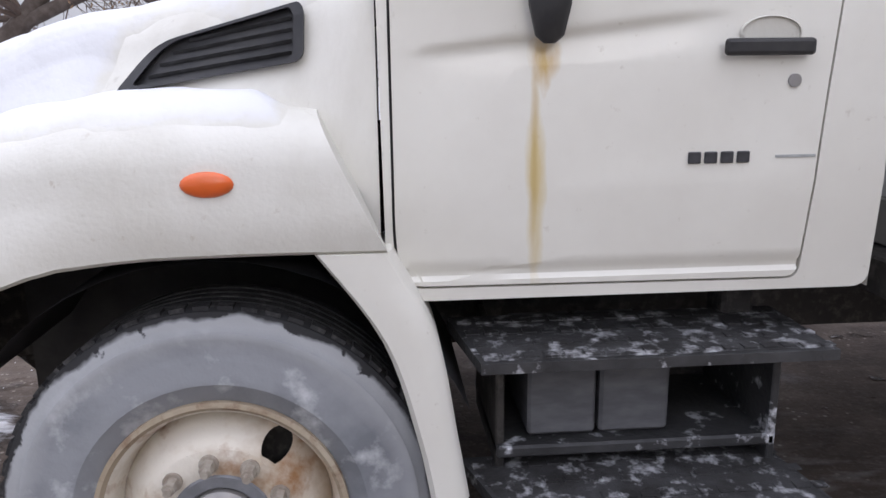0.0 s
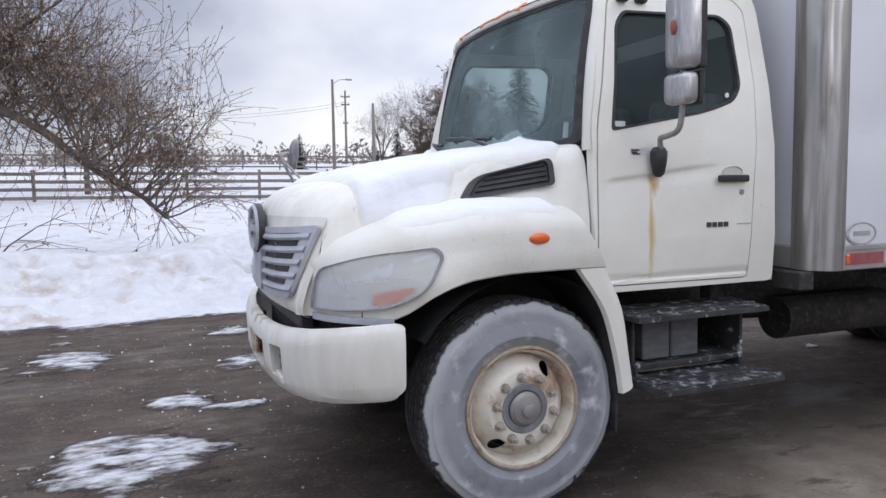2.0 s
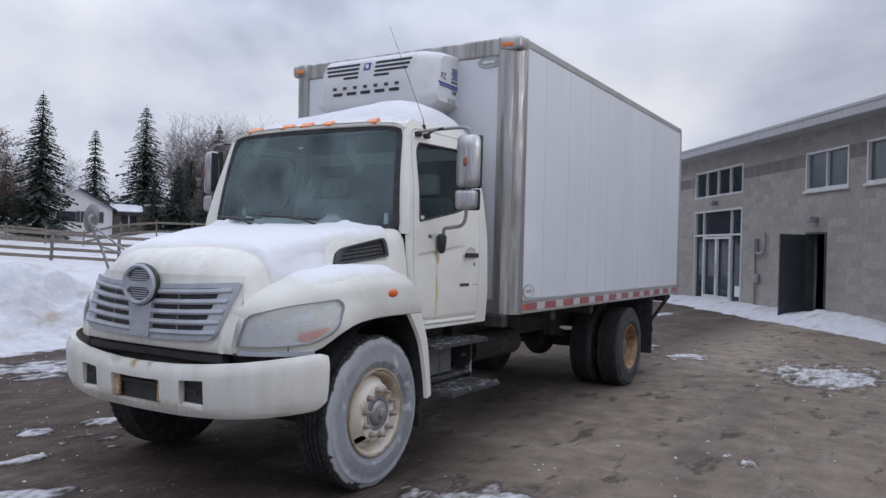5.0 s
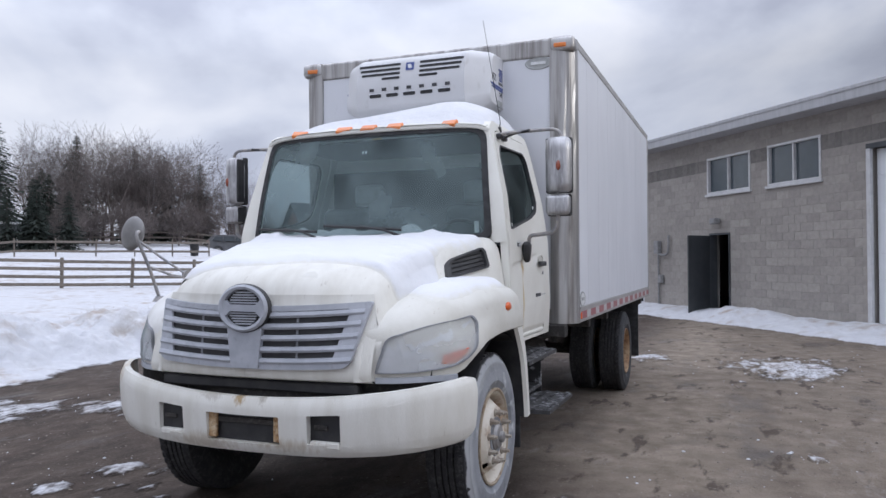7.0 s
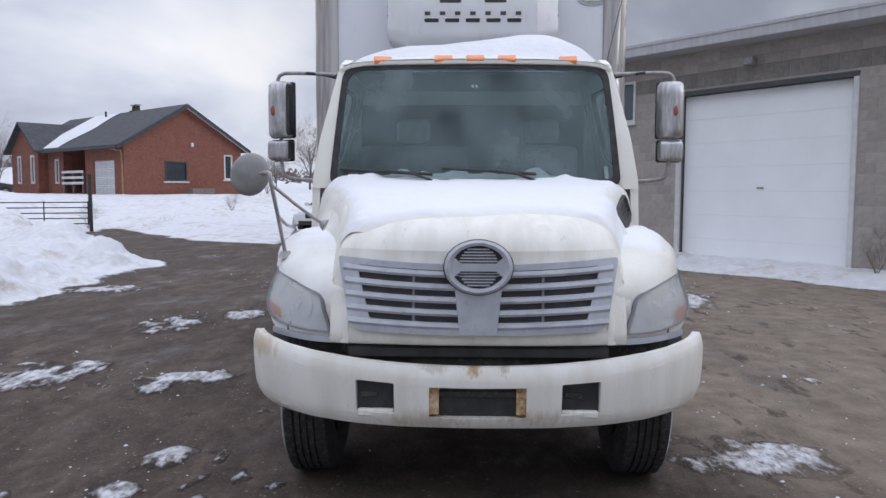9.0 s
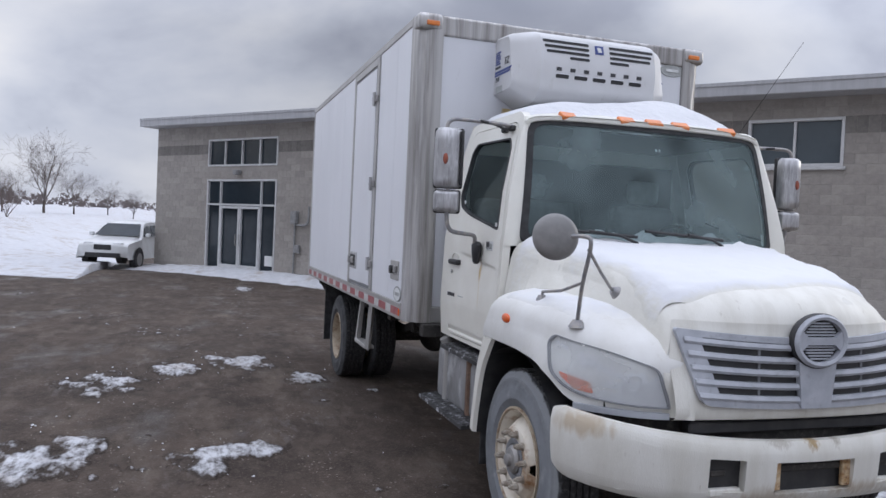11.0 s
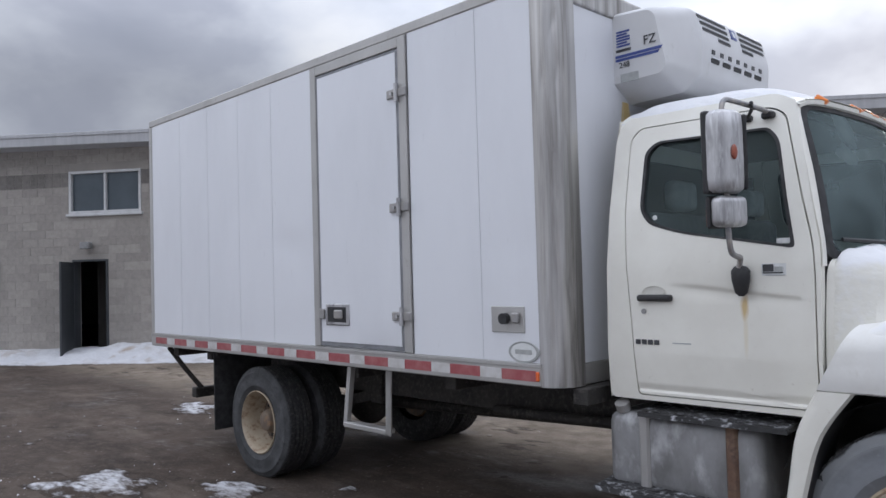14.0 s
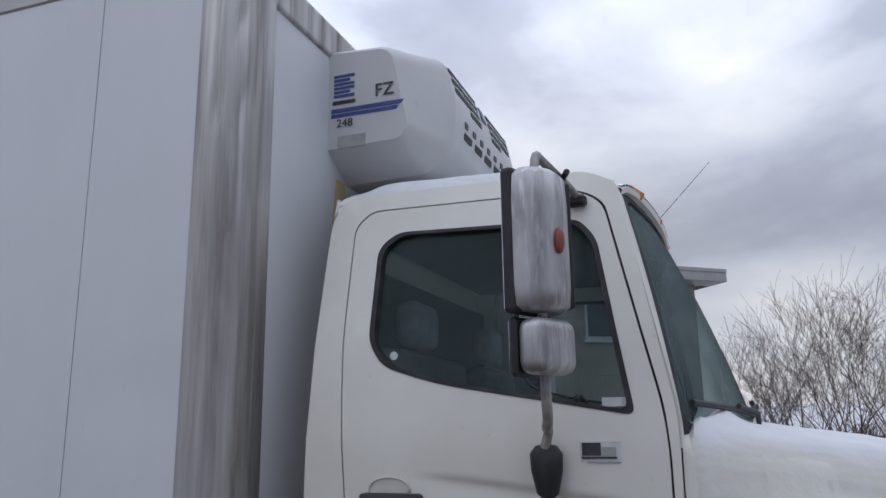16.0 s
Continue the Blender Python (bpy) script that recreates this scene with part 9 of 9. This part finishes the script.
for p in [Vector(q) for q in tp[3:]]:
    for q in range(13):
        b.grow(p, Vector((b.rng.uniform(-1, 1), b.rng.uniform(-0.8, 0.8), b.rng.uniform(0.0, 1.0))), b.rng.uniform(1.6, 2.8), 0.05, 2, 0.6, 0.03, (6, 6))
for q in range(16):
    b.grow(Vector((b.rng.uniform(-2.5, 1.2), b.rng.uniform(-1, 0.5), 0.1)), Vector((b.rng.uniform(-1, 1.4), b.rng.uniform(-0.7, 0.3), 0.5)), b.rng.uniform(0.8, 1.7), 0.02, 1, 0.6, 0.12, (5, 5))
lv, lf = [], []
for p in b.tips[::2]:
    i = len(lv)
    d = Vector((b.rng.uniform(-1, 1), b.rng.uniform(-1, 1), -1.2)).normalized()
    s = d.orthogonal().normalized() * 0.016
    ln = b.rng.uniform(0.04, 0.09)
    lv += [tuple(p), tuple(p + d * ln * 0.5 + s), tuple(p + d * ln), tuple(p + d * ln * 0.5 - s)]
    lf.append((i, i + 1, i + 2, i + 3))
for nm, vv, fc, mt in (("trunk", a.v, a.f, "bark"), ("crown", b.v, b.f, "twig_pale"), ("leaves", lv, lf, "dry_leaf")):
    o = new(nm, mesh_from_arrays(nm, vv, fc, mt))
    o.parent = wl_root
    if nm == "leaves":
        tagged(o, kind="stuff")

# tufts of dry grass poking through the snow
gv, gf = [], []
rng = random.Random(5)
for cx, cy, n, sp in ((36, 11.0, 240, 1.6), (26.5, 12.5, 120, 1.0), (-2.5, 9.6, 160, 1.6), (3.0, 8.4, 80, 0.5), (6.5, 8.6, 60, 0.4), (40, 11.5, 160, 1.5), (24, 15.0, 80, 0.6)):
    for k in range(n):
        x, y = cx + rng.gauss(0, sp), cy + rng.gauss(0, sp * 0.3)
        zz = at_ground(x, y)
        h = rng.uniform(0.1, 0.4)
        i = len(gv)
        gv += [(x - 0.008, y, zz), (x + 0.008, y, zz), (x + rng.uniform(-0.15, 0.15), y + rng.uniform(-0.1, 0.1), zz + h)]
        gf.append((i, i + 1, i + 2))
gr = new("dry_grass", mesh_from_arrays("dry_grass", gv, gf, "dry_grass", smooth=False))
tagged(gr, "tufts of dry grass poking out of the snow", "grass", kind="stuff")

# ---- brick house past the drive ----
HL, HD = Vector((38.3, 19.4)), Vector((0.766, -0.643))
HOUSE = Matrix(((HD.x, 0.643, 0, HL.x), (HD.y, 0.766, 0, HL.y), (0, 0, 1, 0), (0, 0, 0, 1)))  # along the gable wall, back, up
house = thing("brick_house", "red brick bungalow with a dark shingle roof, partly snow-covered", "house", at=HOUSE)
GW, GB, GE, GA, GL = 7.75, 0.6, 4.38, 6.7, 16.0


def rect(x0, x1, z0, z1):
    return [(x0, z0), (x1, z0), (x1, z1), (x0, z1)]


def ring_frame(x0, x1, z0, z1, f, at, depth):
    """A picture-frame of four bars round an opening; at(a, out, z) gives a place."""
    bm = B()
    for lo, hi in (((x0, z0), (x0 + f, z1)), ((x1 - f, z0), (x1, z1)), ((x0 + f, z1 - f), (x1 - f, z1)), ((x0 + f, z0), (x1 - f, z0 + f))):
        p, q = at(lo[0], -0.03, lo[1]), at(hi[0], depth, hi[1])
        box(bm, [min(u, v) for u, v in zip(p, q)], [max(u, v) for u, v in zip(p, q)], 0.008)
    return bm


G_WIN = ((2.5, 3.95, 2.15, 3.35, "shingle"), (6.5, 7.1, 2.3, 3.85, "window_white"))
bm = sheet(B(), [(0, GB), (GW, GB), (GW, GE), (GW / 2, GA), (0, GE)], [rect(*w[:4]) for w in G_WIN], (), lambda a, b: (a, 0, b), lambda a, b: (a, 0.25, b))
part("gable_wall", bm, "brick_red", house, "red brick gable wall")
PORCH0, PORCH1 = 5.0, 8.2
for y0, y1, holes in ((0.25, PORCH0, [(1.15, 3.9, GB + 0.2, 3.35)]), (PORCH1, 10.7, [(8.9, 9.5, 2.0, 3.6)]), (10.7, GL, [])):
    bm = sheet(B(), rect(y0, y1, GB, GE), [rect(*h) for h in holes], (), lambda a, b: (0, a, b), lambda a, b: (0.25, a, b))
    part("side_wall", bm, "brick_red", house)
part("side_wall", box(B(), (GW - 0.25, 0.25, GB), (GW, GL, GE)), "brick_red", house)
part("back_wall", box(B(), (0, GL, GB), (GW, GL + 0.25, GE)), "brick_red", house)
part("porch_back", box(B(), (1.6, PORCH0, GB), (1.7, PORCH1, GE)), "shingle", house)
for y0, y1 in ((PORCH0 - 0.25, PORCH0), (PORCH1, PORCH1 + 0.25)):
    part("porch_side", box(B(), (0.25, y0, GB), (1.6, y1, GE)), "brick_red", house)
for x0, x1, z0, z1, fr in G_WIN:
    w = part("window", ring_frame(x0, x1, z0, z1, 0.09, lambda a, o, z: (a, o, z), 0.1), fr, house)
    part("pane", box(B(), (x0 + 0.09, 0.05, z0 + 0.09), (x1 - 0.09, 0.06, z1 - 0.09)), "dark_pane", w)
    part("sill", box(B(), (x0 - 0.1, -0.06, z0 - 0.09), (x1 + 0.1, 0.02, z0 - 0.002), 0.01), "window_white", w)
w = part("window", ring_frame(8.9, 9.5, 2.0, 3.6, 0.12, lambda a, o, z: (o, a, z), 0.1), "window_white", house)
part("pane", box(B(), (0.05, 9.02, 2.12), (0.06, 9.38, 3.48)), "dark_pane", w)
g = part("garage_door", box(B(), (0.10, 1.15, GB + 0.2), (0.16, 3.9, 3.35)), "garage_white", house, "white panelled garage door")
for k in range(5):
    for q in range(5):
        part("door_panel", box(B(), (0.07, 1.22 + 0.535 * q, GB + 0.28 + 0.5 * k), (0.099, 1.68 + 0.535 * q, GB + 0.66 + 0.5 * k), 0.008), "window_white", g)
    part("panel_joint", box(B(), (0.09, 1.17, GB + 0.70 + 0.5 * k), (0.102, 3.88, GB + 0.73 + 0.5 * k)), "conduit", g)


def slope(x_e, x_r, y0, y1, z_e, z_r, t=0.14):
    bm = B()
    loft(bm, [[(x_e, y0, z_e), (x_r, y0, z_r), (x_r, y0, z_r - t), (x_e, y0, z_e - t)], [(x_e, y1, z_e), (x_r, y1, z_r), (x_r, y1, z_r - t), (x_e, y1, z_e - t)]], closed=True)
    bmesh.ops.holes_fill(bm, edges=[e for e in bm.edges if len(e.link_faces) == 1])
    return bm


k_ = (GA - GE) / (GW / 2)
roof_h = part("roof", slope(-0.5, GW / 2, -0.35, GL + 0.4, GE - 0.5 * k_ + 0.1, GA + 0.1), "shingle", house, "dark shingle roof slope")
part("roof", slope(GW + 0.5, GW / 2, -0.35, GL + 0.4, GE - 0.5 * k_ + 0.1, GA + 0.1), "shingle", house)
for x_e in (-0.5, GW + 0.5):
    part("barge_board", slope(x_e, GW / 2, -0.39, -0.352, GE - 0.5 * k_ + 0.06, GA + 0.06, 0.2), "shingle", house)
    part("barge_soffit", slope(x_e, GW / 2, -0.35, -0.02, GE - 0.5 * k_ - 0.05, GA - 0.05, 0.03), "window_white", house)
bm = B()
loft(bm, [[(lerp(-0.5, GW / 2, t) - 0.01, y0_ + 0.25 * math.sin(t * 9.0) * (k == 0), lerp(GE - 0.5 * k_, GA, t) + 0.11 + 0.025) for t in np.linspace(0.03, 0.985, 14)] for k, y0_ in enumerate(np.linspace(8.0, 12.0, 14))])
part("roof_snow", bm, "snow", roof_h, "snow left on the roof slope", smooth=True)
part("gutter", tube(B(), [(-0.55, -0.3, GE - 0.35), (-0.55, 10.2, GE - 0.35)], 0.06, 8), "shingle", house)
part("downpipe", tube(B(), curve_pts([(-0.5, 0.6, GE - 0.4), (-0.2, 0.3, GE - 0.5), (-0.06, 0.1, GE - 0.8), (-0.06, 0.06, GB)], 3), 0.05, 8), "rim_rust", house)
ch = part("chimney", box(B(), (GW / 2 + 0.1, 6.3, GA - 0.4), (GW / 2 + 0.6, 7.3, GA + 0.2), 0.02), "chassis", house)
for y in (6.55, 7.05):
    part("flue", cyl(B(), (GW / 2 + 0.35, y, GA + 0.2), (GW / 2 + 0.35, y, GA + 0.48), 0.14, n=10), "chassis", ch)
    part("flue_cap", cyl(B(), (GW / 2 + 0.35, y, GA + 0.52), (GW / 2 + 0.35, y, GA + 0.58), 0.24, n=10), "fascia", ch)
part("vent_pipe", cyl(B(), (GW / 2 - 0.4, 9.6, GA - 0.4), (GW / 2 - 0.4, 9.6, GA + 0.25), 0.07, n=8), "chassis", house)
part("wall_light", box(B(), (4.2, -0.12, 4.25), (4.36, 0, 4.5), 0.02), "window_white", house)
part("planter_box", box(B(), (3.6, -1.2, GB), (5.1, -0.5, 1.72), 0.02), "wood_fence", house, "wooden planter before the wall")
# wing at the far end, its gable to the drive
WY0, WY1, WX, WA = 10.7, 15.3, -0.6, 6.05
wy = (WY0 + WY1) / 2
W_WIN = ((11.3, 11.95), (13.6, 14.25))
bm = sheet(B(), [(WY0, GB), (WY1, GB), (WY1, GE), (wy, WA), (WY0, GE)], [rect(a, b, 2.0, 3.9) for a, b in W_WIN], (), lambda a, b: (WX, a, b), lambda a, b: (WX + 0.25, a, b))
wing = part("wing_wall", bm, "brick_red", house)
for a, b in W_WIN:
    w = part("window", ring_frame(a, b, 2.0, 3.9, 0.14, lambda p, o, z: (WX + o, p, z), 0.1), "window_white", house)
    part("pane", box(B(), (WX + 0.05, a + 0.14, 2.14), (WX + 0.06, b - 0.14, 3.76)), "dark_pane", w)
part("wing_wall", box(B(), (WX + 0.25, WY0, GB), (0, WY0 + 0.25, GE)), "brick_red", house)
part("wing_wall", box(B(), (WX + 0.25, WY1 - 0.25, GB), (0, WY1, GE)), "brick_red", house)
kw = (WA - GE) / (wy - WY0)
for y_e in (WY0 - 0.45, WY1 + 0.45):
    bm = B()
    z_e = GE - 0.45 * kw + 0.1
    loft(bm, [[(x, y_e, z_e), (x, wy, WA + 0.1), (x, wy, WA - 0.04), (x, y_e, z_e - 0.14)] for x in (WX - 0.4, GW / 2 - 0.4)], closed=True)
    bmesh.ops.holes_fill(bm, edges=[e for e in bm.edges if len(e.link_faces) == 1])
    part("roof", bm, "shingle", house)
# the porch railing, drifted with snow
for y in (PORCH0 + 0.2, 6.6, PORCH1 - 0.2):
    part("porch_post", box(B(), (-0.12, y - 0.06, GB), (0.0, y + 0.06, 2.75), 0.01), "wood_fence", house)
for zz in (1.95, 2.3, 2.65):
    part("porch_rail", box(B(), (-0.15, PORCH0, zz), (-0.12, PORCH1, zz + 0.16), 0.01), "siding", house)

# white farmhouse with a low brown wing beyond the paddock
fz = at_ground(29, 48)
farm = thing("farmhouse", "small white farmhouse with low brown wing and snowy roofs", "house", at=pose(28.8, 47.5, fz, 0, 0, -32))
bm = sheet(B(), [(-2.2, -1), (2.2, -1), (2.2, 1.7), (0, 3.0), (-2.2, 1.7)], (), (), lambda a, b: (a, -2.5, b), lambda a, b: (a, 3.5, b))
part("house_body", bm, "siding", farm)
for x_e in (-2.5, 2.5):
    part("roof", slope(x_e, 0, -2.8, 3.8, 1.62, 3.12, 0.1), "snow" if x_e < 0 else "shingle", farm)
for x in (-0.6, 0.9):
    w = part("window", box(B(), (x - 0.45, -2.54, 0.70), (x + 0.45, -2.5, 1.40), 0.01), "dark_pane", farm)
    for sx_ in (-0.6, 0.6):
        part("shutter", box(B(), (x + sx_ - 0.13, -2.55, 0.66), (x + sx_ + 0.13, -2.505, 1.44), 0.01), "shingle", w)
bm = sheet(B(), [(2.2, -1), (7.0, -1), (7.0, 1.6), (2.2, 1.6)], [[(2.8, 0.5), (3.9, 0.5), (3.9, 1.3), (2.8, 1.3)], [(5.0, 0.4), (6.4, 0.4), (6.4, 1.3), (5.0, 1.3)]], (), lambda a, b: (a, -1.5, b), lambda a, b: (a, -1.3, b))
wing = part("wing", bm, "wood_pole", farm, "low brown wing of the farmhouse")
part("wing_wall", box(B(), (6.8, -1.3, -1), (7.0, 2.5, 1.6)), "wood_pole", farm)
for x0, x1, z0 in ((2.8, 3.9, 0.5), (5.0, 6.4, 0.4)):
    w = part("window", box(B(), (x0, -1.42, z0), (x1, -1.40, 1.3)), "dark_pane", farm)
    part("mullion", box(B(), ((x0 + x1) / 2 - 0.05, -1.47, z0), ((x0 + x1) / 2 + 0.05, -1.425, 1.3)), "window_white", w)
for y_e, y_r in ((-1.9, 0.5), (2.9, 0.5)):
    bm = B()
    loft(bm, [[(x, y_e, 1.55), (x, y_r, 2.2), (x, y_r, 2.08), (x, y_e, 1.43)] for x in (2.0, 7.4)], closed=True)
    bmesh.ops.holes_fill(bm, edges=[e for e in bm.edges if len(e.link_faces) == 1])
    part("wing_roof", bm, "shingle", farm)
bm = B()
loft(bm, [[(x, lerp(-1.85, 0.4, t), 1.58 + 0.61 * t + 0.07 * math.sin(math.pi * t)) for t in np.linspace(0, 1, 6)] for x in np.linspace(2.1, 4.3, 5)])
part("roof_snow", bm, "snow", farm, smooth=True)
part("roof_snow", box(B(), (4.5, 0.1, 2.1), (7.3, 0.8, 2.28), 0.05), "snow", farm)


# ---- parked cars ----


def parked_car(name, paint, label, m):
    """A compact sport utility car, nose to -x, 4.4 m long, standing on z 0."""
    root = thing(name, label, "car", at=m)
    prof = [(-2.2, 0.45), (-2.24, 0.7), (-2.15, 0.92), (-1.3, 1.06), (-1.1, 1.1), (-0.45, 1.58), (0.2, 1.68), (1.5, 1.66), (1.95, 1.45), (2.18, 1.05), (2.22, 0.6), (2.15, 0.4)]

    def width(z):
        return float(np.interp(z, [0.3, 0.6, 1.05, 1.6, 1.7], [0.86, 0.91, 0.89, 0.66, 0.58]))

    top = curve_pts([(x, 0, z) for x, z in prof], 4)
    bm = B()
    rows = []
    for p in top:
        w = width(p.z)
        end = 1 - 0.12 * max(0, abs(p.x) - 1.7)
        rows.append([(p.x + 0.06 * abs(t) ** 3 * (1 if p.x < 0 else -1), t * w * end, p.z - 0.05 * abs(t) ** 4) for t in np.linspace(-1, 1, 11)])
    vs = loft(bm, rows)
    for s in (0, -1):
        # sides closed down to the sill
        lower = [bm.verts.new((p.x, (-1 if s == 0 else 1) * 0.88, 0.34)) for p in top]
        for i in range(len(top) - 1):
            bm.faces.new((vs[i][s], vs[i + 1][s], lower[i + 1], lower[i]))
    part("body", bm, paint, root, smooth=True, sharp=50)
    for side in (-1, 1):
        def flank(a, b):
            return (a, side * (width(b) + 0.02), b)

        for poly in ([(-0.95, 1.12), (-0.1, 1.14), (-0.1, 1.5), (-0.45, 1.5)], [(-0.02, 1.14), (0.85, 1.15), (0.85, 1.54), (-0.02, 1.52)], [(0.93, 1.15), (1.75, 1.2), (1.5, 1.52), (0.93, 1.54)]):
            part("side_window", sheet(B(), rounded(poly, 0.05), (), [(1, 1.3)], lambda a, b: flank(a, b)), "dark_pane", root)
        part("door_mirror", box(B(), (-0.95, side * 0.92, 1.1), (-0.78, side * 1.08, 1.25), 0.04, 2), paint, root)
        part("headlight", box(B(), (-2.21, side * 0.5 - 0.17, 0.76), (-2.05, side * 0.5 + 0.17, 0.93), 0.04, 2), "lamp_inside", root)
        for x in (-1.38, 1.3):
            wh = part("wheel", cyl(B(), (x, side * 0.70, 0.34), (x, side * 0.93, 0.34), 0.345, n=28), "tyre_tread", root)
            part("rim", cyl(B(), (x, side * 0.92, 0.34), (x, side * 0.945, 0.34), 0.22, n=20), "steel", wh)
            part("arch", sheet(B(), [(x + 0.42 * math.cos(t), 0.34 + 0.42 * math.sin(t)) for t in np.linspace(0, math.pi, 14)], (), (), lambda a, b: (a, side * 0.912, b)), "black", root)
    bm = B()
    loft(bm, [[(lerp(-1.08, -0.5, v) - 0.03, t * lerp(0.78, 0.60, v), lerp(1.12, 1.545, v) + 0.015) for t in np.linspace(-1, 1, 7)] for v in (0, 0.5, 1)])
    part("windscreen", bm, "dark_pane", root, smooth=True)
    part("front_grille", box(B(), (-2.26, -0.3, 0.66), (-2.2, 0.3, 0.84), 0.02), "black", root)
    part("lower_intake", box(B(), (-2.25, -0.6, 0.40), (-2.15, 0.6, 0.56), 0.02), "black", root)
    part("rear_lamp", box(B(), (2.1, -0.8, 0.95), (2.2, -0.55, 1.15), 0.02), "red_tape", root)
    part("rear_lamp", box(B(), (2.1, 0.55, 0.95), (2.2, 0.8, 1.15), 0.02), "red_tape", root)
    return root


parked_car("suv", "car_white", "white compact SUV parked at the end of the workshop", pose(26.2, 5.1, at_ground(26.2, 5.1), 0, 0, -18))
parked_car("suv", "car_grey", "dark grey SUV parked in the snow before the woods", pose(48.2, 37.0, at_ground(48.2, 37.0), 0, 0, 130))
parked_car("suv", "car_grey", "second dark car parked beside the SUV", pose(52.2, 36.7, at_ground(52.2, 36.7), 0, 0, 140))
bn = thing("waste_bin", "dark plastic bin by the paddock fence", "bin", at=pose(33, 28.5, at_ground(33, 28.5)))
bm = B()
loft(bm, [[(r_ * math.cos(t), r_ * math.sin(t), z_) for t in np.linspace(0, 2 * math.pi, 16)] for r_, z_ in ((0.22, 0), (0.28, 0.8), (0.30, 0.82), (0.2, 0.9), (0.01, 0.93))])
part("drum", bm, "black", bn)

# the blocks of the workshop's wall that stand nearest
for w, band, a, z in near_blocks:
    o = new("block", block_mesh(w, band))
    o.parent = wall_front
    o.location = (a, 0.0, z)
